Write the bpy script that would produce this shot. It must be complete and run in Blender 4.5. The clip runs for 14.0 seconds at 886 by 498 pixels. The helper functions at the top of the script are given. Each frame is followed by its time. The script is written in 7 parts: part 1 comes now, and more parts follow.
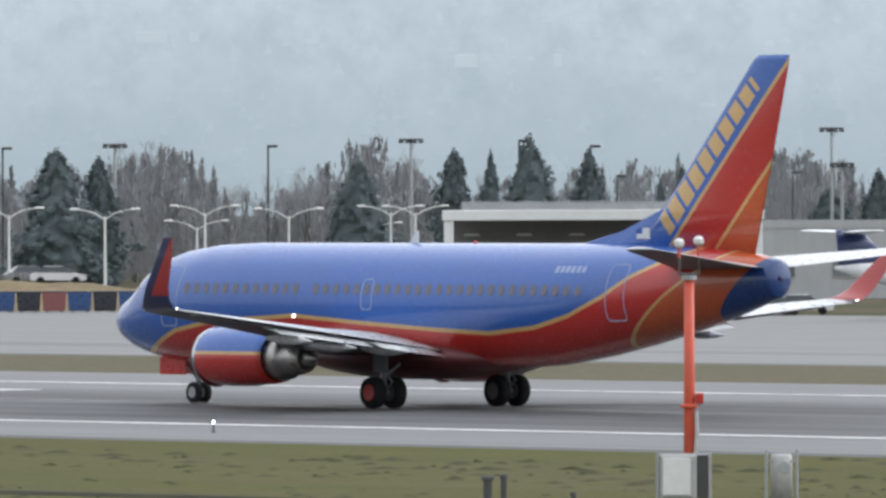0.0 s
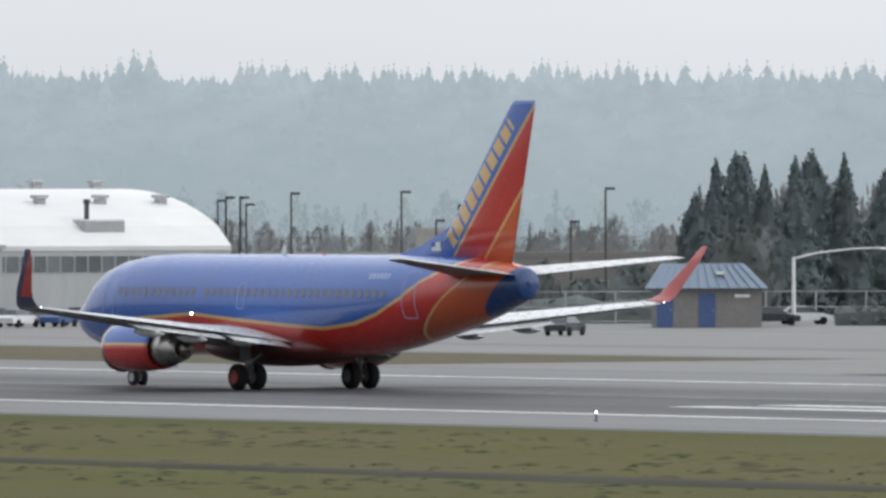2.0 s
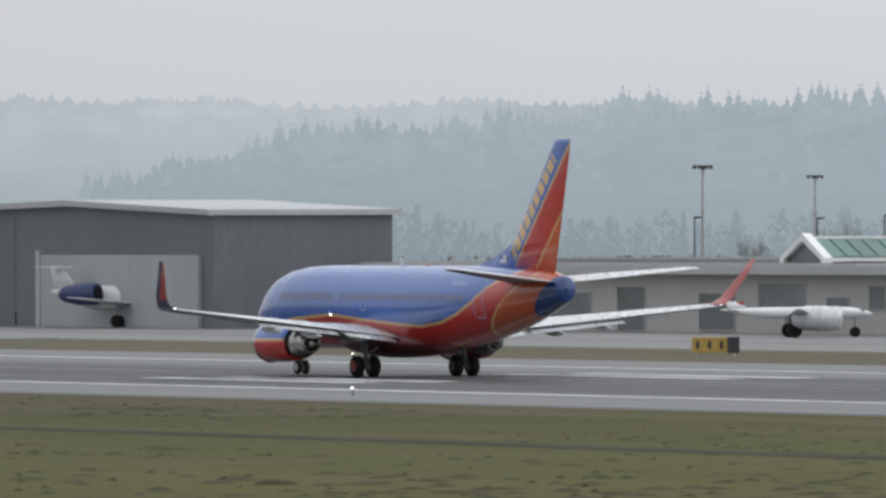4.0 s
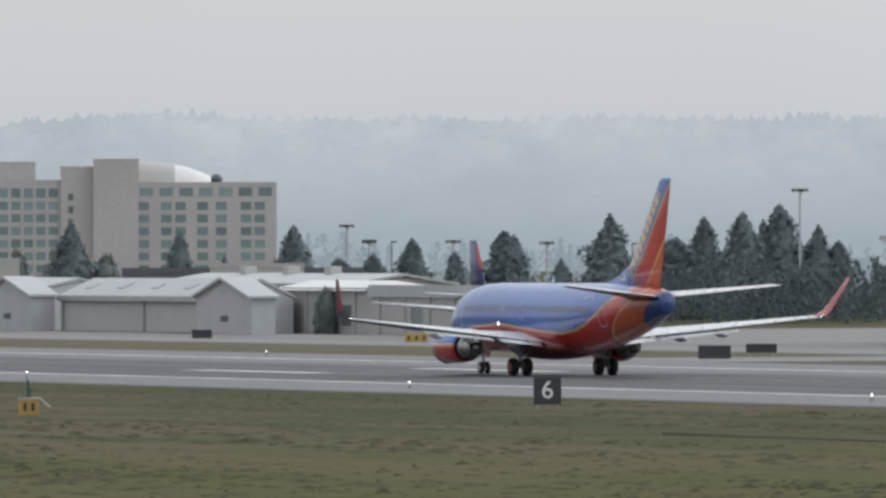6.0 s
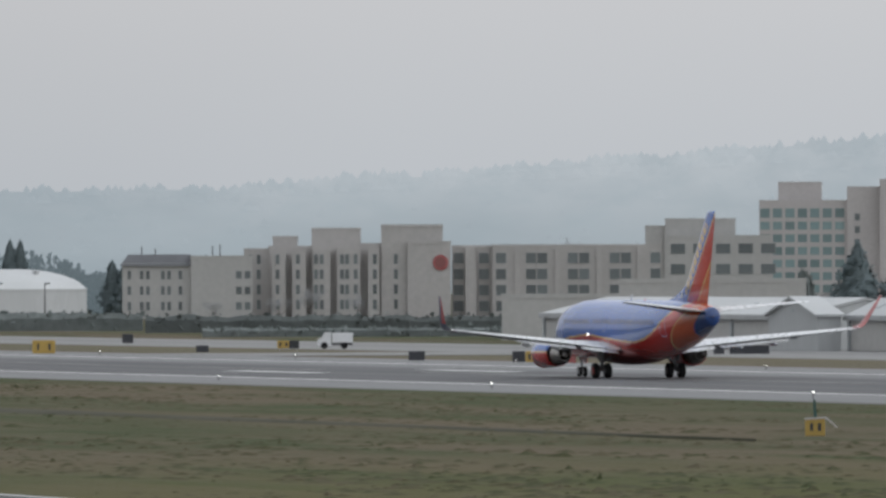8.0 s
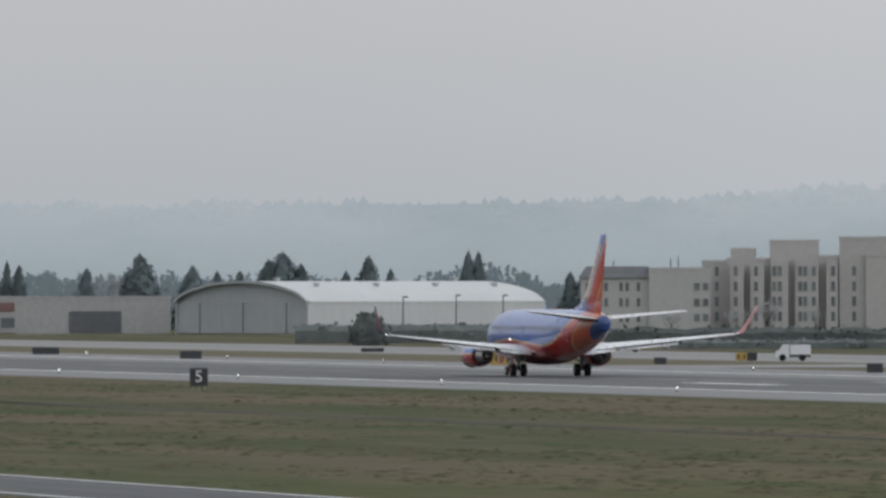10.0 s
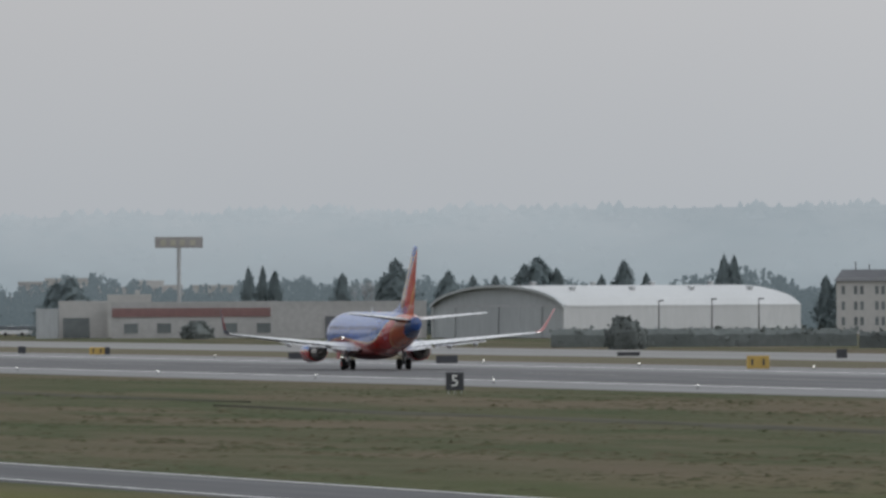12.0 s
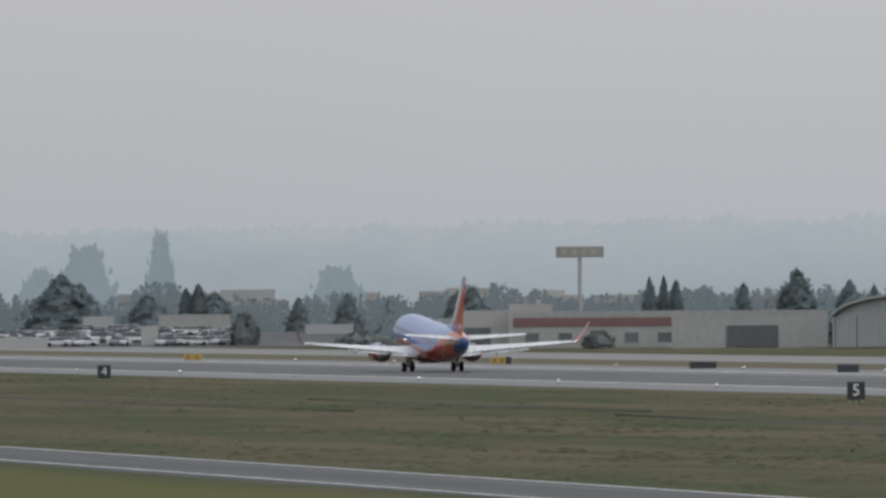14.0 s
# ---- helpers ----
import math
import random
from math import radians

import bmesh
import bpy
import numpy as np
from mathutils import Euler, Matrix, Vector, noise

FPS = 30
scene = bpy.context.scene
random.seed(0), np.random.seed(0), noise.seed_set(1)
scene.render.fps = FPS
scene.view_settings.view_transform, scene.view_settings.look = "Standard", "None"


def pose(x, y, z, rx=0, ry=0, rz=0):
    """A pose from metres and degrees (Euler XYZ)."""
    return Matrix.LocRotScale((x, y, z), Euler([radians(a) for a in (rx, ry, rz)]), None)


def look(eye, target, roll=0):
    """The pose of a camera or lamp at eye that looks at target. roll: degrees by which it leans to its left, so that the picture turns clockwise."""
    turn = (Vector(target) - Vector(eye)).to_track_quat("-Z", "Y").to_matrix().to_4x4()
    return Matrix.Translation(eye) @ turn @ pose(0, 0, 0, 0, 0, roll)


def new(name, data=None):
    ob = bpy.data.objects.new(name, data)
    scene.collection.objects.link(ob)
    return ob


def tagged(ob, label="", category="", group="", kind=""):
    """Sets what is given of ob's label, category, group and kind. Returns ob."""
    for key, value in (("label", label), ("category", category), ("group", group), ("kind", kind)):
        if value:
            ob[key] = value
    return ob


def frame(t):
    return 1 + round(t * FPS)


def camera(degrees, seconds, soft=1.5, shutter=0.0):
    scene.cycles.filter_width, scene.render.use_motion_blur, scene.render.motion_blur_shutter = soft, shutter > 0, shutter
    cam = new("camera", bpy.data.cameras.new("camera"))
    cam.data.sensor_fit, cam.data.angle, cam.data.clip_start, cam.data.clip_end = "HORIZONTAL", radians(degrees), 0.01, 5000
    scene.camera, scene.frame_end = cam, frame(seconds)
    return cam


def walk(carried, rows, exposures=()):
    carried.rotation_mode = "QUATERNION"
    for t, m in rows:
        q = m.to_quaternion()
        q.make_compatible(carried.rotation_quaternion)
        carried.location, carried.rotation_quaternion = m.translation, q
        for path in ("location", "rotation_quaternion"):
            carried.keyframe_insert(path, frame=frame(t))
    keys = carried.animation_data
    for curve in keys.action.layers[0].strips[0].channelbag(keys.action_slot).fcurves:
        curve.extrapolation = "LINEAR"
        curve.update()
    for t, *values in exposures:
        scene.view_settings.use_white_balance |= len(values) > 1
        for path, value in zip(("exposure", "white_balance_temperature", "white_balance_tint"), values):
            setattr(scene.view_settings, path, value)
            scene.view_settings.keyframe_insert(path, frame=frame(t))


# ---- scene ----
cam = camera(4.3386, 14.0, soft=2.9)
EYE = (0.0, 0.0, 7.057)


def aim(azimuth, tilt):
    """A far target, by degrees from the runway's axis and degrees up."""
    a, e = radians(azimuth), radians(tilt)
    return (EYE[0] - 100 * math.cos(a) * math.cos(e), EYE[1] + 100 * math.sin(a) * math.cos(e), EYE[2] + 100 * math.sin(e))


PAN = [  # seconds, azimuth, tilt, roll
    (0.0, 40.6352, -0.3022, -0.183),
    (0.5, 38.5603, -0.2773, -0.167),
    (1.0, 36.6012, -0.2488, -0.216),
    (1.5, 34.8395, -0.2315, -0.204),
    (2.0, 32.9830, -0.1993, -0.145),
    (2.5, 31.2146, -0.1749, -0.181),
    (3.0, 29.5079, -0.1484, -0.168),
    (3.5, 27.8269, -0.1250, -0.186),
    (4.0, 26.2571, -0.1039, -0.210),
    (4.5, 24.7960, -0.0819, -0.230),
    (5.0, 23.4412, -0.0559, -0.237),
    (5.5, 22.1900, -0.0230, -0.220),
    (6.0, 20.9315, 0.0139, -0.144),
    (6.5, 19.7898, 0.0520, -0.156),
    (7.0, 18.7906, 0.0718, -0.128),
    (7.5, 17.9450, 0.0983, -0.162),
    (8.0, 17.0801, 0.1219, -0.154),
    (8.5, 16.4186, 0.1419, -0.222),
    (9.0, 15.7863, 0.1595, -0.134),
    (9.5, 15.2360, 0.1751, -0.118),
    (10.0, 14.8360, 0.1854, -0.101),
    (10.5, 14.5220, 0.1924, -0.092),
    (11.0, 14.2300, 0.1980, -0.104),
    (11.5, 13.8954, 0.2041, -0.149),
    (12.0, 13.5840, 0.2098, -0.295),
    (12.5, 13.1412, 0.2184, -0.278),
    (13.0, 12.6692, 0.2409, -0.389),
    (13.5, 12.1749, 0.2476, -0.389),
    (14.0, 11.6201, 0.2678, -0.387),
]
walk(cam, [(t, look(EYE, aim(a, e), r)) for t, a, e, r in PAN],
     exposures=[(0.0, 0.42, 6050, 10), (1.5, 0.32, 6150, 10), (3.0, 0.0, 6200, 10), (5.5, 0.04, 6150, 10), (7.0, -0.05, 6150, 10), (9.0, -0.13, 6150, 10), (11.5, -0.22, 6150, 10), (14.0, -0.19, 6200, 10)])

# ---- world, sun ----
RUNWAY_Y = 244.3
SUN_AZ, SUN_EL = 76.0, 34.0  # degrees: compass turn from +x towards +y, height
world = bpy.data.worlds.new("overcast_sky")
scene.world = world
world.use_nodes = True
wn, wl = world.node_tree.nodes, world.node_tree.links
wn.clear()
sky = wn.new("ShaderNodeTexSky")
sky.sky_type, sky.sun_disc = "NISHITA", False
sky.sun_elevation, sky.sun_rotation = radians(SUN_EL), radians(90 - SUN_AZ)
sky.dust_density, sky.air_density = 6.0, 1.5
skyb = wn.new("ShaderNodeBackground")
skyb.inputs["Strength"].default_value = 0.06
wl.new(sky.outputs[0], skyb.inputs["Color"])
geo = wn.new("ShaderNodeTexCoord")
sep = wn.new("ShaderNodeSeparateXYZ")
wl.new(geo.outputs["Generated"], sep.inputs[0])
ramp = wn.new("ShaderNodeValToRGB")  # cloud deck, paler towards the zenith
wl.new(sep.outputs["Z"], ramp.inputs["Fac"])
ramp.color_ramp.elements[0].position, ramp.color_ramp.elements[0].color = 0.0, (0.518, 0.538, 0.548, 1)
ramp.color_ramp.elements[1].position, ramp.color_ramp.elements[1].color = 0.03, (0.645, 0.625, 0.606, 1)
for pos, col in ((0.25, (0.80, 0.81, 0.81, 1)), (1.0, (1.0, 1.0, 1.0, 1))):
    ramp.color_ramp.elements.new(pos).color = col
cloud = wn.new("ShaderNodeTexNoise")
cloud.inputs["Scale"].default_value, cloud.inputs["Detail"].default_value = 5.0, 5.0
wl.new(geo.outputs["Generated"], cloud.inputs["Vector"])
cmap = wn.new("ShaderNodeMapRange")
cmap.inputs["To Min"].default_value, cmap.inputs["To Max"].default_value = 0.88, 1.12
wl.new(cloud.outputs[0], cmap.inputs["Value"])
cmul = wn.new("ShaderNodeVectorMath")
cmul.operation = "SCALE"
glare = wn.new("ShaderNodeVectorMath")  # the hidden sun brightens its side of the cloud
glare.operation = "DOT_PRODUCT"
glare.inputs[1].default_value = (math.cos(radians(SUN_AZ)), math.sin(radians(SUN_AZ)), 0.3)
wl.new(geo.outputs["Generated"], glare.inputs[0])
gmap = wn.new("ShaderNodeMapRange")
for i, v in enumerate((-0.1, 0.8, 0.99, 1.60)):
    gmap.inputs[i + 1].default_value = v
wl.new(glare.outputs["Value"], gmap.inputs[0])
gmul = wn.new("ShaderNodeVectorMath")
gmul.operation = "SCALE"
wl.new(ramp.outputs[0], gmul.inputs[0])
wl.new(gmap.outputs[0], gmul.inputs["Scale"])
wl.new(gmul.outputs[0], cmul.inputs[0])
wl.new(cmap.outputs[0], cmul.inputs["Scale"])
deck = wn.new("ShaderNodeBackground")
deck.inputs["Strength"].default_value = 1.0
wl.new(cmul.outputs[0], deck.inputs["Color"])
wmix = wn.new("ShaderNodeMixShader")
wmix.inputs[0].default_value = 0.9
wl.new(skyb.outputs[0], wmix.inputs[1])
wl.new(deck.outputs[0], wmix.inputs[2])
wout = wn.new("ShaderNodeOutputWorld")
wl.new(wmix.outputs[0], wout.inputs["Surface"])

sun = new("sun", bpy.data.lights.new("sun", "SUN"))
sun.data.energy, sun.data.angle, sun.data.color = 0.8, radians(25), (1.0, 0.97, 0.92)
sun.matrix_world = look((math.cos(radians(SUN_AZ)) * math.cos(radians(SUN_EL)) * 100,
                         math.sin(radians(SUN_AZ)) * math.cos(radians(SUN_EL)) * 100, math.sin(radians(SUN_EL)) * 100), (0, 0, 0))

# ---- materials ----
def rgba(c):
    return (c[0], c[1], c[2], 1.0)


def node_math(nt, op, a, b=None, clamp=False):
    n = nt.nodes.new("ShaderNodeMath")
    n.operation, n.use_clamp = op, clamp
    for i, v in enumerate((a, b)):
        if v is None:
            continue
        if isinstance(v, (int, float)):
            n.inputs[i].default_value = v
        else:
            nt.links.new(v, n.inputs[i])
    return n.outputs[0]


def node_mix(nt, fac, a, b):
    n = nt.nodes.new("ShaderNodeMix")
    n.data_type = "RGBA"
    for i, v in ((0, fac), (6, a), (7, b)):
        if isinstance(v, (int, float)):
            n.inputs[i].default_value = v
        elif isinstance(v, tuple):
            n.inputs[i].default_value = rgba(v)
        else:
            nt.links.new(v, n.inputs[i])
    return n.outputs[2]


def node_noise(nt, coord, scale, detail=4.0, rough=0.55, stretch=None):
    if stretch:
        mp = nt.nodes.new("ShaderNodeMapping")
        mp.inputs["Scale"].default_value = stretch
        nt.links.new(coord, mp.inputs["Vector"])
        coord = mp.outputs[0]
    n = nt.nodes.new("ShaderNodeTexNoise")
    n.inputs["Scale"].default_value, n.inputs["Detail"].default_value, n.inputs["Roughness"].default_value = scale, detail, rough
    nt.links.new(coord, n.inputs["Vector"])
    return n.outputs[0]


def remap(nt, v, lo, hi, a=0.0, b=1.0):
    n = nt.nodes.new("ShaderNodeMapRange")
    for i, x in enumerate((lo, hi, a, b)):
        n.inputs[i + 1].default_value = x
    nt.links.new(v, n.inputs[0])
    return n.outputs[0]


def blank(name):
    m = bpy.data.materials.new(name)
    m.use_nodes = True
    nt = m.node_tree
    bsdf = nt.nodes["Principled BSDF"]
    tc = nt.nodes.new("ShaderNodeTexCoord")
    return m, nt, bsdf, tc.outputs["Object"]


def surface(name, col, rough=0.6, metal=0.0, grain=8.0, patch=0.6, amount=0.18, bump=0.0, spec=0.5, tint=None, vary=0.0, stretch=None, sheen=0.0):
    """A plain surface with grain and larger patches of wear; vary: lighter and darker from object to object."""
    m, nt, b, co = blank(name)
    fine, big = node_noise(nt, co, grain, 5.0, 0.6, stretch), node_noise(nt, co, patch, 3.0, 0.5, stretch)
    dark = tuple(c * (1 - amount) for c in col)
    pale = tuple(min(1.0, c * (1 + amount)) for c in col)
    base = node_mix(nt, remap(nt, fine, 0.3, 0.7), dark, pale)
    base = node_mix(nt, remap(nt, big, 0.42, 0.68, 0.0, 0.6), base, tint or tuple(c * (1 - 1.4 * amount) for c in col))
    if vary:
        info = nt.nodes.new("ShaderNodeObjectInfo")
        k = remap(nt, info.outputs["Random"], 0, 1, 1 - vary, 1 + vary)
        sc = nt.nodes.new("ShaderNodeVectorMath")
        sc.operation = "SCALE"
        nt.links.new(base, sc.inputs[0])
        nt.links.new(k, sc.inputs["Scale"])
        base = sc.outputs[0]
    nt.links.new(base, b.inputs["Base Color"])
    nt.links.new(remap(nt, fine, 0.3, 0.7, max(0.02, rough - 0.08), min(1.0, rough + 0.08)), b.inputs["Roughness"])
    b.inputs["Metallic"].default_value = metal
    b.inputs["Specular IOR Level"].default_value = spec
    if sheen:
        b.inputs["Sheen Weight"].default_value = sheen
    if bump:
        bp = nt.nodes.new("ShaderNodeBump")
        bp.inputs["Strength"].default_value, bp.inputs["Distance"].default_value = bump, 0.05
        nt.links.new(fine, bp.inputs["Height"])
        nt.links.new(bp.outputs[0], b.inputs["Normal"])
    return m


def glow(name, col, strength):
    m, nt, b, co = blank(name)
    b.inputs["Base Color"].default_value = rgba(col)
    b.inputs["Emission Color"].default_value = rgba(col)
    b.inputs["Emission Strength"].default_value = strength
    return m


BLUE, RED, ORANGE, GOLD = (0.030, 0.112, 0.42), (0.47, 0.030, 0.024), (0.50, 0.095, 0.030), (0.62, 0.40, 0.15)


def sides(nt, co):
    s = nt.nodes.new("ShaderNodeSeparateXYZ")
    nt.links.new(co, s.inputs[0])
    return s.outputs


def band(nt, d, half):
    """1 within half of d = 0."""
    return node_math(nt, "LESS_THAN", node_math(nt, "ABSOLUTE", d), half)


def paint_finish(nt, b, co, base, rough=0.22, dirt=0.16):
    grime = node_noise(nt, co, 0.9, 5.0, 0.65, (0.35, 1.0, 1.0))
    fine = node_noise(nt, co, 14.0, 4.0)
    base = node_mix(nt, remap(nt, grime, 0.45, 0.8, 0.0, dirt), base, (0.10, 0.095, 0.09))
    nt.links.new(base, b.inputs["Base Color"])
    nt.links.new(remap(nt, fine, 0.3, 0.7, rough - 0.05, rough + 0.08), b.inputs["Roughness"])
    b.inputs["Specular IOR Level"].default_value = 0.5
    b.inputs["Coat Weight"].default_value = 0.6
    b.inputs["Coat Roughness"].default_value = 0.08


def fuselage_paint():
    """Blue above a wavy gold line, red below, an orange band and a blue tail cone with shade in its colour."""
    m, nt, b, co = blank("jet_livery")
    x, y, z = sides(nt, co)
    ramp = nt.nodes.new("ShaderNodeValToRGB")
    ramp.color_ramp.interpolation = "EASE"
    pts = ((-17.0, 1.6), (-14.2, 1.6), (-11.75, 2.40), (-9.6, 2.72), (-5.4, 2.93), (-2.0, 2.71), (1.3, 2.53), (4.1, 2.42), (6.3, 2.62),
           (7.9, 2.99), (9.5, 3.62), (10.6, 4.24), (11.9, 4.78), (13.0, 5.3), (17.0, 7.6))
    e = ramp.color_ramp.elements
    e[0].position, e[0].color = 0.0, rgba((pts[0][1] / 8,) * 3)
    e[1].position, e[1].color = 1.0, rgba((pts[-1][1] / 8,) * 3)
    for px, pz in pts[1:-1]:
        e.new((px + 17) / 34).color = rgba((pz / 8,) * 3)
    ramp.color_ramp.interpolation = "LINEAR"
    nt.links.new(remap(nt, x, -17, 17), ramp.inputs["Fac"])
    edge = node_math(nt, "MULTIPLY", ramp.outputs[0], 8.0)
    d1 = node_math(nt, "SUBTRACT", z, edge)
    d2 = node_math(nt, "SUBTRACT", x, node_math(nt, "ADD", node_math(nt, "MULTIPLY", node_math(nt, "SUBTRACT", z, 2.29), 1.5), 10.0))
    d3 = node_math(nt, "SUBTRACT", x, node_math(nt, "ADD", node_math(nt, "MULTIPLY", node_math(nt, "SUBTRACT", z, 2.75), 1.05), 13.4))
    base = node_mix(nt, node_math(nt, "GREATER_THAN", d1, 0.0), RED, BLUE)
    low = node_math(nt, "LESS_THAN", d1, 0.0)
    base = node_mix(nt, node_math(nt, "MULTIPLY", node_math(nt, "GREATER_THAN", d2, 0.0), low), base, ORANGE)
    base = node_mix(nt, node_math(nt, "MULTIPLY", band(nt, d2, 0.075), low), base, GOLD)
    # tail cone in the same blue, darkened to paint in its shade
    base = node_mix(nt, node_math(nt, "GREATER_THAN", d3, 0.0), base, tuple(c * 0.42 for c in BLUE))
    base = node_mix(nt, band(nt, d1, 0.065), base, GOLD)
    paint_finish(nt, b, co, base)
    return m


def fin_paint():
    """Blue leading band with gold blocks, red, and an orange rear corner, split by gold lines."""
    m, nt, b, co = blank("jet_fin_livery")
    x, y, z = sides(nt, co)

    def line(x0, z0, x1, z1):  # signed distance, positive to the rear
        n = math.hypot(x1 - x0, z1 - z0)
        return node_math(nt, "SUBTRACT", node_math(nt, "MULTIPLY", node_math(nt, "SUBTRACT", x, x0), (z1 - z0) / n),
                         node_math(nt, "MULTIPLY", node_math(nt, "SUBTRACT", z, z0), (x1 - x0) / n))
    d1, d2 = line(11.03, 5.12, 16.37, 10.94), line(13.07, 5.03, 15.45, 7.67)
    base = node_mix(nt, node_math(nt, "GREATER_THAN", d1, 0.0), BLUE, RED)
    base = node_mix(nt, node_math(nt, "GREATER_THAN", d2, 0.0), base, ORANGE)
    base = node_mix(nt, band(nt, d1, 0.06), base, GOLD)
    base = node_mix(nt, band(nt, d2, 0.06), base, GOLD)
    # nine plain gold bars for the airline's name, set along the leading edge
    u0, w0, u1, w1 = 10.62, 5.62, 15.35, 10.75
    n = math.hypot(u1 - u0, w1 - w0)
    along = node_math(nt, "ADD", node_math(nt, "MULTIPLY", node_math(nt, "SUBTRACT", x, u0), (u1 - u0) / n),
                      node_math(nt, "MULTIPLY", node_math(nt, "SUBTRACT", z, w0), (w1 - w0) / n))
    across = line(u0, w0, u1, w1)
    cell = node_math(nt, "FRACT", node_math(nt, "DIVIDE", along, 0.68))
    bars = node_math(nt, "MULTIPLY", band(nt, node_math(nt, "SUBTRACT", cell, 0.5), 0.39), band(nt, node_math(nt, "SUBTRACT", along, 3.3), 3.06))
    taper = node_math(nt, "SUBTRACT", 0.42, node_math(nt, "MULTIPLY", along, 0.022))
    inside = node_math(nt, "LESS_THAN", node_math(nt, "ABSOLUTE", across), taper)
    bars = node_math(nt, "MULTIPLY", bars, inside)
    base = node_mix(nt, bars, base, GOLD)
    paint_finish(nt, b, co, base)
    return m


def split_paint(name, low, high, level, line=0.0):
    """Two colours that meet at a level, with a gold line between where line is given."""
    m, nt, b, co = blank(name)
    x, y, z = sides(nt, co)
    base = node_mix(nt, node_math(nt, "GREATER_THAN", z, level), low, high)
    if line:
        base = node_mix(nt, band(nt, node_math(nt, "SUBTRACT", z, level), line), base, GOLD)
    paint_finish(nt, b, co, base)
    return m


def winglet_paint(name, edge):
    """Red with a navy foot and, on the outer side, a navy band behind the leading edge."""
    m, nt, b, co = blank(name)
    x, y, z = sides(nt, co)
    base = node_mix(nt, node_math(nt, "GREATER_THAN", z, 3.72 if edge else 3.34), (0.02, 0.025, 0.09), tuple(c * 0.8 for c in RED))
    if edge:
        lead = node_math(nt, "SUBTRACT", x, node_math(nt, "ADD", node_math(nt, "MULTIPLY", node_math(nt, "SUBTRACT", z, 3.6), 1.0), 2.85 + edge))
        base = node_mix(nt, node_math(nt, "LESS_THAN", lead, 0.0), base, (0.02, 0.025, 0.09))
    paint_finish(nt, b, co, base, 0.4)
    return m


def grass_material():
    """Mown winter turf: long green, brown and straw bands along the runway, with fine blades."""
    m, nt, b, co = blank("winter_grass")
    bands = node_noise(nt, co, 1.0, 4.0, 0.55, (0.006, 0.045, 1.0))
    mid = node_noise(nt, co, 1.0, 7.0, 0.66, (0.06, 0.15, 1.0))
    patches = node_noise(nt, co, 1.0, 5.0, 0.6, (0.016, 0.075, 1.0))
    fine = node_noise(nt, co, 1.3, 6.0, 0.7, (0.7, 1.4, 1.0))
    base = node_mix(nt, remap(nt, bands, 0.43, 0.57), (0.056, 0.064, 0.030), (0.106, 0.085, 0.057))
    base = node_mix(nt, remap(nt, patches, 0.50, 0.60, 0.0, 0.9), base, (0.043, 0.060, 0.024))
    base = node_mix(nt, remap(nt, mid, 0.46, 0.70, 0.0, 0.7), base, (0.115, 0.096, 0.066))
    x, y, z = sides(nt, co)
    lush = node_math(nt, "MULTIPLY", remap(nt, x, -450, -300, 0.0, 0.9), remap(nt, mid, 0.35, 0.65, 1.0, 0.55))
    base = node_mix(nt, lush, base, (0.100, 0.097, 0.029))
    base = node_mix(nt, node_math(nt, "MULTIPLY", remap(nt, y, 283, 286), remap(nt, y, 312, 315, 0.75, 0.0)), base, (0.140, 0.122, 0.088))  # drier beyond the runway
    near = node_math(nt, "MULTIPLY", remap(nt, y, 87, 82), 0.7)
    base = node_mix(nt, near, base, (0.105, 0.105, 0.030))
    base = node_mix(nt, remap(nt, fine, 0.40, 0.72, 0.0, 0.45), base, (0.050, 0.047, 0.021))
    nt.links.new(base, b.inputs["Base Color"])
    b.inputs["Roughness"].default_value, b.inputs["Specular IOR Level"].default_value = 0.95, 0.1
    bp = nt.nodes.new("ShaderNodeBump")
    bp.inputs["Strength"].default_value, bp.inputs["Distance"].default_value = 0.5, 0.2
    nt.links.new(fine, bp.inputs["Height"])
    nt.links.new(bp.outputs[0], b.inputs["Normal"])
    return m


def clump_material():
    m, nt, b, co = blank("grass_clump")
    g = nt.nodes.new("ShaderNodeNewGeometry")
    patches = node_noise(nt, co, 1.0, 5.0, 0.6, (0.016, 0.075, 1.0))
    base = node_mix(nt, remap(nt, g.outputs["Random Per Island"], 0.0, 0.8), (0.056, 0.060, 0.032), (0.088, 0.078, 0.051))
    base = node_mix(nt, remap(nt, patches, 0.50, 0.66, 0.0, 0.8), base, (0.050, 0.060, 0.030))
    base = node_mix(nt, remap(nt, g.outputs["Random Per Island"], 0.9, 1.0), base, (0.048, 0.044, 0.022))
    nt.links.new(base, b.inputs["Base Color"])
    b.inputs["Roughness"].default_value, b.inputs["Specular IOR Level"].default_value = 0.95, 0.05
    return m


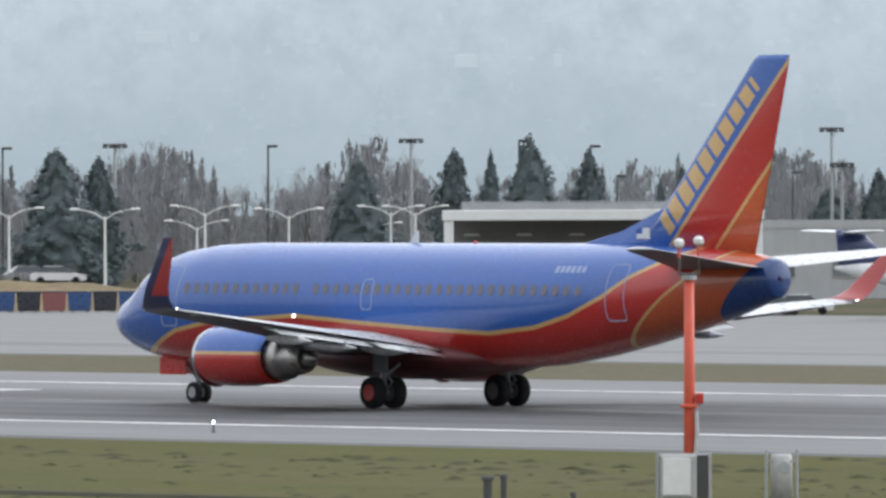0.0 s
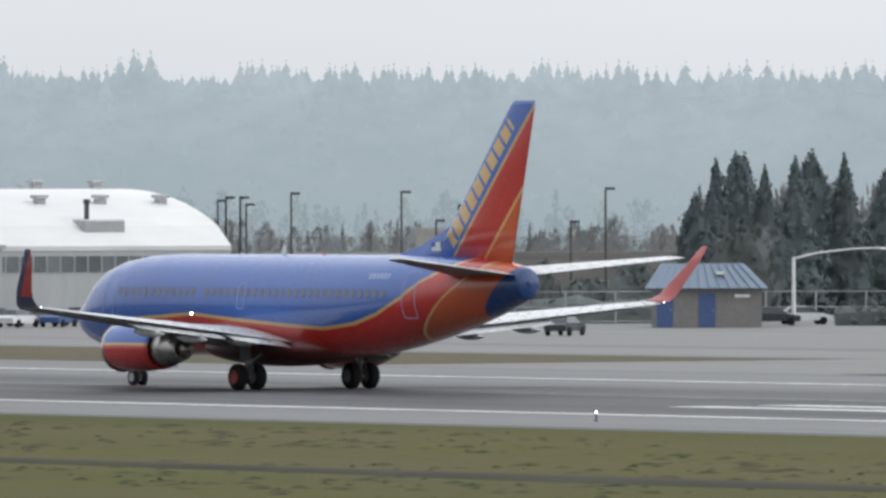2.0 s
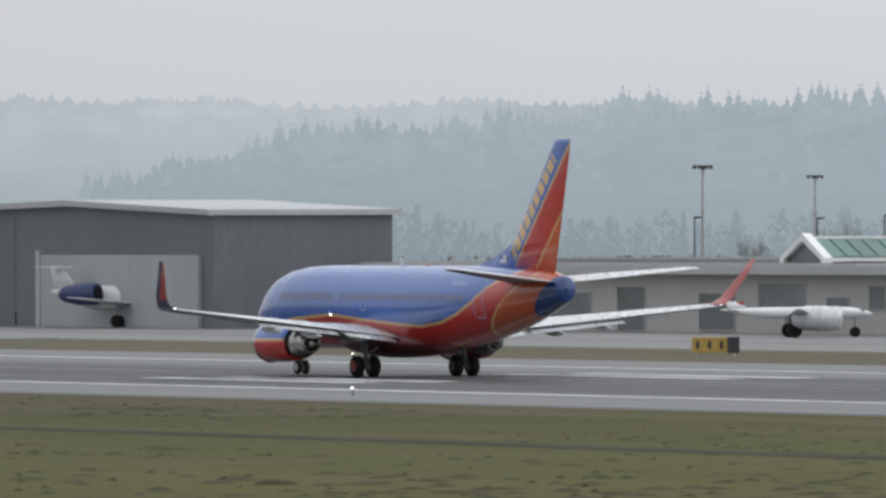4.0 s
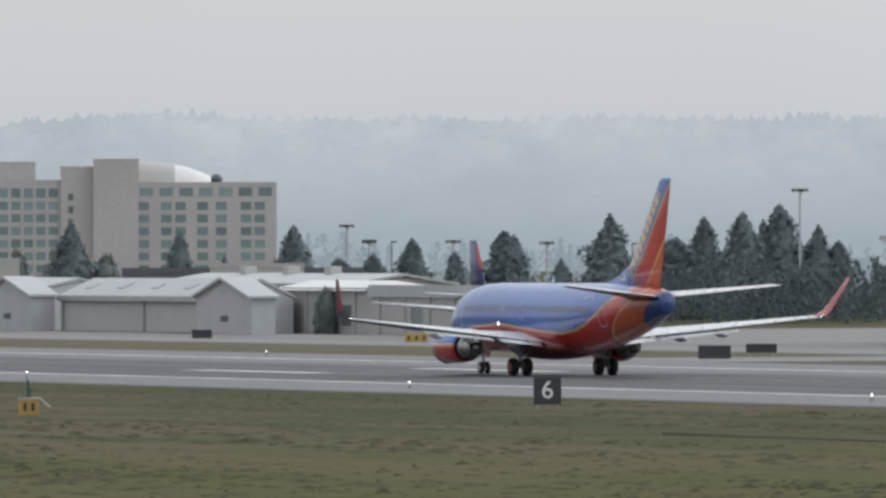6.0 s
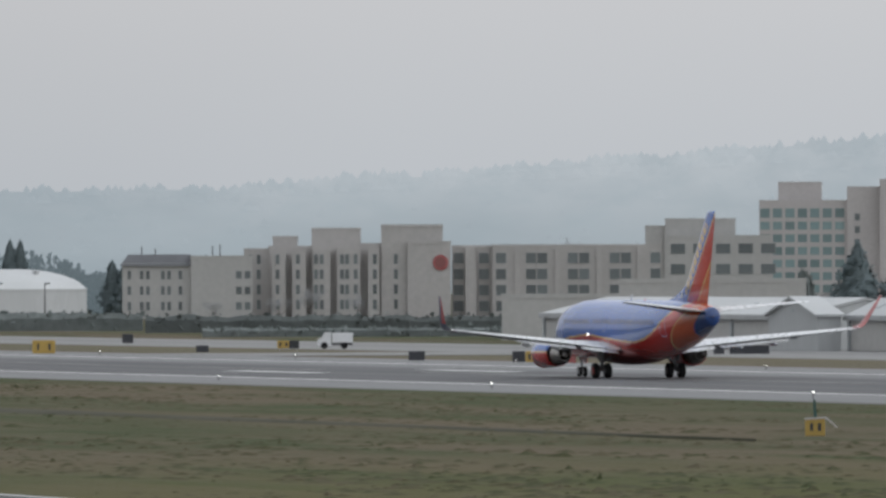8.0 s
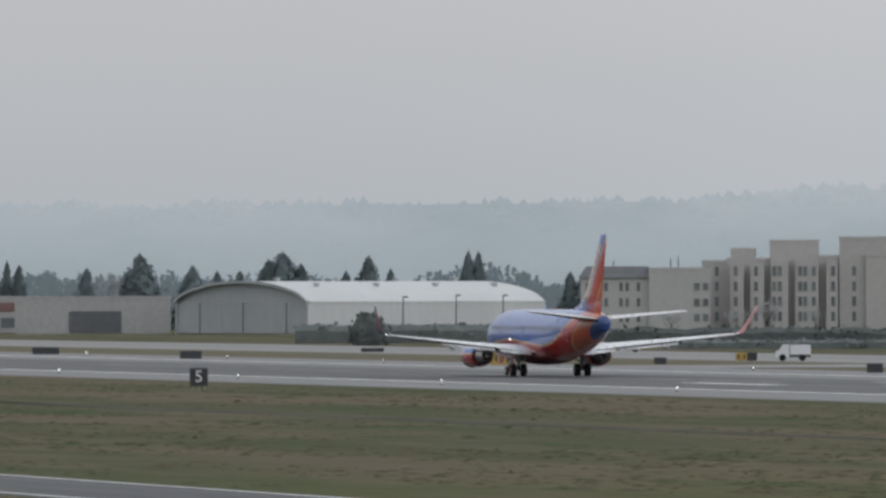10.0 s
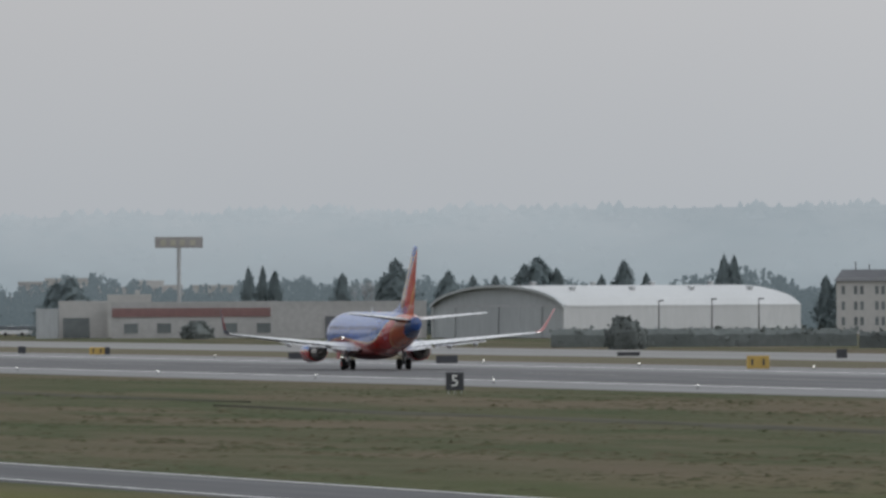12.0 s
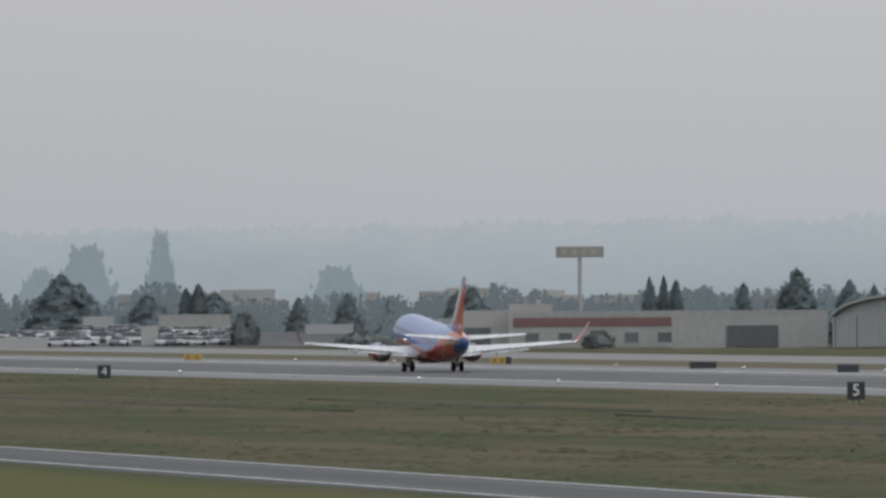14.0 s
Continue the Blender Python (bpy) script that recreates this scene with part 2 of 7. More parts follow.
def asphalt_material(name, col, streak, dark, centre=None, half=12.0, spec=0.35):
    """Pavement with long wheel streaks; centre: the line along which rubber darkens it."""
    m, nt, b, co = blank(name)
    x, y, z = sides(nt, co)
    streaks = node_noise(nt, co, 1.0, 5.0, 0.6, (0.012, 0.5, 1.0))
    spots = node_noise(nt, co, 0.12, 5.0, 0.6)
    fine = node_noise(nt, co, 6.0, 4.0)
    base = node_mix(nt, remap(nt, streaks, 0.35, 0.65), col, streak)
    base = node_mix(nt, remap(nt, spots, 0.45, 0.7, 0.0, 0.4), base, tuple(c * 0.8 for c in col))
    base = node_mix(nt, remap(nt, fine, 0.3, 0.7, 0.0, 0.25), base, tuple(c * 1.2 for c in streak))
    if centre is not None:
        off = node_math(nt, "ABSOLUTE", node_math(nt, "SUBTRACT", y, centre))
        off = node_math(nt, "ADD", off, node_math(nt, "MULTIPLY", node_math(nt, "SUBTRACT", streaks, 0.5), 8.0))
        base = node_mix(nt, remap(nt, off, half * 0.72, half * 1.12, 0.92, 0.0), base, dark)
    nt.links.new(base, b.inputs["Base Color"])
    nt.links.new(remap(nt, streaks, 0.3, 0.7, 0.5, 0.8), b.inputs["Roughness"])
    b.inputs["Specular IOR Level"].default_value = spec
    bp = nt.nodes.new("ShaderNodeBump")
    bp.inputs["Strength"].default_value, bp.inputs["Distance"].default_value = 0.3, 0.02
    nt.links.new(fine, bp.inputs["Height"])
    nt.links.new(bp.outputs[0], b.inputs["Normal"])
    return m


M = {
    "livery": fuselage_paint(), "fin": fin_paint(),
    "nacelle": split_paint("jet_nacelle_livery", RED, BLUE, 1.78, 0.05),
    "winglet": winglet_paint("jet_winglet_inner", 0.0), "winglet_out": winglet_paint("jet_winglet_outer", 0.36),
    "belly": surface("shaded_belly", (0.14, 0.035, 0.035), 0.45, 0, 3, 0.6, 0.3), "red": surface("red_paint", RED, 0.3, amount=0.1), "blue": surface("blue_paint", BLUE, 0.3, amount=0.1),
    "wing": surface("wing_aluminium", (0.60, 0.61, 0.62), 0.30, 0.15, 3.0, 0.5, 0.10),
    # darker grey that stands for shade on the undersides
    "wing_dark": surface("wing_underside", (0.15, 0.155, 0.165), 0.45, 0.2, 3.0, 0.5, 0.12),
    "bare_metal": surface("hot_metal", (0.46, 0.44, 0.42), 0.32, 0.85, 5.0, 1.2, 0.2),
    "chrome": surface("polished_lip", (0.62, 0.63, 0.65), 0.18, 1.0, 5.0, 1.0, 0.05),
    "tyre": surface("tyre_rubber", (0.018, 0.018, 0.019), 0.8, 0, 12, 2, 0.3, spec=0.2),
    "hub_red": surface("hub_red", (0.35, 0.025, 0.02), 0.4), "strut": surface("gear_strut", (0.32, 0.33, 0.35), 0.4, 0.3),
    "hub_grey": surface("hub_grey", (0.40, 0.41, 0.42), 0.4, 0.3),
    "window": surface("cabin_window", (0.135, 0.13, 0.16), 0.25, 0, 8, 1, 0.15, spec=0.6),
    "glass": surface("dark_glass", (0.03, 0.038, 0.045), 0.08, 0, 3, 0.5, 0.2, spec=0.8),
    "white_line": surface("door_outline", (0.36, 0.42, 0.62), 0.4),
    "white": surface("white_paint", (0.74, 0.75, 0.75), 0.4, 0, 4, 0.4, 0.07),
    "lamp_white": glow("white_lamp", (1.0, 0.97, 0.9), 6.0), "lamp_red": glow("red_beacon", (0.5, 0.05, 0.04), 0.1),
    "grass": grass_material(), "clump": clump_material(),
    "runway": asphalt_material("runway_asphalt", (0.120, 0.120, 0.123), (0.155, 0.155, 0.157), (0.047, 0.047, 0.050), 239.5, 18.5),
    "taxiway": asphalt_material("taxiway_concrete", (0.145, 0.144, 0.140), (0.182, 0.180, 0.176), (0.12, 0.12, 0.12), 332.0, 3.0),
    "road": asphalt_material("wet_road_asphalt", (0.050, 0.052, 0.055), (0.085, 0.086, 0.09), (0.04, 0.04, 0.04), spec=0.12),
    "worn_marking": surface("worn_marking_paint", (0.20, 0.20, 0.195), 0.7, 0, 1.0, 0.2, 0.4),
    "marking": surface("marking_paint", (0.60, 0.60, 0.585), 0.7, 0, 1.5, 0.25, 0.3),
}
def foliage(name, col, vary=0.2, thin=0.45):
    """Leaves that pass some light through."""
    m = surface(name, col, 0.95, 0, 0.8, 0.1, 0.18, spec=0.0, vary=vary)
    nt = m.node_tree
    b, out = nt.nodes["Principled BSDF"], nt.nodes["Material Output"]
    tl = nt.nodes.new("ShaderNodeBsdfTranslucent")
    nt.links.new(b.inputs["Base Color"].links[0].from_socket, tl.inputs["Color"])
    mx = nt.nodes.new("ShaderNodeMixShader")
    mx.inputs[0].default_value = thin
    nt.links.new(b.outputs[0], mx.inputs[1])
    nt.links.new(tl.outputs[0], mx.inputs[2])
    nt.links.new(mx.outputs[0], out.inputs["Surface"])
    return m


M.update({
    "board": surface("weathered_signboard", (0.33, 0.32, 0.315), 0.8, 0, 1.2, 0.1, 0.1, 0.1, 0.2),
    # haze put into the leaf colour of the distant evergreens
    "woods_mist": foliage("hazed_evergreen", (0.40, 0.435, 0.455), 0.1, 0.5),
    "dull_red": surface("weathered_red_panel", (0.215, 0.125, 0.12), 0.8, 0, 1.2, 0.1, 0.15),
    # haze painted in: needles and leaves paler and bluer than real foliage
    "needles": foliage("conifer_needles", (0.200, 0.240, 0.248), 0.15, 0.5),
    # the same needles, paler still, with more haze in the colour
    "needles_haze": foliage("hazed_conifer_needles", (0.235, 0.282, 0.294), 0.12, 0.5),
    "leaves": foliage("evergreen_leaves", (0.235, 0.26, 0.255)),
    "concrete_grey": surface("grey_render", (0.39, 0.385, 0.38), 0.85, 0, 1.2, 0.1, 0.12),
    "bark": surface("grey_bark", (0.15, 0.135, 0.125), 0.9, 0, 3, 0.5, 0.25, spec=0.1, vary=0.15),
    # twigs greyed and paled for the haze
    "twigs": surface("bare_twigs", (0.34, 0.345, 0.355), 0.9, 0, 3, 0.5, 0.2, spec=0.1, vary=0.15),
    "stucco": surface("beige_stucco", (0.455, 0.438, 0.425), 0.85, 0, 1.2, 0.08, 0.08, 0.1, 0.2),
    "stucco_pink": surface("pinkish_concrete", (0.51, 0.482, 0.475), 0.85, 0, 1.2, 0.08, 0.08, 0.1, 0.2),
    "stucco_pale": surface("pale_wall", (0.455, 0.448, 0.435), 0.85, 0, 1.2, 0.08, 0.07, 0.1, 0.2),
    "metal_white": surface("white_metal_cladding", (0.43, 0.443, 0.448), 0.6, 0, 2.0, 0.12, 0.08, stretch=(1, 1, 0.2)),
    "metal_grey": surface("grey_metal_cladding", (0.38, 0.40, 0.41), 0.5, 0, 2.0, 0.12, 0.10, stretch=(1, 1, 0.2)),
    "metal_dark": surface("dark_slate_cladding", (0.135, 0.145, 0.16), 0.5, 0, 2.0, 0.15, 0.14, stretch=(1, 1, 0.2)),
    "arch_wall": surface("tan_hangar_door", (0.40, 0.385, 0.35), 0.7, 0, 1.5, 0.15, 0.12, stretch=(1, 1, 0.15)),
    "roof_white": surface("white_membrane_roof", (0.68, 0.68, 0.67), 0.6, 0, 1.0, 0.09, 0.09, stretch=(1, 0.3, 1)),
    "roof_dark": surface("dark_roof", (0.12, 0.125, 0.135), 0.7, 0, 1.0, 0.2, 0.15), "roof_blue": surface("blue_metal_roof", (0.14, 0.19, 0.26), 0.4, 0.2, 2.0, 0.3, 0.12),
    "block": surface("grey_block_wall", (0.24, 0.23, 0.225), 0.85, 0, 3.0, 0.3, 0.12), "door_blue": surface("blue_door", (0.07, 0.12, 0.28), 0.5),
    "pane": surface("tinted_pane", (0.145, 0.165, 0.17), 0.15, 0, 0.6, 0.1, 0.2, spec=0.8, vary=0.25),
    "pane_teal": surface("teal_pane", (0.20, 0.285, 0.29), 0.15, 0, 0.6, 0.1, 0.25, spec=0.9, vary=0.3),
    "pane_green": surface("green_roof_pane", (0.105, 0.19, 0.17), 0.4, 0, 0.8, 0.15, 0.2, spec=0.4, vary=0.2),
    "galv": surface("galvanised_steel", (0.42, 0.43, 0.44), 0.4, 0.5, 5, 0.7, 0.12), "pole_dark": surface("dark_bronze_pole", (0.085, 0.085, 0.088), 0.5, 0.2, 5, 0.7, 0.15),
    "orange_pole": surface("orange_mast_paint", (0.62, 0.10, 0.055), 0.5, 0, 6, 0.8, 0.12), "grey_box": surface("grey_cabinet", (0.45, 0.45, 0.44), 0.6, 0, 6, 1.0, 0.14),
    "yellow": surface("sign_yellow", (0.43, 0.29, 0.07), 0.5, 0, 5, 0.8, 0.12), "black": surface("sign_black", (0.036, 0.038, 0.045), 0.5, 0, 5, 0.8, 0.2),
    "sign_white": surface("sign_white", (0.78, 0.78, 0.76), 0.5, 0, 5, 0.8, 0.05), "brick_red": surface("dull_red_band", (0.27, 0.105, 0.10), 0.7, 0, 2, 0.2, 0.12),
    "red_disc": surface("red_round_sign", (0.42, 0.12, 0.12), 0.5), "cream": surface("cream_board", (0.42, 0.40, 0.33), 0.6),
    "mud": surface("dark_wet_soil", (0.048, 0.047, 0.029), 0.9, 0, 0.9, 0.12, 0.3, 0.4, 0.2), "dry_grass": surface("dry_brown_grass", (0.21, 0.165, 0.10), 0.95, 0, 1.2, 0.15, 0.25, 0.4, 0.1),
    "car_white": surface("car_white", (0.70, 0.71, 0.72), 0.3, 0, 4, 0.5, 0.06), "car_grey": surface("car_grey", (0.26, 0.27, 0.28), 0.3, 0.3, 4, 0.5, 0.1),
    "car_dark": surface("car_dark", (0.04, 0.045, 0.055), 0.3, 0, 4, 0.5, 0.15), "car_red": surface("car_red", (0.30, 0.04, 0.035), 0.3), "car_blue": surface("car_blue", (0.05, 0.10, 0.24), 0.3),
    "teal_tarp": surface("dark_green_tarpaulin", (0.03, 0.075, 0.068), 0.8, 0, 2, 0.3, 0.2), "navy": surface("navy_paint", (0.03, 0.045, 0.13), 0.35),
    "edge_lamp": glow("runway_lamp", (1.0, 0.96, 0.88), 3.5),
})


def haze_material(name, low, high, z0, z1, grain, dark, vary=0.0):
    """Far hillside with mist painted in as emission, paler with height; vary: paler and darker from tree to tree."""
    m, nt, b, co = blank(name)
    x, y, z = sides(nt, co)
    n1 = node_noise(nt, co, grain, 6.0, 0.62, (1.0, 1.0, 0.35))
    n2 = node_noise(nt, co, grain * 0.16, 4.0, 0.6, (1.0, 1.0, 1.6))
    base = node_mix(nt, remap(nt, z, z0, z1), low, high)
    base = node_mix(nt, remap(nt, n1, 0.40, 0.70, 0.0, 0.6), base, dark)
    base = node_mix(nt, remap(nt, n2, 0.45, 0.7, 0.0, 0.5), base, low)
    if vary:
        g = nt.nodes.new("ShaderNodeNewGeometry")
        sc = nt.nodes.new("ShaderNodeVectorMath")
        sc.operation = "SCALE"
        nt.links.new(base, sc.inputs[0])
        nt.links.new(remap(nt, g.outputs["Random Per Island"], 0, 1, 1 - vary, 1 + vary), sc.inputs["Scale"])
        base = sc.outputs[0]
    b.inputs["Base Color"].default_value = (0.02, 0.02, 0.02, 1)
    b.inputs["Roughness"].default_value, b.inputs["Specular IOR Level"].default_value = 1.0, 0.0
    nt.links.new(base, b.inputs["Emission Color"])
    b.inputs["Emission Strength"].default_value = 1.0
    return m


# mist painted as glow on the far hills, houses and woods
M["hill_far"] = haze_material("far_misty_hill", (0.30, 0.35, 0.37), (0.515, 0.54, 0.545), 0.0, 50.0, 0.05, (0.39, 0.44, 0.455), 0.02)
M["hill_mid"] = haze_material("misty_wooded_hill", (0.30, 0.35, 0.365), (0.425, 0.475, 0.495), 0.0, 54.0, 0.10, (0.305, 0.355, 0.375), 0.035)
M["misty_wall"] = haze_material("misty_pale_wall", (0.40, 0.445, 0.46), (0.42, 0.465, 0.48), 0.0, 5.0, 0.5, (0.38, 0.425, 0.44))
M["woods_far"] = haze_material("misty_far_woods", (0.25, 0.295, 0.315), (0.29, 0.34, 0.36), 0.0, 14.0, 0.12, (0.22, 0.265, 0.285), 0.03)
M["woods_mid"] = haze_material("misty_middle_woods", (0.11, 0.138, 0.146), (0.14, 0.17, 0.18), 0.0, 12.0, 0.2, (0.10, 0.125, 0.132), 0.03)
# wood colour lifted to pale blue-grey to carry the haze
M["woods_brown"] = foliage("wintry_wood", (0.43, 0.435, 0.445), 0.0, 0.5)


# ---- mesh tools ----
def mesh_of(bm, name, material, smooth=False):
    me = bpy.data.meshes.new(name)
    bmesh.ops.recalc_face_normals(bm, faces=bm.faces)
    bm.to_mesh(me)
    bm.free()
    for mt in (material if isinstance(material, (list, tuple)) else [material]):
        me.materials.append(mt)
    if smooth:
        me.shade_smooth()
    return me


def part(name, bm, material, parent=None, label="", smooth=False):
    """Links a bmesh as one mesh object under a thing or a part."""
    ob = new(name, mesh_of(bm, name, material, smooth))
    if parent is not None:
        ob.parent = parent
    if label:
        ob["label"] = label
    return ob


def piece(name, me, parent, at=(0, 0, 0), rz=0.0, size=None):
    """One more object on a shared mesh."""
    ob = new(name, me)
    ob.parent = parent
    ob.matrix_local = pose(*at, 0, 0, rz)
    if size:
        ob.scale = size
    return ob


def thing(name, label, category, at=(0, 0, 0), rz=0.0, group="", kind=""):
    ob = new(name)
    ob.matrix_basis = pose(*at, 0, 0, rz)
    return tagged(ob, label, category, group, kind)


def add_box(bm, x0, x1, y0, y1, z0, z1, bevel=0.0, mat=0):
    vs = [bm.verts.new(p) for p in ((x0, y0, z0), (x1, y0, z0), (x1, y1, z0), (x0, y1, z0), (x0, y0, z1), (x1, y0, z1), (x1, y1, z1), (x0, y1, z1))]
    fs = [bm.faces.new([vs[i] for i in q]) for q in ((0, 3, 2, 1), (4, 5, 6, 7), (0, 1, 5, 4), (1, 2, 6, 5), (2, 3, 7, 6), (3, 0, 4, 7))]
    for f in fs:
        f.material_index = mat
    if bevel:
        es = list({e for f in fs for e in f.edges})
        bmesh.ops.bevel(bm, geom=es, offset=bevel, segments=1, affect="EDGES")
    return bm


def box(x0, x1, y0, y1, z0, z1, bevel=0.0):
    return add_box(bmesh.new(), x0, x1, y0, y1, z0, z1, bevel)


def loft(rings, caps=True, bm=None, closed=True):
    """A skin over rings of points of equal count."""
    bm = bm or bmesh.new()
    rows = [[bm.verts.new(p) for p in r] for r in rings]
    n = len(rows[0])
    for a, b in zip(rows, rows[1:]):
        for i in range(n if closed else n - 1):
            j = (i + 1) % n
            bm.faces.new((a[i], a[j], b[j], b[i]))
    if caps:
        bm.faces.new(rows[0][::-1])
        bm.faces.new(rows[-1])
    return bm


def circle(c, r, axis="x", n=24, ry=None):
    out = []
    for i in range(n):
        a = 2 * math.pi * i / n
        u, v = r * math.cos(a), (ry or r) * math.sin(a)
        out.append({"x": (c[0], c[1] + u, c[2] + v), "y": (c[0] + u, c[1], c[2] + v), "z": (c[0] + u, c[1] + v, c[2])}[axis])
    return out


def turned(profile, axis="x", c=(0, 0, 0), n=24, bm=None):
    """A solid of revolution: (along, radius) pairs round an axis through c."""
    k = "xyz".index(axis)
    rings = []
    for s, r in profile:
        cc = list(c)
        cc[k] += s
        rings.append(circle(cc, max(r, 0.001), axis, n))
    return loft(rings, True, bm)


def tube(pts, r, n=8, bm=None, r1=None):
    """A tapered tube through points."""
    rings = []
    pts = [Vector(p) for p in pts]
    for i, p in enumerate(pts):
        d = (pts[min(i + 1, len(pts) - 1)] - pts[max(i - 1, 0)]).normalized()
        a = d.orthogonal().normalized() if abs(d.z) > 0.9 else d.cross(Vector((0, 0, 1))).normalized()
        b = d.cross(a)
        k = r + ((r1 if r1 is not None else r) - r) * i / max(1, len(pts) - 1)
        rings.append([p + (a * math.cos(2 * math.pi * j / n) + b * math.sin(2 * math.pi * j / n)) * k for j in range(n)])
    return loft(rings, True, bm)


def airfoil(le, chord, r, z, thick, n=12, upright=False, twist=0.0):
    """Section points round a wing profile; upright turns the thickness sideways."""
    pts = []
    for i in range(2 * n):
        u = i / n
        s = (1 + math.cos(math.pi * u)) / 2
        yt = 5 * thick * (0.2969 * math.sqrt(s) - 0.126 * s - 0.3516 * s * s + 0.2843 * s ** 3 - 0.1015 * s ** 4) * chord
        k = yt if u <= 1 else -yt
        if upright:
            pts.append((le + s * chord, r + k, z))
        else:
            pts.append((le + s * chord, r, z + k + 0.02 * chord * math.sin(math.pi * s) - twist * (s - 0.3) * chord))
    return pts


# ---- ground ----
def strip(name, y0, y1, z, material, label, category, x0=-2600.0, x1=400.0, step=25.0):
    bm = bmesh.new()
    n = int((x1 - x0) / step)
    top = [[bm.verts.new((x0 + i * step, y, z)) for y in (y0, y1)] for i in range(n + 1)]
    for a, b in zip(top, top[1:]):
        bm.faces.new((a[0], b[0], b[1], a[1]))
    for k in (0, 1):  # turned-down edges give the slab its thickness
        low = [bm.verts.new((v[k].co.x, v[k].co.y + (-0.3 if k == 0 else 0.3), z - 0.15)) for v in top]
        for i in range(n):
            bm.faces.new((top[i][k], low[i], low[i + 1], top[i + 1][k]))
    ob = part(name, bm, material)
    return tagged(ob, label, category, kind="structure")


def ground_sheet():
    bm = bmesh.new()
    xs = [-5200, -3600, -2600] + list(range(-2400, 401, 20)) + [700, 1500]
    ys = [-900, -300, 0] + list(range(20, 440, 10)) + [520, 700, 1000, 1600, 2600, 4200, 5200]
    rows = []
    for x in xs:
        row = []
        for y in ys:
            z = -0.06
            if 20 < y < 205 and -1600 < x < 300:
                z += 0.10 * (noise.noise((x * 0.012, y * 0.05, 3.0)) - 0.2)
            row.append(bm.verts.new((x, y, z)))
        rows.append(row)
    for a, b in zip(rows, rows[1:]):
        for i in range(len(ys) - 1):
            bm.faces.new((a[i], b[i], b[i + 1], a[i + 1]))
    return tagged(part("ground", bm, M["grass"], smooth=True), "flat airfield of dull winter grass with bare brown patches", "ground", kind="structure")


ground_sheet()
strip("runway", 208.6, 282.0, 0.0, M["runway"], "grey asphalt runway darkened by rubber along its middle", "runway")
strip("taxiway", 313.0, 349.0, 0.0, M["taxiway"], "pale concrete taxiway beyond the runway", "taxiway")
strip("service_road", 87.8, 97.0, 0.02, M["road"], "damp grey asphalt service road with white edge lines", "road", -1500.0, 100.0)


def marking(name, x0, x1, y0, y1, z, label, paint="marking"):
    return tagged(part(name, box(x0, x1, y0, y1, z - 0.02, z + 0.004), M[paint]), label, "road marking", kind="structure")


marking("edge_line", -2600, 400, 221.4, 222.4, 0.012, "worn white edge line of the runway")
marking("edge_line", -2600, 400, 266.2, 267.2, 0.012, "worn white edge line of the runway")
for x0, x1, n in ((-343.0, -320.5, 2), (-503.0, -480.5, 2), (-661.5, -639.5, 1), (-823.5, -801.5, 1)):
    for side in (-1, 1):
        for k in range(n):
            yc = RUNWAY_Y + side * (7.4 + 3.9 * k)
            tagged(marking("touchdown_bar", x0, x1, yc - 0.9, yc + 0.9, 0.012, "white touchdown bar painted on the runway"), group="touchdown bars")


for i in range(18):
    x1 = -276.1 - 61.0 * (i - 1)
    tagged(marking("centre_stripe", x1 - 36.6, x1, RUNWAY_Y - 0.45, RUNWAY_Y + 0.45, 0.012, "rubber-worn white centre stripe of the runway", "worn_marking"), group="centre stripes")


# ---- hills and far woods, which close the view ----
def spot(azimuth, distance):
    """Ground place by its angle from the runway's axis and its distance from the viewpoint."""
    a = radians(azimuth)
    return (-distance * math.cos(a), distance * math.sin(a), 0.0)


def facing(azimuth, distance, turn=0.0, z=0.0):
    """Place and heading of a thing whose front looks at the viewpoint."""
    x, y, _ = spot(azimuth, distance)
    return dict(at=(x, y, z), rz=90 - azimuth + turn)


def ridge_height(a, table):
    for (a0, h0), (a1, h1) in zip(table, table[1:]):
        if a0 <= a <= a1:
            k = (a - a0) / (a1 - a0)
            k = k * k * (3 - 2 * k)
            return h0 + (h1 - h0) * k
    return table[0][1] if a < table[0][0] else table[-1][1]


def hill(name, label, material, distance, table, a0, a1, step, rough, depth):
    rows = []
    n = int((a1 - a0) / step)
    for i in range(n + 1):
        a = a0 + i * step
        h = ridge_height(a, table) * (1 + rough * (noise.noise((a * 1.3, 2.0, distance)) + 0.5 * noise.noise((a * 4.1, 5.0, distance))))
        rows.append([Vector(spot(a, distance + depth * u)) + Vector((0, 0, -1.0 + (h + 1.0) * u ** 0.9)) for u in (0, 0.3, 0.6, 0.85, 1.0)]
                    + [Vector(spot(a, distance + depth * 1.5)) + Vector((0, 0, -1.0))])
    bm = loft(rows, False, None, False)
    return tagged(part(name, bm, material, smooth=True), label, "hill", kind="structure")


FAR_RIDGE = [(7.0, 30.0), (11.6, 35.0), (13.2, 36.5), (15.8, 38.0), (17.0, 43.0), (18.2, 50.0), (19.0, 56.0), (22.0, 55.0), (26.0, 52.0), (30.0, 48.0), (50.0, 50.0)]
NEAR_RIDGE = [(24.0, 12.0), (26.0, 30.0), (28.0, 37.5), (31.0, 39.0), (34.0, 38.0), (35.5, 38.5), (35.85, 40.0), (36.08, 46.5), (36.35, 55.0), (37.3, 72.0), (39.0, 88.0), (46.0, 92.0), (50.0, 88.0)]
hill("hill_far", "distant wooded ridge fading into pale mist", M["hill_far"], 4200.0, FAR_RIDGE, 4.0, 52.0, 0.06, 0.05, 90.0)
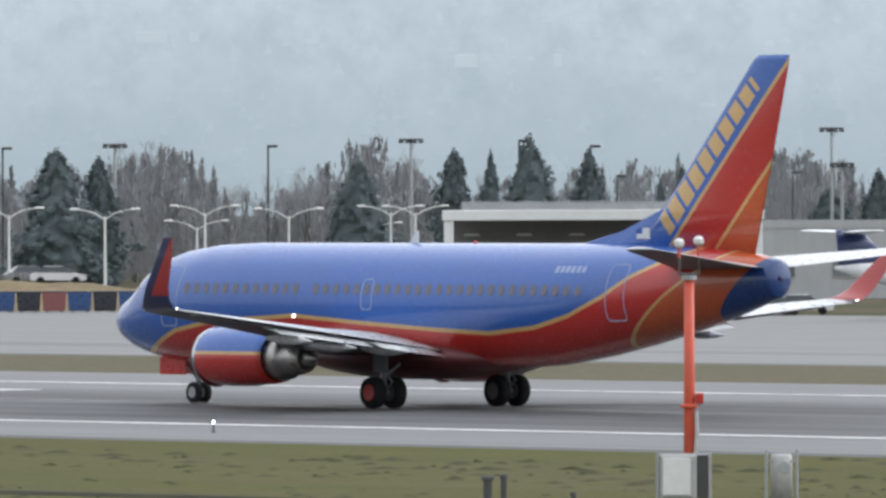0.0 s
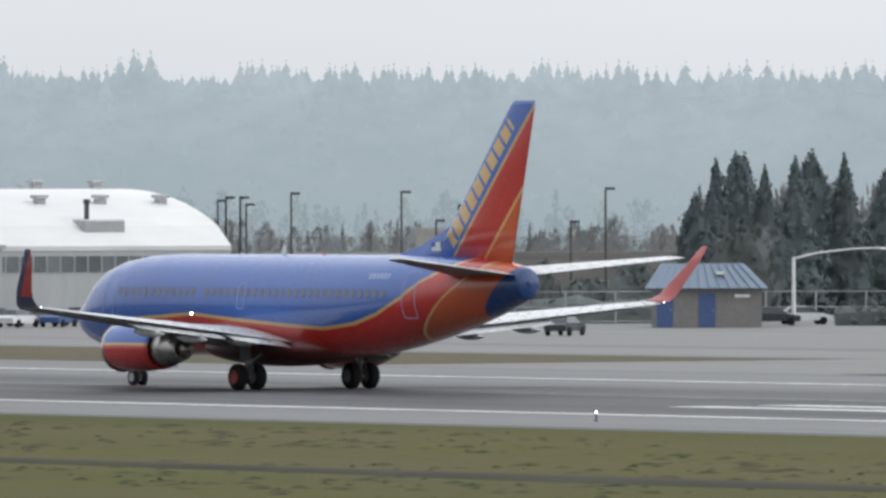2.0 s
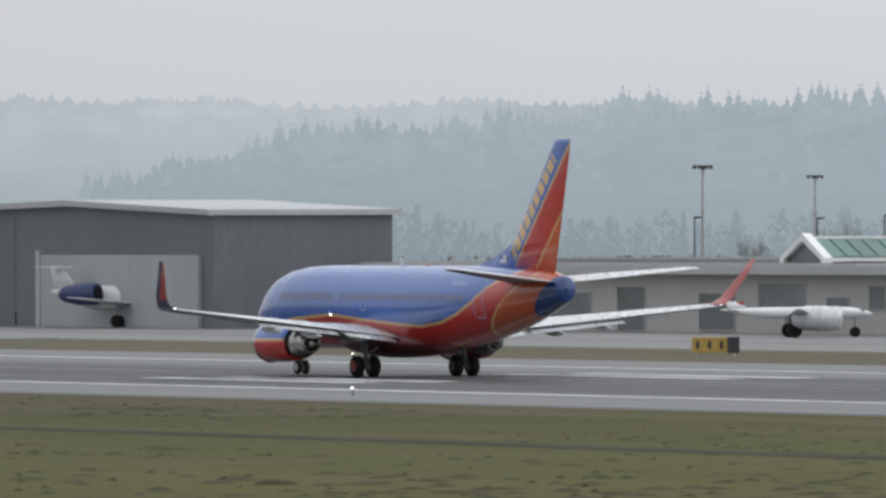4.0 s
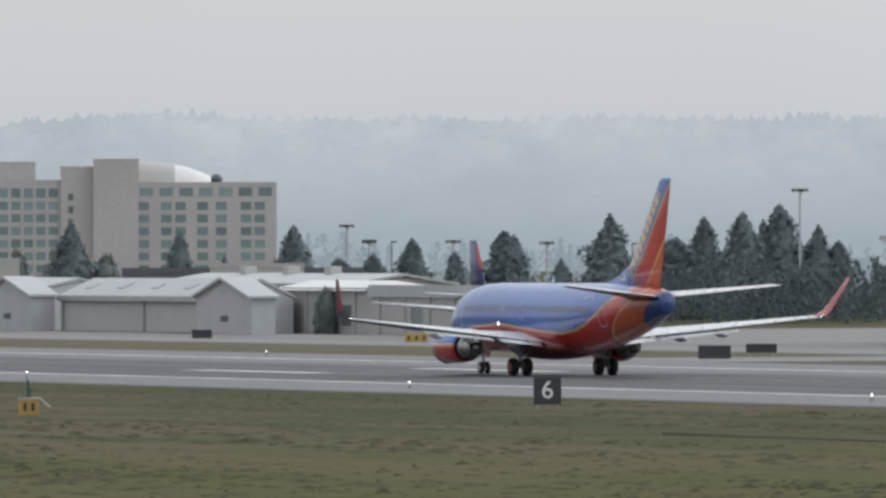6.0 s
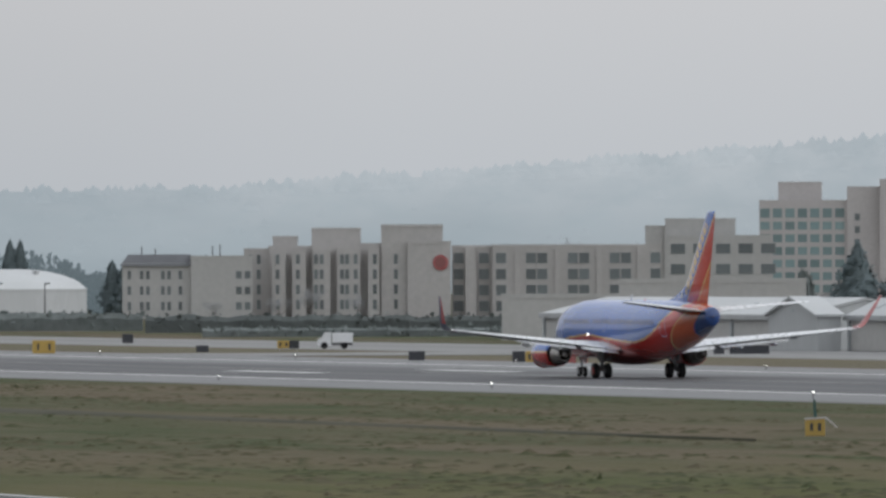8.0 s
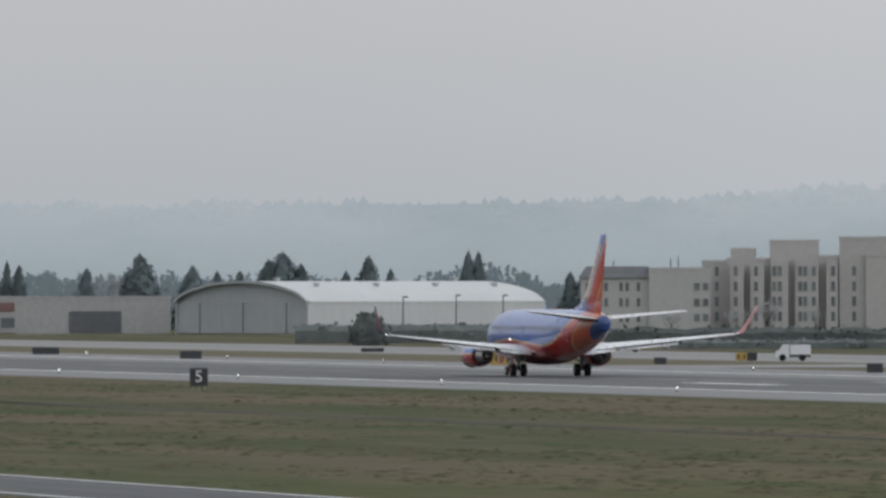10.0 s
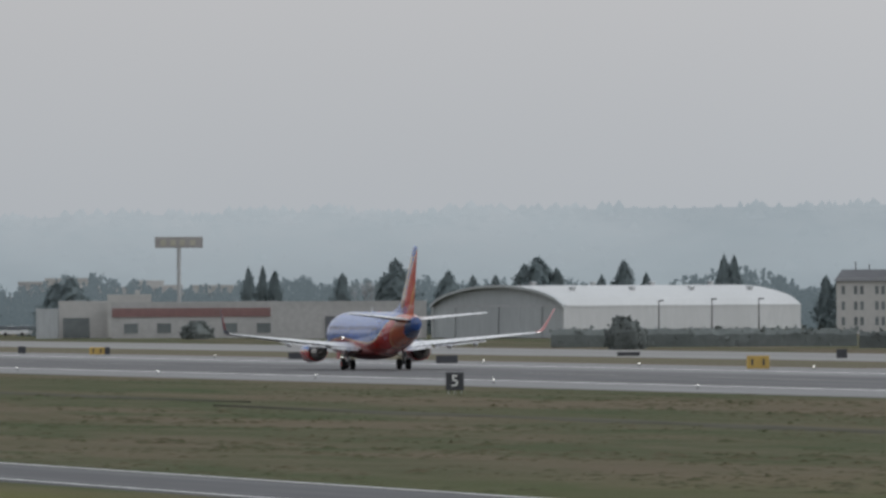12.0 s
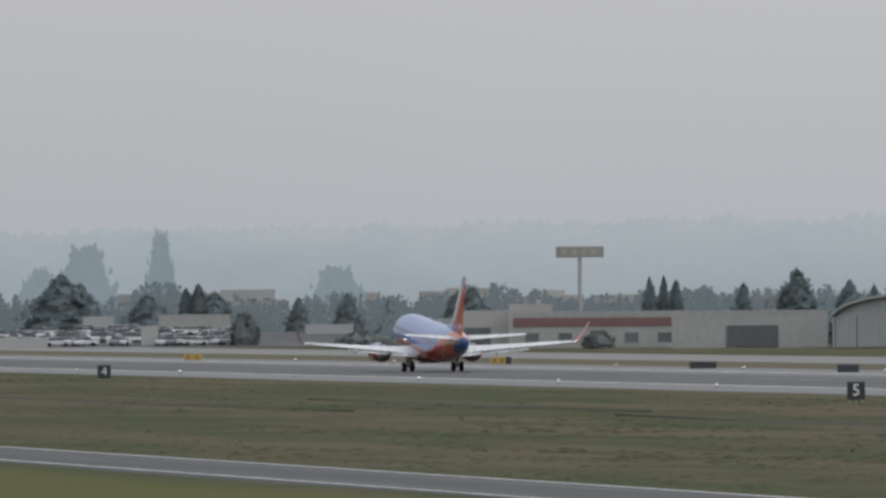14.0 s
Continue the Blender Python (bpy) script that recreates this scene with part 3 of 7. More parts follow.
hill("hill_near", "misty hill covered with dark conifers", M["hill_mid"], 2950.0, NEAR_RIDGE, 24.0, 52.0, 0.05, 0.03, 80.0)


def spire(bm, c, h, r, n=5, tiers=3):
    """A rough far conifer: stacked ragged cones."""
    for k in range(tiers):
        z0, z1 = c[2] + h * (0.08 + 0.28 * k), c[2] + h * (0.5 + 0.5 * (k + 1) / tiers if k < tiers - 1 else 1.0)
        rr = r * (1 - 0.3 * k)
        ring = [bm.verts.new((c[0] + rr * random.uniform(0.7, 1.15) * math.cos(6.283 * i / n + k), c[1] + rr * random.uniform(0.7, 1.15) * math.sin(6.283 * i / n + k), z0 + random.uniform(-0.06, 0.06) * h)) for i in range(n)]
        tip = bm.verts.new((c[0] + random.uniform(-0.05, 0.05) * r, c[1], z1))
        for i in range(n):
            bm.faces.new((ring[i], ring[(i + 1) % n], tip))


def hill_woods():
    rng = random.Random(4)
    bm = bmesh.new()
    for i in range(5200):
        a = rng.uniform(24.5, 46.0)
        u = rng.choice((1.0, 0.97, rng.uniform(0.1, 1.0), rng.uniform(0.1, 1.0)))
        h = ridge_height(a, NEAR_RIDGE)
        p = Vector(spot(a, 2950.0 + 80 * u)) + Vector((0, 0, -2.5 + (h + 1.0) * u ** 0.9))
        tall = 1 + 0.7 * noise.noise((a * 3.0, 7.0, 1.0))
        if rng.random() < 0.6:
            t = rng.uniform(2.5, 5.0) * (1.0 if u > 0.9 else 0.7)
            spire(bm, p, t, t * rng.uniform(0.5, 0.9), 7, 2)
        else:
            t = rng.uniform(4.5, 9.0) * tall * (1.0 if u > 0.9 else 0.7)
            spire(bm, p, t, t * rng.uniform(0.24, 0.4), 7, 4)
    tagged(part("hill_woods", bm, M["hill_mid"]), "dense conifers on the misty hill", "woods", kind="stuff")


hill_woods()


def ridge_woods():
    """Small ragged trees along the far ridge and down its face."""
    rng = random.Random(9)
    bm = bmesh.new()
    for i in range(3600):
        a = rng.uniform(7.5, 36.0)
        u = rng.choice((1.0, 0.97, 0.9, rng.uniform(0.3, 1.0)))
        h = ridge_height(a, FAR_RIDGE) * (1 + 0.05 * (noise.noise((a * 1.3, 2.0, 4200.0)) + 0.5 * noise.noise((a * 4.1, 5.0, 4200.0))))
        p = Vector(spot(a, 4200.0 + 90 * u)) + Vector((0, 0, -2.0 + (h + 1.0) * u ** 0.9))
        t = rng.uniform(1.8, 4.2) * (1 + 0.5 * noise.noise((a * 2.0, 3.0, 6.0)))
        spire(bm, p, t, t * rng.uniform(0.5, 1.1), 7, 2)
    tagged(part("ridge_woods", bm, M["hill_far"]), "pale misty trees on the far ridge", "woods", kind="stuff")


ridge_woods()


# ---- the departing airliner; local x runs aft from the main wheels, y to its right ----
jet = thing("airliner", "blue, red and orange twin-engined airliner with winglets, rolling along the runway", "airplane", (-284.5, RUNWAY_Y, 0))

FUS = [(-16.45, 0.03, 2.72, 2.64), (-16.25, 0.40, 3.08, 2.30), (-15.8, 0.74, 3.38, 2.00), (-15.2, 1.02, 3.66, 1.77), (-14.75, 1.18, 3.96, 1.64),
       (-14.2, 1.34, 4.42, 1.51), (-13.5, 1.51, 4.77, 1.40), (-12.5, 1.69, 5.02, 1.32), (-11.0, 1.83, 5.20, 1.27), (-9.0, 1.88, 5.27, 1.26),
       (2.0, 1.88, 5.27, 1.26), (4.2, 1.88, 5.27, 1.30), (6.0, 1.86, 5.27, 1.42), (8.0, 1.79, 5.27, 1.70), (10.0, 1.64, 5.25, 2.07), (12.0, 1.40, 5.20, 2.50),
       (13.8, 1.0, 5.09, 2.95), (15.0, 0.72, 4.95, 3.30), (15.65, 0.56, 4.84, 3.50), (15.92, 0.49, 4.78, 3.60), (15.97, 0.44, 4.73, 3.66)]


def fus_at(x):
    for a, b in zip(FUS, FUS[1:]):
        if a[0] <= x <= b[0]:
            k = (x - a[0]) / (b[0] - a[0])
            return [a[i] + (b[i] - a[i]) * k for i in (1, 2, 3)]
    return FUS[-1][1:]


def fus_side(x, z):
    """Half width of the fuselage at a station and height."""
    w, top, bot = fus_at(x)
    u = max(-1.0, min(1.0, (z - (top + bot) / 2) / ((top - bot) / 2)))
    return w * math.sqrt(max(0.0, 1 - u * u))


def fuselage():
    rings, xs = [], []
    for a, b in zip(FUS, FUS[1:]):
        k = max(2, int((b[0] - a[0]) / 0.5)) if b[0] - a[0] > 0.6 else 2
        xs += [a[0] + (b[0] - a[0]) * i / k for i in range(k)]
    xs.append(FUS[-1][0])
    # smooth the outline a little along the length
    prof = [fus_at(x) for x in xs]
    for x, (w, top, bot) in zip(xs, prof):
        rings.append(circle((x, 0, (top + bot) / 2), w, "x", 56, (top - bot) / 2))
    part("fuselage", loft(rings), M["livery"], jet, "blue over red painted fuselage with a gold wave line", True)
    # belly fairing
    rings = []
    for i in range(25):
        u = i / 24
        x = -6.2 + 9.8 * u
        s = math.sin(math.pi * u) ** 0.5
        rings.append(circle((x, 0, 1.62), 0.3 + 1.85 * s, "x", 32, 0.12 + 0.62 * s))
    # shade under the fuselage put into the fairing's dark red
    part("belly_fairing", loft(rings), M["belly"], jet, "belly fairing coloured dark for the shade beneath", True)


def surface_wing(name, sections, material, side, label="", smooth=True, parent=None, upright=False):
    rings = [airfoil(le, ch, side * r, z, th, 12, upright, tw) for le, ch, r, z, th, tw in sections]
    ob = part(name, loft(rings), [material, M["wing_dark"]] if material is M["wing"] else material, parent or jet, label, smooth)
    if material is M["wing"]:  # bare metal above; underside shade put into the colour as dark grey
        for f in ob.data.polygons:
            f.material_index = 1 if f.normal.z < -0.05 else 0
    return ob


def wings():
    for side in (-1, 1):
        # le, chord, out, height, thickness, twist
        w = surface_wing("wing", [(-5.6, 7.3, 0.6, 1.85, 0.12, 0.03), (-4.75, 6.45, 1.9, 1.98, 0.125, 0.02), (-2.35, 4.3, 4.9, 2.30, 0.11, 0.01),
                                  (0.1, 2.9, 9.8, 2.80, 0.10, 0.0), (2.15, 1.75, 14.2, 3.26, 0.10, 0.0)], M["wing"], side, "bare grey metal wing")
        part("leading_edge", tube([(-4.72, side * 2.0, 2.0), (-2.33, side * 4.9, 2.30), (2.13, side * 14.2, 3.27)], 0.085, 8, None, 0.05), M["chrome"], w, smooth=True)
        surface_wing("winglet", [(2.15, 1.75, 14.2, 3.26, 0.09, 0.0), (2.45, 1.55, 14.55, 3.36, 0.09, 0.0), (2.85, 1.28, 14.82, 3.62, 0.085, 0.0), (3.2, 1.12, 15.0, 4.0, 0.08, 0.0),
                                 (4.1, 0.78, 15.32, 4.85, 0.08, 0.0), (4.75, 0.45, 15.56, 5.52, 0.08, 0.0)], M["winglet_out" if side < 0 else "winglet"], side, "red winglet with a dark blue foot")
        # trailing flaps, lowered a little, in two panels, and the aileron
        for name, a0, a1, r0, r1, z0, z1, c0, c1 in (("flap", 1.45, 1.70, 2.1, 4.7, 1.86, 2.14, 1.35, 1.05), ("flap", 1.80, 2.75, 5.1, 9.6, 2.16, 2.62, 1.0, 0.85),
                                                      ("aileron", 2.75, 3.55, 9.9, 13.2, 2.72, 3.1, 0.55, 0.42)):
            tw = 0.22 if name == "flap" else 0.02
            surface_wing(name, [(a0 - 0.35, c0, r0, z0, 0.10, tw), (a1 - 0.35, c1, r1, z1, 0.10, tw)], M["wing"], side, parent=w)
        for r, x0, z in ((3.6, 0.2, 1.95), (6.4, 0.95, 2.12), (8.7, 1.55, 2.36)):
            bm = loft([circle((x0 + 2.3 * u - 0.1, side * r, z - 0.02 - 0.10 * u), 0.02 + 0.10 * math.sin(math.pi * min(1, u * 1.05 + 0.02)) ** 0.7, "x", 12,
                              0.02 + 0.15 * math.sin(math.pi * min(1, u * 1.05 + 0.02)) ** 0.7) for u in [i / 10 for i in range(11)]])
            part("flap_track_fairing", bm, M["wing"], w, smooth=True)


def tail():
    fin = part("fin", loft([airfoil(le, te - le, 0, z, th, 12, True) for le, te, z, th in
                            ((9.2, 14.8, 4.9, 0.085), (10.55, 15.2, 6.35, 0.09), (12.6, 15.8, 8.6, 0.09), (14.75, 16.42, 10.98, 0.09), (14.98, 16.42, 11.14, 0.06))]),
               M["fin"], jet, "tail fin with a blue edge band, red field and orange corner", True)
    part("dorsal_fillet", loft([[(6.6, 0, 5.24), (6.65, 0.04, 5.22), (6.7, 0, 5.2), (6.65, -0.04, 5.22)], [(8.5, 0, 5.64), (8.6, 0.1, 5.25), (8.6, 0, 4.9), (8.6, -0.1, 5.25)],
                                [(10.5, 0, 6.36), (11.0, 0.17, 5.4), (11.0, 0, 4.9), (11.0, -0.17, 5.4)], [(12.0, 0, 6.6), (12.4, 0.1, 5.4), (12.4, 0, 4.9), (12.4, -0.1, 5.4)]]), M["fin"], jet)
    for side in (-1, 1):
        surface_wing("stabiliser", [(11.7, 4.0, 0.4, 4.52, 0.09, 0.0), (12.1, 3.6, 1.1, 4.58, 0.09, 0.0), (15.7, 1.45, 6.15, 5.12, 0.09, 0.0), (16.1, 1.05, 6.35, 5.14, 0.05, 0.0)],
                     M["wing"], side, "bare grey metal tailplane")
    part("exhaust_cone", turned([(0, 0.09), (0.06, 0.08), (0.08, 0.05)], "x", (15.96, 0, 4.2), 16), M["navy"], jet, smooth=True)


def engines():
    for side in (-1, 1):
        c = (0.95, side * 4.83, 1.62)
        prof = [(-6.55, 0.70), (-6.80, 0.80), (-6.83, 0.86), (-6.76, 0.92), (-6.4, 0.99), (-5.6, 1.03), (-4.6, 1.01), (-3.75, 0.93), (-3.4, 0.87), (-3.42, 0.83), (-4.4, 0.84)]
        rings = []
        for s, r in prof:
            ring = []
            for p in circle((s + c[0], c[1], c[2]), r, "x", 40):
                dz = p[2] - c[2]
                ring.append((p[0], p[1], c[2] + (dz * 0.9 if dz < 0 else dz)))  # flattened underside
            rings.append(ring)
        nac = part("engine_nacelle", loft(rings, False), M["nacelle"], jet, "blue and red engine nacelle", True)
        part("intake_lip", turned([(-6.70, 0.76), (-6.835, 0.83), (-6.84, 0.87), (-6.77, 0.925), (-6.60, 0.965), (-6.62, 0.93)], "x", c, 40), M["chrome"], nac, smooth=True)
        part("fan_face", turned([(-6.1, 0.05), (-5.9, 0.25), (-5.85, 0.74), (-5.75, 0.74)], "x", c, 32), M["tyre"], nac)
        part("core_cowl", turned([(-4.3, 0.66), (-3.4, 0.70), (-2.95, 0.68), (-2.92, 0.60), (-2.5, 0.55), (-2.1, 0.46), (-2.08, 0.40), (-2.4, 0.36)], "x", c, 32), M["bare_metal"], nac, smooth=True)
        part("exhaust_plug", turned([(-2.5, 0.26), (-1.95, 0.22), (-1.6, 0.06)], "x", c, 24), M["bare_metal"], nac, smooth=True)
        part("pylon", loft([[(-4.5, c[1] + w, 2.40) for w in (-0.05, 0.05)] + [(-4.2, c[1] + w, 2.62) for w in (0.05, -0.05)],
                            [(-2.6, c[1] + w, 2.1) for w in (-0.18, 0.18)] + [(-2.6, c[1] + w, 2.72) for w in (0.18, -0.18)],
                            [(-0.8, c[1] + w, 1.88) for w in (-0.16, 0.16)] + [(-0.8, c[1] + w, 2.5) for w in (0.16, -0.16)],
                            [(0.4, c[1] + w, 2.0) for w in (-0.04, 0.04)] + [(0.4, c[1] + w, 2.3) for w in (0.04, -0.04)]]), M["wing_dark"], nac)


def wheel(parent, at, r, w, hub):
    t = part("wheel", turned([(-w / 2, r * 0.55), (-w / 2, r * 0.86), (-w * 0.38, r * 0.97), (-w * 0.2, r), (w * 0.2, r), (w * 0.38, r * 0.97), (w / 2, r * 0.86), (w / 2, r * 0.55)], "y", at, 28),
             M["tyre"], parent, "black aircraft tyre", True)
    part("hub", turned([(-w * 0.54, r * 0.2), (-w * 0.58, r * 0.48), (-w * 0.46, r * 0.56), (w * 0.46, r * 0.56), (w * 0.58, r * 0.48), (w * 0.54, r * 0.2)], "y", at, 20), hub, t)


def gear():
    for side in (-1, 1):
        y = side * 2.615
        leg = part("main_gear_leg", tube([(0, y, 0.5), (0.0, y * 0.99, 1.3), (-0.05, y * 0.97, 2.1)], 0.11, 12, None, 0.14), M["strut"], jet, smooth=True)
        part("side_brace", tube([(0, y, 1.0), (0.05, y * 0.55, 1.75)], 0.06, 8), M["strut"], leg)
        part("torque_link", tube([(0.1, y, 0.55), (0.42, y, 0.85), (0.1, y, 1.2)], 0.035, 6), M["strut"], leg)
        part("axle", tube([(0, y - 0.5, 0.51), (0, y + 0.5, 0.51)], 0.08, 10), M["strut"], leg)
        part("gear_door", box(-0.35, 0.35, y + side * 0.1, y + side * 0.14, 1.15, 2.05, 0.015), M["wing_dark"], leg)
        for k in (-1, 1):
            wheel(leg, (0, y + k * 0.42, 0.51), 0.51, 0.40, M["hub_red" if side < 0 and k < 0 else "pole_dark"])
    leg = part("nose_gear_leg", tube([(-12.45, 0, 0.35), (-12.5, 0, 0.9), (-12.6, 0, 1.5)], 0.08, 12, None, 0.1), M["strut"], jet, smooth=True)
    part("drag_brace", tube([(-12.5, 0, 0.75), (-13.3, 0, 1.5)], 0.045, 8), M["strut"], leg)
    for k in (-1, 1):
        wheel(leg, (-12.45, k * 0.2, 0.345), 0.345, 0.2, M["hub_grey"])
        part("nose_gear_door", box(-13.95, -12.6, k * 0.42 - 0.02, k * 0.42 + 0.02, 0.93, 1.5, 0.015), M["red"], leg, "red nose gear door")


def outline(name, corners, material, side, r=0.017, inset=0.01):
    """A closed line that follows the fuselage skin through corners (x, z)."""
    pts = []
    for (x0, z0), (x1, z1) in zip(corners, corners[1:] + corners[:1]):
        for i in range(8):
            x, z = x0 + (x1 - x0) * i / 8, z0 + (z1 - z0) * i / 8
            pts.append((x, side * (fus_side(x, z) + inset), z))
    n = len(pts)
    bm = bmesh.new()
    rings = []
    for i, p in enumerate(pts):
        a, b = Vector(pts[i - 1]), Vector(pts[(i + 1) % n])
        d = (b - a).normalized()
        nrm = Vector((0, side, 0.25 * (p[2] - 3.2)))
        nrm.normalize()
        s = d.cross(nrm).normalized()
        rings.append([bm.verts.new(Vector(p) + s * r - nrm * 0.02), bm.verts.new(Vector(p) + s * r), bm.verts.new(Vector(p) - s * r), bm.verts.new(Vector(p) - s * r - nrm * 0.02)])
    for i in range(n):
        a, b = rings[i], rings[(i + 1) % n]
        for j in range(3):
            bm.faces.new((a[j], a[j + 1], b[j + 1], b[j]))
    return part(name, bm, material, jet)


def rounded(x0, x1, z0, z1, c=0.12, lean=0.0):
    return [(x0 + c, z0), (x1 - c, z0), (x1, z0 + c), (x1 + lean, z1 - c), (x1 - c + lean, z1), (x0 + c + lean, z1), (x0 + lean, z1 - c), (x0, z0 + c)]


def openings():
    pane = box(-0.135, 0.135, -0.006, 0.006, -0.18, 0.18, 0.0)
    bmesh.ops.bevel(pane, geom=[e for e in pane.edges if abs(e.verts[0].co.y - e.verts[1].co.y) > 0.01], offset=0.06, segments=2, affect="EDGES")
    me = mesh_of(pane, "cabin_window", M["window"])
    for side in (-1, 1):
        x = -10.9
        while x < 8.6:
            if not (-5.15 < x < -4.5):
                z = 3.80
                ob = piece("cabin_window", me, jet)
                slope = math.degrees(math.atan2(z - 3.265, 2.0)) * 0.95
                ob.matrix_local = pose(x, side * (fus_side(x, z) + 0.001), z, side * slope, 0, 0)
            x += 0.508
        outline("rear_door_outline", rounded(9.58, 10.36, 2.85, 4.62, 0.1, 0.12), M["white_line"], side)
        outline("front_door_outline", rounded(-12.35, -11.5, 2.55, 4.5, 0.1, 0.1), M["white_line"], side)
        outline("exit_outline", rounded(-1.98, -1.46, 3.15, 4.12, 0.1), M["white_line"], side)
        # cockpit panes
        for x0, x1, za, zb in ((-14.78, -14.25, 3.72, 4.32), (-14.2, -13.7, 3.74, 4.42), (-13.65, -13.2, 3.80, 4.42)):
            pts_in = [(x0, za), (x1, za), (x1 + 0.03, zb), (x0 + 0.22, zb)]
            bm = bmesh.new()
            vs = [bm.verts.new((x, side * (fus_side(x, z) + 0.012), z)) for x, z in pts_in]
            vs2 = [bm.verts.new((x, side * (fus_side(x, z) - 0.04), z)) for x, z in pts_in]
            bm.faces.new(vs)
            for i in range(4):
                bm.faces.new((vs[i], vs[(i + 1) % 4], vs2[(i + 1) % 4], vs2[i]))
            part("cockpit_pane", bm, M["glass"], jet)
        # registration as plain bars, and the small flag
        for k in range(6):
            x = 7.12 + 0.25 * k
            bm = bmesh.new()
            co = [(x, 4.36), (x + 0.16, 4.36), (x + 0.16, 4.56), (x, 4.56)]
            front = [bm.verts.new((a, side * (fus_side(a, c) + 0.012), c)) for a, c in co]
            back = [bm.verts.new((a, side * (fus_side(a, c) - 0.02), c)) for a, c in co]
            bm.faces.new(front)
            for i in range(4):
                bm.faces.new((front[i], front[(i + 1) % 4], back[(i + 1) % 4], back[i]))
            part("registration_bar", bm, M["white_line"], jet)
        flag = part("flag", box(9.45, 10.05, side * 0.16 - 0.012, side * 0.16 + 0.012, 5.42, 5.76), M["white"], jet, "small painted flag")
        part("flag_field", box(9.45, 9.72, side * 0.16 - 0.016, side * 0.16 + 0.016, 5.58, 5.76), M["blue"], flag)
    part("antenna", loft([[(-1.75, 0.03, 5.2), (-1.35, 0.03, 5.2), (-1.35, -0.03, 5.2), (-1.75, -0.03, 5.2)], [(-1.45, 0.015, 5.66), (-1.3, 0.015, 5.66), (-1.3, -0.015, 5.66), (-1.45, -0.015, 5.66)]]),
         M["white"], jet, "white blade antenna")
    part("belly_antenna", loft([[(-2.6, 0.03, 1.25), (-2.2, 0.03, 1.25), (-2.2, -0.03, 1.25), (-2.6, -0.03, 1.25)], [(-2.3, 0.015, 0.88), (-2.15, 0.015, 0.88), (-2.15, -0.015, 0.88), (-2.3, -0.015, 0.88)]]),
         M["white"], jet)
    part("anti_collision_light", turned([(0, 0.07), (0.05, 0.06), (0.09, 0.03)], "z", (1.5, 0, 5.26), 14), M["lamp_red"], jet, "glowing red beacon", True)
    for side in (-1, 1):
        part("wing_light", turned([(-0.05, 0.02), (0, 0.055), (0.04, 0.02)], "y", (-5.35, side * 1.86, 2.93), 12), M["lamp_white"], jet, "small lit white lamp", True)
        part("tip_light", turned([(-0.04, 0.012), (0, 0.026), (0.04, 0.012)], "x", (3.9, side * 14.35, 3.32), 10), M["lamp_white"], jet, "small lit white lamp", True)


fuselage()
wings()
tail()
engines()
gear()
openings()


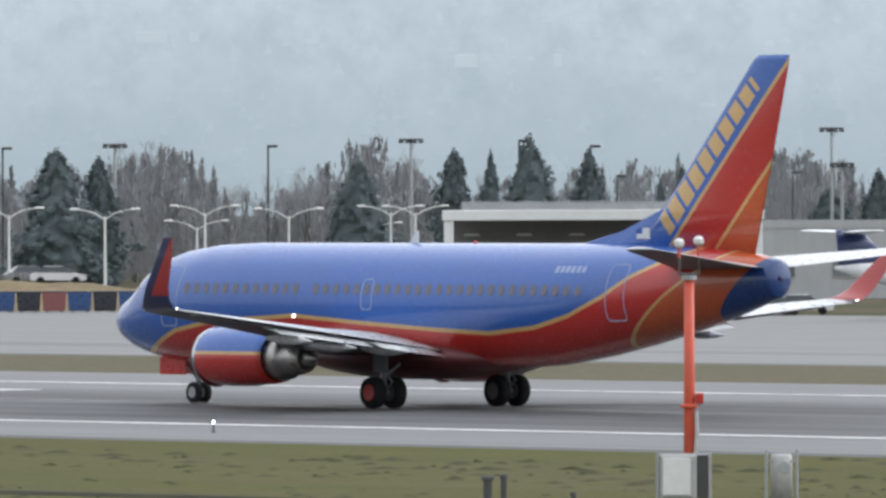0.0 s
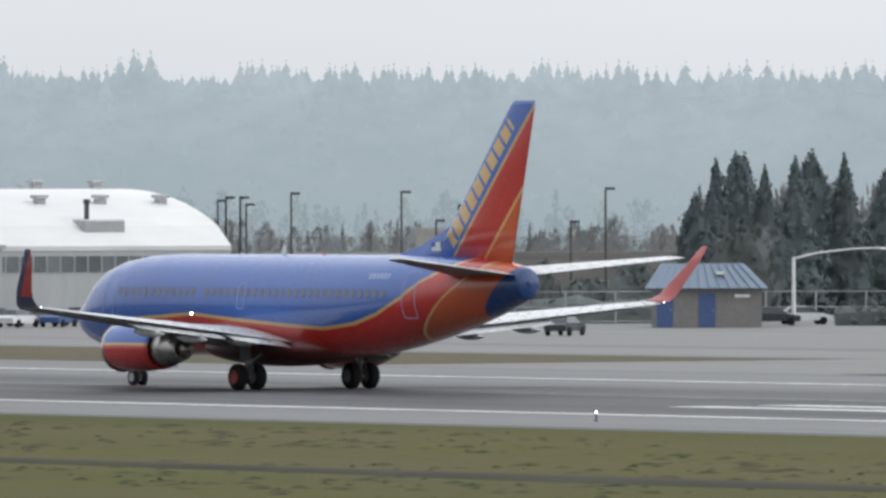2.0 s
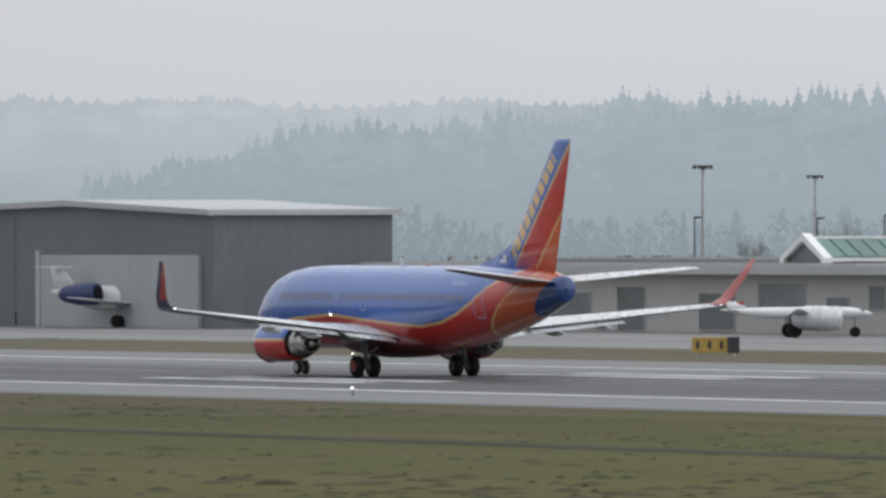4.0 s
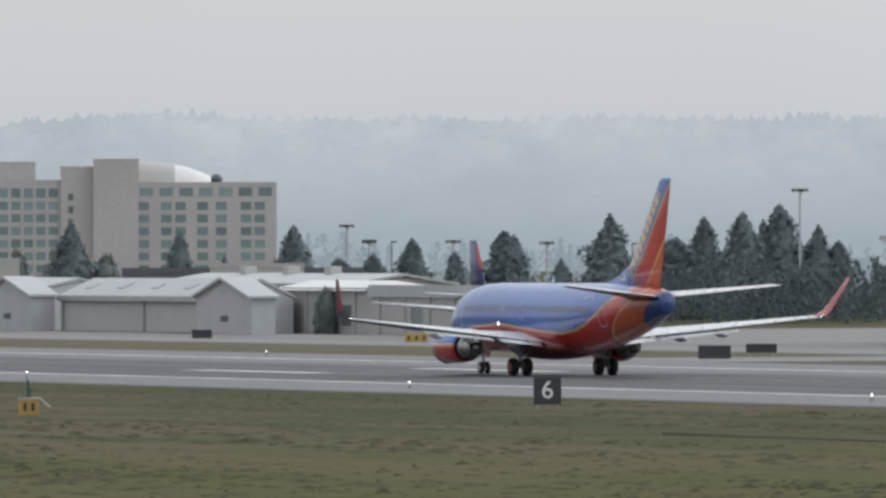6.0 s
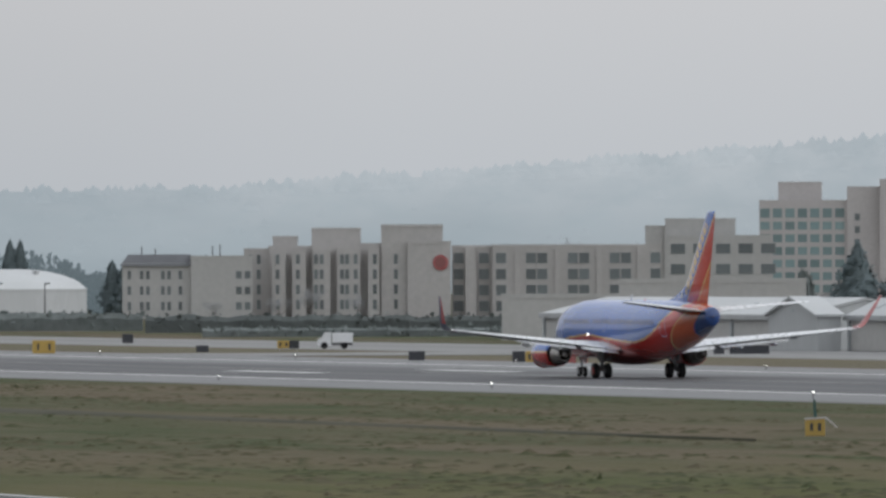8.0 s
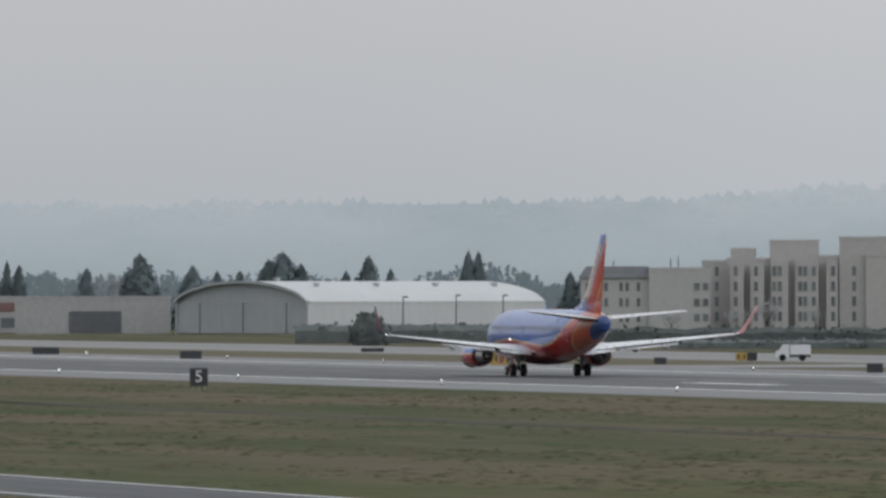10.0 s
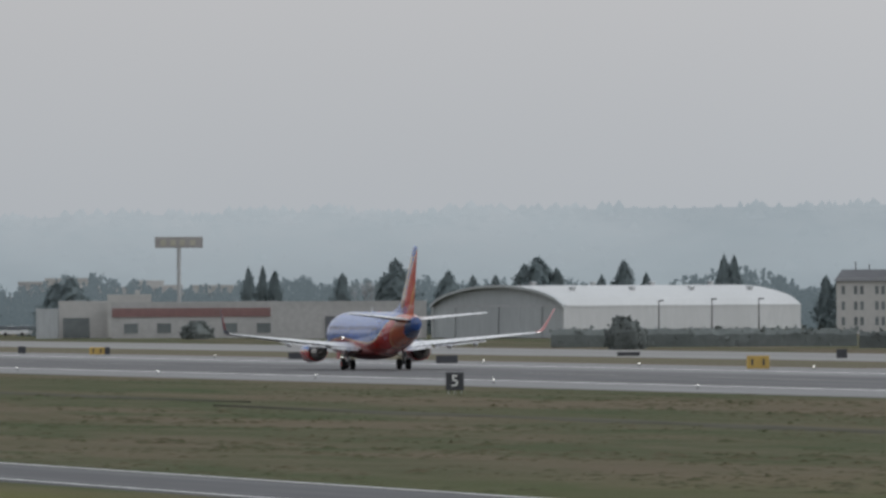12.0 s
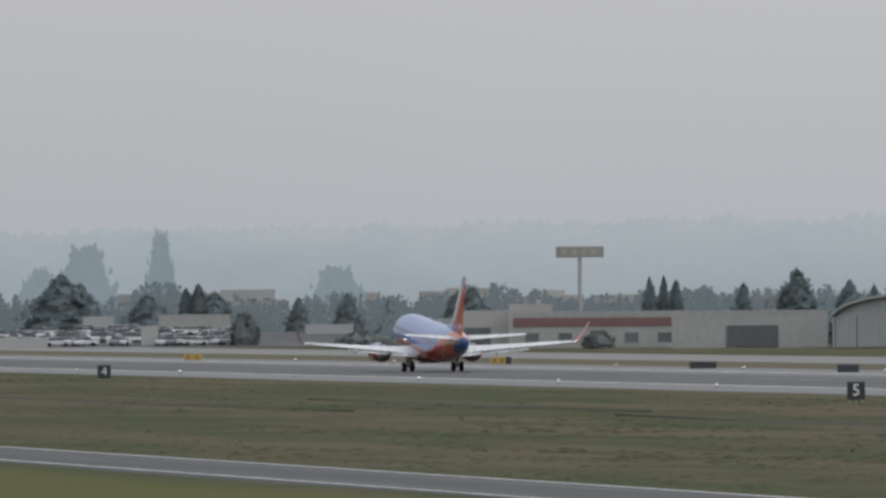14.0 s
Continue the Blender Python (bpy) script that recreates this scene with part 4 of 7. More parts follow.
# ---- trees ----
def conifer_meshes(seed, kind):
    """Trunk and crown of a conifer ten metres high and about four wide: whorls of drooping boughs set with small sprays."""
    rng = random.Random(seed)
    trunk = tube([(0, 0, 0), (0.03, 0, 5), (0, 0.02, 9.6)], 0.2, 7, None, 0.03)
    verts, faces = [], []

    def reach(u):
        if kind == 0:  # fir with layered boughs
            return 2.15 * (1 - u) ** 0.85 * min(1.0, 0.6 + 3 * u) + 0.06
        if kind == 1:  # dense spindle
            return 1.8 * (1 - u) ** 0.6 * min(1.0, 0.55 + 2.2 * u) + 0.06
        return 2.15 * (1 - u ** 1.5) ** 0.75 + 0.08  # broad old fir with a blunt, ragged top

    def spray(c, w, out):
        k = len(verts)
        n = (out + Vector((rng.gauss(0, 0.3), rng.gauss(0, 0.3), rng.gauss(0.25, 0.3)))).normalized()
        d = Vector((rng.gauss(0, 1), rng.gauss(0, 1), rng.gauss(0, 1)))
        d = (d - n * d.dot(n)).normalized()
        s = n.cross(d)
        verts.extend((c - d * w, c + s * w * 0.55, c + d * w, c - s * w * 0.55))
        faces.extend(((k, k + 1, k + 2), (k, k + 2, k + 3)))

    lobes = [(rng.uniform(0, 6.28), rng.uniform(2, 6), rng.uniform(0.1, 0.22)) for _ in range(4)]
    for i in range(190):
        u = ((i + rng.random()) / 190) ** 1.12
        a = i * 2.4 + rng.uniform(-0.4, 0.4)
        length = reach(u) * rng.uniform(0.74, 1.16) * (0.82 if rng.random() < 0.2 else 1.0)
        for la, lf, lk in lobes:
            length *= 1 + lk * math.sin(lf * u * 3 + la) * math.cos(a - la)
        d = Vector((math.cos(a), math.sin(a), 0))
        side = Vector((-d.y, d.x, 0))
        lift = 0.25 if kind == 1 else -0.18
        z = 0.3 + 9.35 * u
        for k in range(17):
            f = 0.74 + 0.42 * rng.random()
            w = (0.13 + 0.13 * (1 - u)) * rng.uniform(0.7, 1.3)
            spread = 0.22 * length * (1.15 - f) + 0.05
            c = d * length * f + side * rng.uniform(-1, 1) * spread + Vector((0, 0, z + lift * length * f + rng.uniform(-0.32, 0.16)))
            spray(c, w, d)
    for k in range(40):  # leader
        spray(Vector((rng.gauss(0, 0.05), rng.gauss(0, 0.05), rng.uniform(9.3, 10.0))), 0.09, Vector((math.cos(k), math.sin(k), 0)))
    n, rings = 12, 14  # dense inner boughs
    b0 = len(verts)
    for j in range(rings):
        u = j / rings
        for i in range(n):
            a = 6.283 * i / n
            r = reach(u) * 0.80 * rng.uniform(0.8, 1.12)
            verts.append(Vector((r * math.cos(a), r * math.sin(a), 0.35 + 9.2 * u + rng.uniform(-0.2, 0.2))))
    for j in range(rings - 1):
        for i in range(n):
            q, w = b0 + j * n, (i + 1) % n
            faces.append((q + i, q + w, q + n + w, q + n + i))
    crown = bpy.data.meshes.new("crown")
    crown.from_pydata([tuple(v) for v in verts], [], faces)
    return mesh_of(trunk, "trunk", M["bark"]), crown


def bare_meshes(seed, spread):
    """Trunk with limbs, and fine twigs, of a leafless tree ten metres high."""
    rng = random.Random(seed)
    wood, fine = bmesh.new(), bmesh.new()

    def grow(p, d, length, r, level):
        q = p + d * length
        tube([p, p + d * length * 0.5 + Vector((rng.uniform(-.05, .05), rng.uniform(-.05, .05), 0)) * length, q], r, 4 if level < 2 else 3, wood if level < 2 else fine, r * 0.6)
        if level >= 5:
            return
        for k in range((5, 4, 4, 4, 3)[level]):
            t = rng.uniform(0.45, 1.0)
            a = rng.uniform(0, 6.283)
            side = Vector((math.cos(a), math.sin(a), rng.uniform(-0.1, 0.4)))
            nd = (d * (1.0 - spread * 0.4) + side * spread * rng.uniform(0.6, 1.1) + Vector((0, 0, 0.12))).normalized()
            grow(p + d * length * t, nd, length * rng.uniform(0.55, 0.72), max(0.011, r * 0.48), level + 1)
    grow(Vector((0, 0, 0)), Vector((0.02, 0.01, 1)).normalized(), 3.9, 0.2, 0)
    return mesh_of(wood, "trunk", M["bark"]), mesh_of(fine, "twigs", M["twigs"])


def bush_mesh(seed, n=420):
    rng = random.Random(seed)
    verts, faces = [], []
    for i in range(n):
        a, u = rng.uniform(0, 6.283), rng.random() ** 0.5
        z = rng.random()
        r = u * math.sqrt(max(0.05, 1 - (z - 0.25) ** 2 / 0.6)) * (1 + 0.25 * math.sin(3 * a + seed))
        c = Vector((r * math.cos(a), r * math.sin(a), z))
        w = rng.uniform(0.08, 0.2)
        b = len(verts)
        verts += [c + Vector((rng.uniform(-w, w), rng.uniform(-w, w), rng.uniform(-w, w))) for _ in range(4)]
        faces += [(b, b + 1, b + 2), (b, b + 2, b + 3), (b, b + 3, b + 1), (b + 1, b + 3, b + 2)]
    n, rings, b = 14, 8, len(verts)
    for j in range(rings):  # dense inside
        z = 0.98 * j / (rings - 1)
        for i in range(n):
            a = 6.283 * i / n
            r = 0.9 * math.sqrt(max(0.02, 1 - (z - 0.25) ** 2 / 0.6)) * (1 + 0.25 * math.sin(3 * a + seed)) * rng.uniform(0.88, 1.06)
            verts.append(Vector((r * math.cos(a), r * math.sin(a), z)))
    for j in range(rings - 1):
        for i in range(n):
            q, w = b + j * n, (i + 1) % n
            faces.append((q + i, q + w, q + n + w, q + n + i))
    me = bpy.data.meshes.new("foliage")
    me.from_pydata([tuple(v) for v in verts], [], faces)
    return me


CONIFER = [conifer_meshes(1, 0), conifer_meshes(2, 1), conifer_meshes(3, 2)]
BARE = [bare_meshes(5, 0.75), bare_meshes(6, 0.62), bare_meshes(8, 0.85)]
BUSH = [bush_mesh(11), bush_mesh(12)]


def coloured(me, material, key={}):
    """The mesh with that material; one copy for each pair."""
    if (me.name, material.name) not in key:
        c = me.copy()
        c.materials.clear()
        c.materials.append(material)
        key[(me.name, material.name)] = c
    return key[(me.name, material.name)]


def conifer(azimuth, distance, height, width, material="needles", label="tall dark green conifer beyond the airfield fence", group="conifers behind the fence"):
    k = int(azimuth * 100) % 3
    if group == "conifers behind the hangars":
        k = 1 if k else 0
        width = width * 1.5
    if group == "far conifers":
        k = k or 2
    ob = thing("conifer_tree", label, "tree", spot(azimuth, distance), (azimuth * 977) % 360, group)
    s = height / 10.0
    w = width / 3.1
    piece("trunk", CONIFER[k][0], ob, size=(w, w, s))
    piece("crown", coloured(CONIFER[k][1], M[material]), ob, size=(w, w, s))


def bare_tree(azimuth, distance, height, width, label="leafless winter tree with a wide twiggy crown"):
    k = int(azimuth * 100) % 3
    ob = thing("bare_tree", label, "tree", spot(azimuth, distance), (azimuth * 631) % 360, "bare trees")
    s, w = height / 9.5, width / 8.0
    piece("trunk", BARE[k][0], ob, size=(w, w, s))
    piece("twig_crown", BARE[k][1], ob, size=(w, w, s))


def bush(azimuth, distance, height, width, label="rounded dark evergreen shrub", material="leaves"):
    ob = thing("shrub", label, "bush", spot(azimuth, distance), (azimuth * 431) % 360, "shrubs")
    piece("foliage", coloured(BUSH[int(azimuth * 100) % 2], M[material]), ob, size=(width / 2, width / 2, height))


def hedge(azimuth0, azimuth1, distance, height, label="long dark clipped hedge"):
    rng = random.Random(int(azimuth0 * 100))
    bm = bmesh.new()
    length = radians(azimuth1 - azimuth0) * distance
    for i in range(int(length * 16)):
        c = Vector(spot(rng.uniform(azimuth0, azimuth1), distance + rng.uniform(-1, 1))) + Vector((0, 0, rng.random() * height * (0.85 + 0.3 * noise.noise((i * 0.01, 1, 2)))))
        w = rng.uniform(0.2, 0.5)
        vs = [bm.verts.new(c + Vector((rng.uniform(-w, w), rng.uniform(-w, w), rng.uniform(-w, w)))) for _ in range(4)]
        for f in ((0, 1, 2), (0, 2, 3), (0, 3, 1), (1, 3, 2)):
            bm.faces.new([vs[j] for j in f])
    core = []
    for i in range(41):  # dense inside
        p = Vector(spot(azimuth0 + (azimuth1 - azimuth0) * i / 40, distance))
        d = Vector((p.x, p.y, 0)).normalized()
        h = height * (0.86 + 0.2 * noise.noise((i * 0.7, azimuth0, 2)))
        core.append([p - d * 0.9 + Vector((0, 0, -0.1)), p - d * 0.8 + Vector((0, 0, h * 0.7)), p + Vector((0, 0, h)), p + d * 0.8 + Vector((0, 0, h * 0.7)), p + d * 0.9 + Vector((0, 0, -0.1))])
    loft(core, True, bm)
    tagged(part("hedge", bm, M["leaves"]), label, "hedge", kind="stuff")


def woodland(name, label, a0, a1, d0, d1, h0, h1, n, material, seed, round_share=0.7, twiggy=False):
    """A continuous wood of many crowns, each of small clumps, or of fine upright twigs."""
    rng = random.Random(seed)
    verts, faces = [], []
    for i in range(n):
        a, d = rng.uniform(a0, a1), rng.uniform(d0, d1)
        t = rng.uniform(h0, h1) * (0.85 + 0.35 * noise.noise((a * 1.9, seed, 1.0)))
        p = Vector(spot(a, d))
        spread = t * (rng.uniform(0.18, 0.3) if rng.random() < round_share else 0.12)
        pointed = spread < t * 0.15
        for k in range(330 if twiggy else 130):
            u = rng.random()
            w = spread * ((1 - u) * 1.6 if pointed else math.sqrt(max(0.05, 1 - (2 * u - 0.9) ** 2)))
            c = p + Vector((rng.gauss(0, 0.55) * w, rng.gauss(0, 0.55) * w, t * (0.06 + 0.92 * u)))
            s = t * rng.uniform(0.025, 0.07)
            b = len(verts)
            sx, sz = (s * 0.28, s * 1.1) if twiggy else (s * 0.8, s)
            verts += [tuple(c + Vector((rng.uniform(-sx, sx), rng.uniform(-sx, sx), rng.uniform(-sz, sz * 1.3)))) for _ in range(4)]
            faces += [(b, b + 1, b + 2), (b, b + 2, b + 3), (b, b + 3, b + 1), (b + 1, b + 3, b + 2)]
    me = bpy.data.meshes.new(name)
    me.from_pydata(verts, [], faces)
    me.materials.append(M[material])
    tagged(new(name, me), label, "woods", kind="stuff")


# woods_mid and woods_far glow flat, with the mist in their colour
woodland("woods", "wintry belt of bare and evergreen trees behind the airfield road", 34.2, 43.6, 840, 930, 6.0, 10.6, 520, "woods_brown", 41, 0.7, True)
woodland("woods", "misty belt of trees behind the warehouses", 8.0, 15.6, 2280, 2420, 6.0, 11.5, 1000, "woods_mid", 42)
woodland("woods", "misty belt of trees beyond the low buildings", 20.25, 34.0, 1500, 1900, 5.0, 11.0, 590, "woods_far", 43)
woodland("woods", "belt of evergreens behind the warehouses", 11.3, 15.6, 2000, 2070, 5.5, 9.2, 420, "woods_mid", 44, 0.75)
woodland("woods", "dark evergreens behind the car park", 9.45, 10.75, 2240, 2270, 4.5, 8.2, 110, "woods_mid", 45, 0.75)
woodland("woods", "dark shrubs and evergreens beside the hangar", 21.72, 23.15, 1130, 1190, 3.0, 7.0, 150, "needles_haze", 46, 0.75)
woodland("woods", "wintry belt of bare trees behind the hut and hangar", 28.4, 34.3, 1150, 1300, 3.5, 6.8, 300, "woods_brown", 47, 0.7, True)

# conifers beyond the fence: azimuth, distance, height, width
for row in ((38.74, 760, 9.7, 5.5), (38.95, 770, 9.2, 3.7), (40.22, 800, 9.1, 4.3), (40.69, 780, 9.7, 3.8),
            (41.06, 760, 10.6, 4.0), (41.35, 770, 9.6, 3.3), (40.87, 800, 9.7, 2.7), (41.81, 800, 8.6, 2.3),
            (41.70, 800, 7.7, 1.9), (42.77, 800, 8.3, 3.1), (42.53, 840, 7.0, 4.5), (38.11, 770, 10.4, 4.5),
            (38.30, 780, 10.2, 4.1), (34.46, 780, 10.8, 3.0), (35.40, 790, 7.9, 2.7), (35.62, 790, 7.6, 2.1),
            (36.05, 770, 9.7, 4.1), (35.32, 800, 8.3, 2.3), (34.32, 760, 10.3, 3.3), (34.42, 770, 10.8, 3.7),):
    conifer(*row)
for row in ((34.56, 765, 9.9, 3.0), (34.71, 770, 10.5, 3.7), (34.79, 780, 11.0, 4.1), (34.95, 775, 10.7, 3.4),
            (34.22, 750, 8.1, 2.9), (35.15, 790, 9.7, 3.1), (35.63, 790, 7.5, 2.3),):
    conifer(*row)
for row in ((20.20, 1350, 10.2, 3.6), (20.78, 1350, 8.7, 3.3), (21.23, 1350, 9.6, 3.9), (21.28, 1355, 9.0, 3.3),
            (21.75, 1330, 11.4, 5.5), (22.21, 1350, 11.1, 3.6), (22.40, 1340, 11.6, 4.2), (22.58, 1350, 12.5, 4.9),
            (22.77, 1340, 10.1, 4.2), (22.87, 1340, 8.3, 3.2), (23.30, 1340, 10.8, 2.5), (23.39, 1340, 12.3, 2.3),
            (23.51, 1340, 12.6, 3.2), (22.07, 1340, 8.7, 6.5), (20.59, 1340, 7.0, 3.2), (20.42, 1340, 6.5, 3.9),
            (21.51, 1340, 6.3, 3.2), (20.99, 1340, 7.2, 2.6), (19.11, 1400, 11.0, 4.5), (19.64, 1400, 9.9, 2.6),):
    conifer(*row, "needles_haze", "pointed dark conifer behind the low buildings", "conifers behind the hangars")
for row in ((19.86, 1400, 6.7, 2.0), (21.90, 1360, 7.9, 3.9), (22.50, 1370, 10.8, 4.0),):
    conifer(*row, "needles_haze", "pointed dark conifer behind the low buildings", "conifers behind the hangars")
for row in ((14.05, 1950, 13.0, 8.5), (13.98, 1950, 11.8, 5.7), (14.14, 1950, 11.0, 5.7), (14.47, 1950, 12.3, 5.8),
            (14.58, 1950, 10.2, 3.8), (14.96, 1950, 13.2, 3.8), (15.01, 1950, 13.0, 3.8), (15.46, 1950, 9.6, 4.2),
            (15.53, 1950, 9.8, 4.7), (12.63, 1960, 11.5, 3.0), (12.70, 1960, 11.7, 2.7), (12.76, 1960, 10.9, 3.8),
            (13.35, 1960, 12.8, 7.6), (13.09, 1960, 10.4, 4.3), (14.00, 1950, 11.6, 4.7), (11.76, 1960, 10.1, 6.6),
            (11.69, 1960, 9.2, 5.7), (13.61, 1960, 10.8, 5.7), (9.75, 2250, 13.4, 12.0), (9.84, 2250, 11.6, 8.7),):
    conifer(*row, "needles_haze", "misty bluish conifer far behind the hangars", "far conifers")
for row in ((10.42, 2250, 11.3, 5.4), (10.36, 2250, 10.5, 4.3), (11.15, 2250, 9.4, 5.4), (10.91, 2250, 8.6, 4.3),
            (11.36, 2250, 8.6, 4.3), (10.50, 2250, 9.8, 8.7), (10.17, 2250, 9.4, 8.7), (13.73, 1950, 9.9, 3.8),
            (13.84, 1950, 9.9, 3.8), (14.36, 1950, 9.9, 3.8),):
    conifer(*row, "needles_haze", "misty bluish conifer far behind the hangars", "far conifers")

# leafless trees
for row in ((39.13, 880, 11.8, 9.8), (39.56, 880, 10.1, 6.0), (40.40, 900, 13.2, 8.7), (39.98, 870, 9.7, 4.2),
            (39.30, 870, 8.9, 5.0), (39.80, 880, 8.9, 4.7), (40.87, 880, 10.2, 3.0), (37.78, 950, 12.4, 5.0),
            (37.58, 880, 9.3, 5.1), (37.06, 900, 11.4, 5.2), (37.81, 900, 12.3, 5.2), (36.73, 880, 9.7, 4.7),
            (35.87, 860, 8.0, 5.8), (36.77, 880, 9.7, 7.2), (36.93, 880, 10.4, 5.1), (35.83, 870, 8.5, 5.5),
            (36.55, 870, 8.3, 4.6), (34.44, 745, 7.0, 4.7), (36.47, 870, 8.0, 4.6), (37.03, 900, 10.9, 5.7),):
    bare_tree(*row)
for row in ((36.70, 880, 9.3, 5.1), (39.96, 880, 9.6, 4.3), (42.26, 880, 7.1, 2.6), (28.14, 1100, 8.9, 5.8),
            (27.78, 1100, 7.5, 4.3), (28.20, 1000, 7.0, 7.2), (30.90, 1200, 11.3, 5.2), (31.10, 1200, 11.3, 3.5),
            (13.19, 1990, 12.4, 5.8),
            (18.53, 1500, 7.9, 5.8), (18.92, 1450, 6.4, 6.3),
            (17.73, 2500, 17.2, 9.7), (16.28, 1600, 5.2, 4.5), (16.42, 1620, 5.8, 5.0), (16.66, 1600, 5.0, 4.2),
            (17.70, 1600, 5.6, 4.6), (15.95, 1600, 4.6, 4.0),):
    bare_tree(*row)

# shrubs and hedges
for row in ((14.46, 1420, 3.7, 4.2), (14.50, 1425, 3.2, 3.8), (12.38, 1800, 2.6, 5.0), (14.28, 1800, 2.2, 4.0),
            (10.64, 2000, 5.3, 4.8), (19.28, 1400, 6.4, 4.1), (18.85, 1700, 6.7, 4.1), (11.22, 1900, 2.3, 10.1),
            (20.38, 1010, 3.7, 3.4), (20.48, 1010, 2.9, 2.9), (20.73, 1000, 3.7, 3.9), (20.79, 1000, 2.9, 3.4),
            (33.92, 760, 3.4, 4.0), (33.68, 760, 2.3, 3.7), (31.81, 760, 2.5, 5.5), (33.00, 740, 3.1, 3.9),
            (33.47, 740, 3.4, 2.1), (34.44, 730, 5.6, 4.9),):
    bush(*row)
# woods_far glows as mist; woods_mist is leaf colour paled for haze
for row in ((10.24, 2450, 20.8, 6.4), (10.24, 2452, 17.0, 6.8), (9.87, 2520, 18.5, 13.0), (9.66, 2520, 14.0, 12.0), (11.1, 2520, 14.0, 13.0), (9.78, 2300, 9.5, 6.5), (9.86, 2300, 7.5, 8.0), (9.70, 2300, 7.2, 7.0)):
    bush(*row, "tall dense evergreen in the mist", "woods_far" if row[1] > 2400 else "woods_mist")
hedge(14.11, 15.61, 1480, 2.5)
hedge(15.62, 17.95, 1430, 2.3)
hedge(15.9, 17.9, 1330, 1.1)
hedge(14.15, 15.31, 1700, 1.8)
hedge(31.6, 34.15, 716, 1.7)
hedge(34.9, 36.0, 700, 1.2)


# ---- buildings; fronts lie along local x, y runs away from the viewer ----
PANE_SHARED = {}


def window(parent, x, z, w, h, y=0.0, material="pane", frame=0.06):
    """A pane set in a raised frame with a sill."""
    key = (round(w, 2), round(h, 2), material)
    if key not in PANE_SHARED:
        bm = bmesh.new()
        for a in ((-w / 2 - frame, -w / 2, -h / 2 - frame, h / 2 + frame), (w / 2, w / 2 + frame, -h / 2 - frame, h / 2 + frame), (-w / 2, w / 2, h / 2, h / 2 + frame), (-w / 2, w / 2, -h / 2 - frame, -h / 2)):
            add_box(bm, a[0], a[1], -0.09, 0.02, a[2], a[3])
        fr = mesh_of(bm, "window", M["stucco_pale"])
        PANE_SHARED[key] = (fr, mesh_of(box(-w / 2, w / 2, -0.045, 0.01, -h / 2, h / 2), "pane", M[material]))
    fr, pn = PANE_SHARED[key]
    ob = piece("window", fr, parent, (x, y, z))
    piece("pane", pn, ob)


def block(parent, name, x0, x1, y0, y1, z1, material, roof=None, parapet=0.5):
    """A wall block with a roof slab and a parapet."""
    w = part(name, box(x0, x1, y0, y1, -0.1, z1), M[material], parent)
    bm = bmesh.new()
    t = 0.25
    for a in ((x0 - 0.05, x1 + 0.05, y0 - 0.05, y0 + t), (x0 - 0.05, x1 + 0.05, y1 - t, y1 + 0.05), (x0 - 0.05, x0 + t, y0 + t, y1 - t), (x1 - t, x1 + 0.05, y0 + t, y1 - t)):
        add_box(bm, *a, z1 + 0.003, z1 + parapet)
    part("parapet", bm, M[material], parent)
    part("roof", box(x0 + t, x1 - t, y0 + t, y1 - t, z1 + 0.003, z1 + 0.15), M[roof or "roof_dark"], parent)
    return w


def big_hotel():
    """Tall hotel with a blank lift tower and a white vaulted roof."""
    ob = thing("hotel", "large pinkish concrete hotel with teal windows and a white vaulted roof", "building", **facing(19.375, 2800))
    k = 0.1353
    block(ob, "wall", -269 * k, -114 * k, 0.0, 14.0, 24.0, "stucco_pink")
    block(ob, "wall", -114 * k, -20 * k, -1.0, 16.0, 27.2, "stucco_pink")
    block(ob, "wall", -56 * k, 24 * k, -4.0, 18.0, 29.0, "stucco_pink")
    block(ob, "wall", 24 * k, 268 * k, 0.0, 15.0, 23.4, "stucco_pink")
    block(ob, "penthouse", -236 * k, -159 * k, 3.0, 12.0, 28.4, "stucco_pink")
    for i0, i1, mt, lab in ((0, 4, "stucco_pale", "tan end of the vaulted roof"), (4, 8, "roof_white", "white vaulted roof")):
        rings = []
        for i in range(i0, i1 + 1):
            u = i / 8
            x = (24 + 128 * u) * k
            rings.append([(x, 2.0 + 10 * (j / 8), 23.4 + (5.4 - 3.6 * u ** 2.6) * math.sin(math.pi * j / 8) ** 0.6 + 0.02) for j in range(9)])
        part("vaulted_roof", loft(rings, False, None, False), M[mt], ob, lab, True)
    part("roof_pod", turned([(0, 1.2), (1.2, 1.5), (2.2, 0.7)], "z", (162 * k, 6, 23.6), 14), M["roof_dark"], ob)
    for i in range(7):
        window(ob, (24 + 14 + 35 * i) * k, 21.6, 3.2, 2.0, 0.0, "pane_teal")
    for r in range(6):
        for i, px in enumerate((31, 71, 96, 135, 168, 212, 236)):
            window(ob, (24 + px - 22) * k, 18.2 - 3.02 * r, 2.5, 1.9, 0.0, "pane_teal")
    for r in range(7):
        for i in range(7):
            window(ob, (-262 + 22 * i) * k + 0.4, 21.4 - 3.02 * r, 2.2, 1.9 if r else 2.2, 0.0, "pane_teal")
    for r in range(6):
        window(ob, -96 * k, 20.4 - 3.02 * r, 1.2, 1.6, -1.0, "pane")


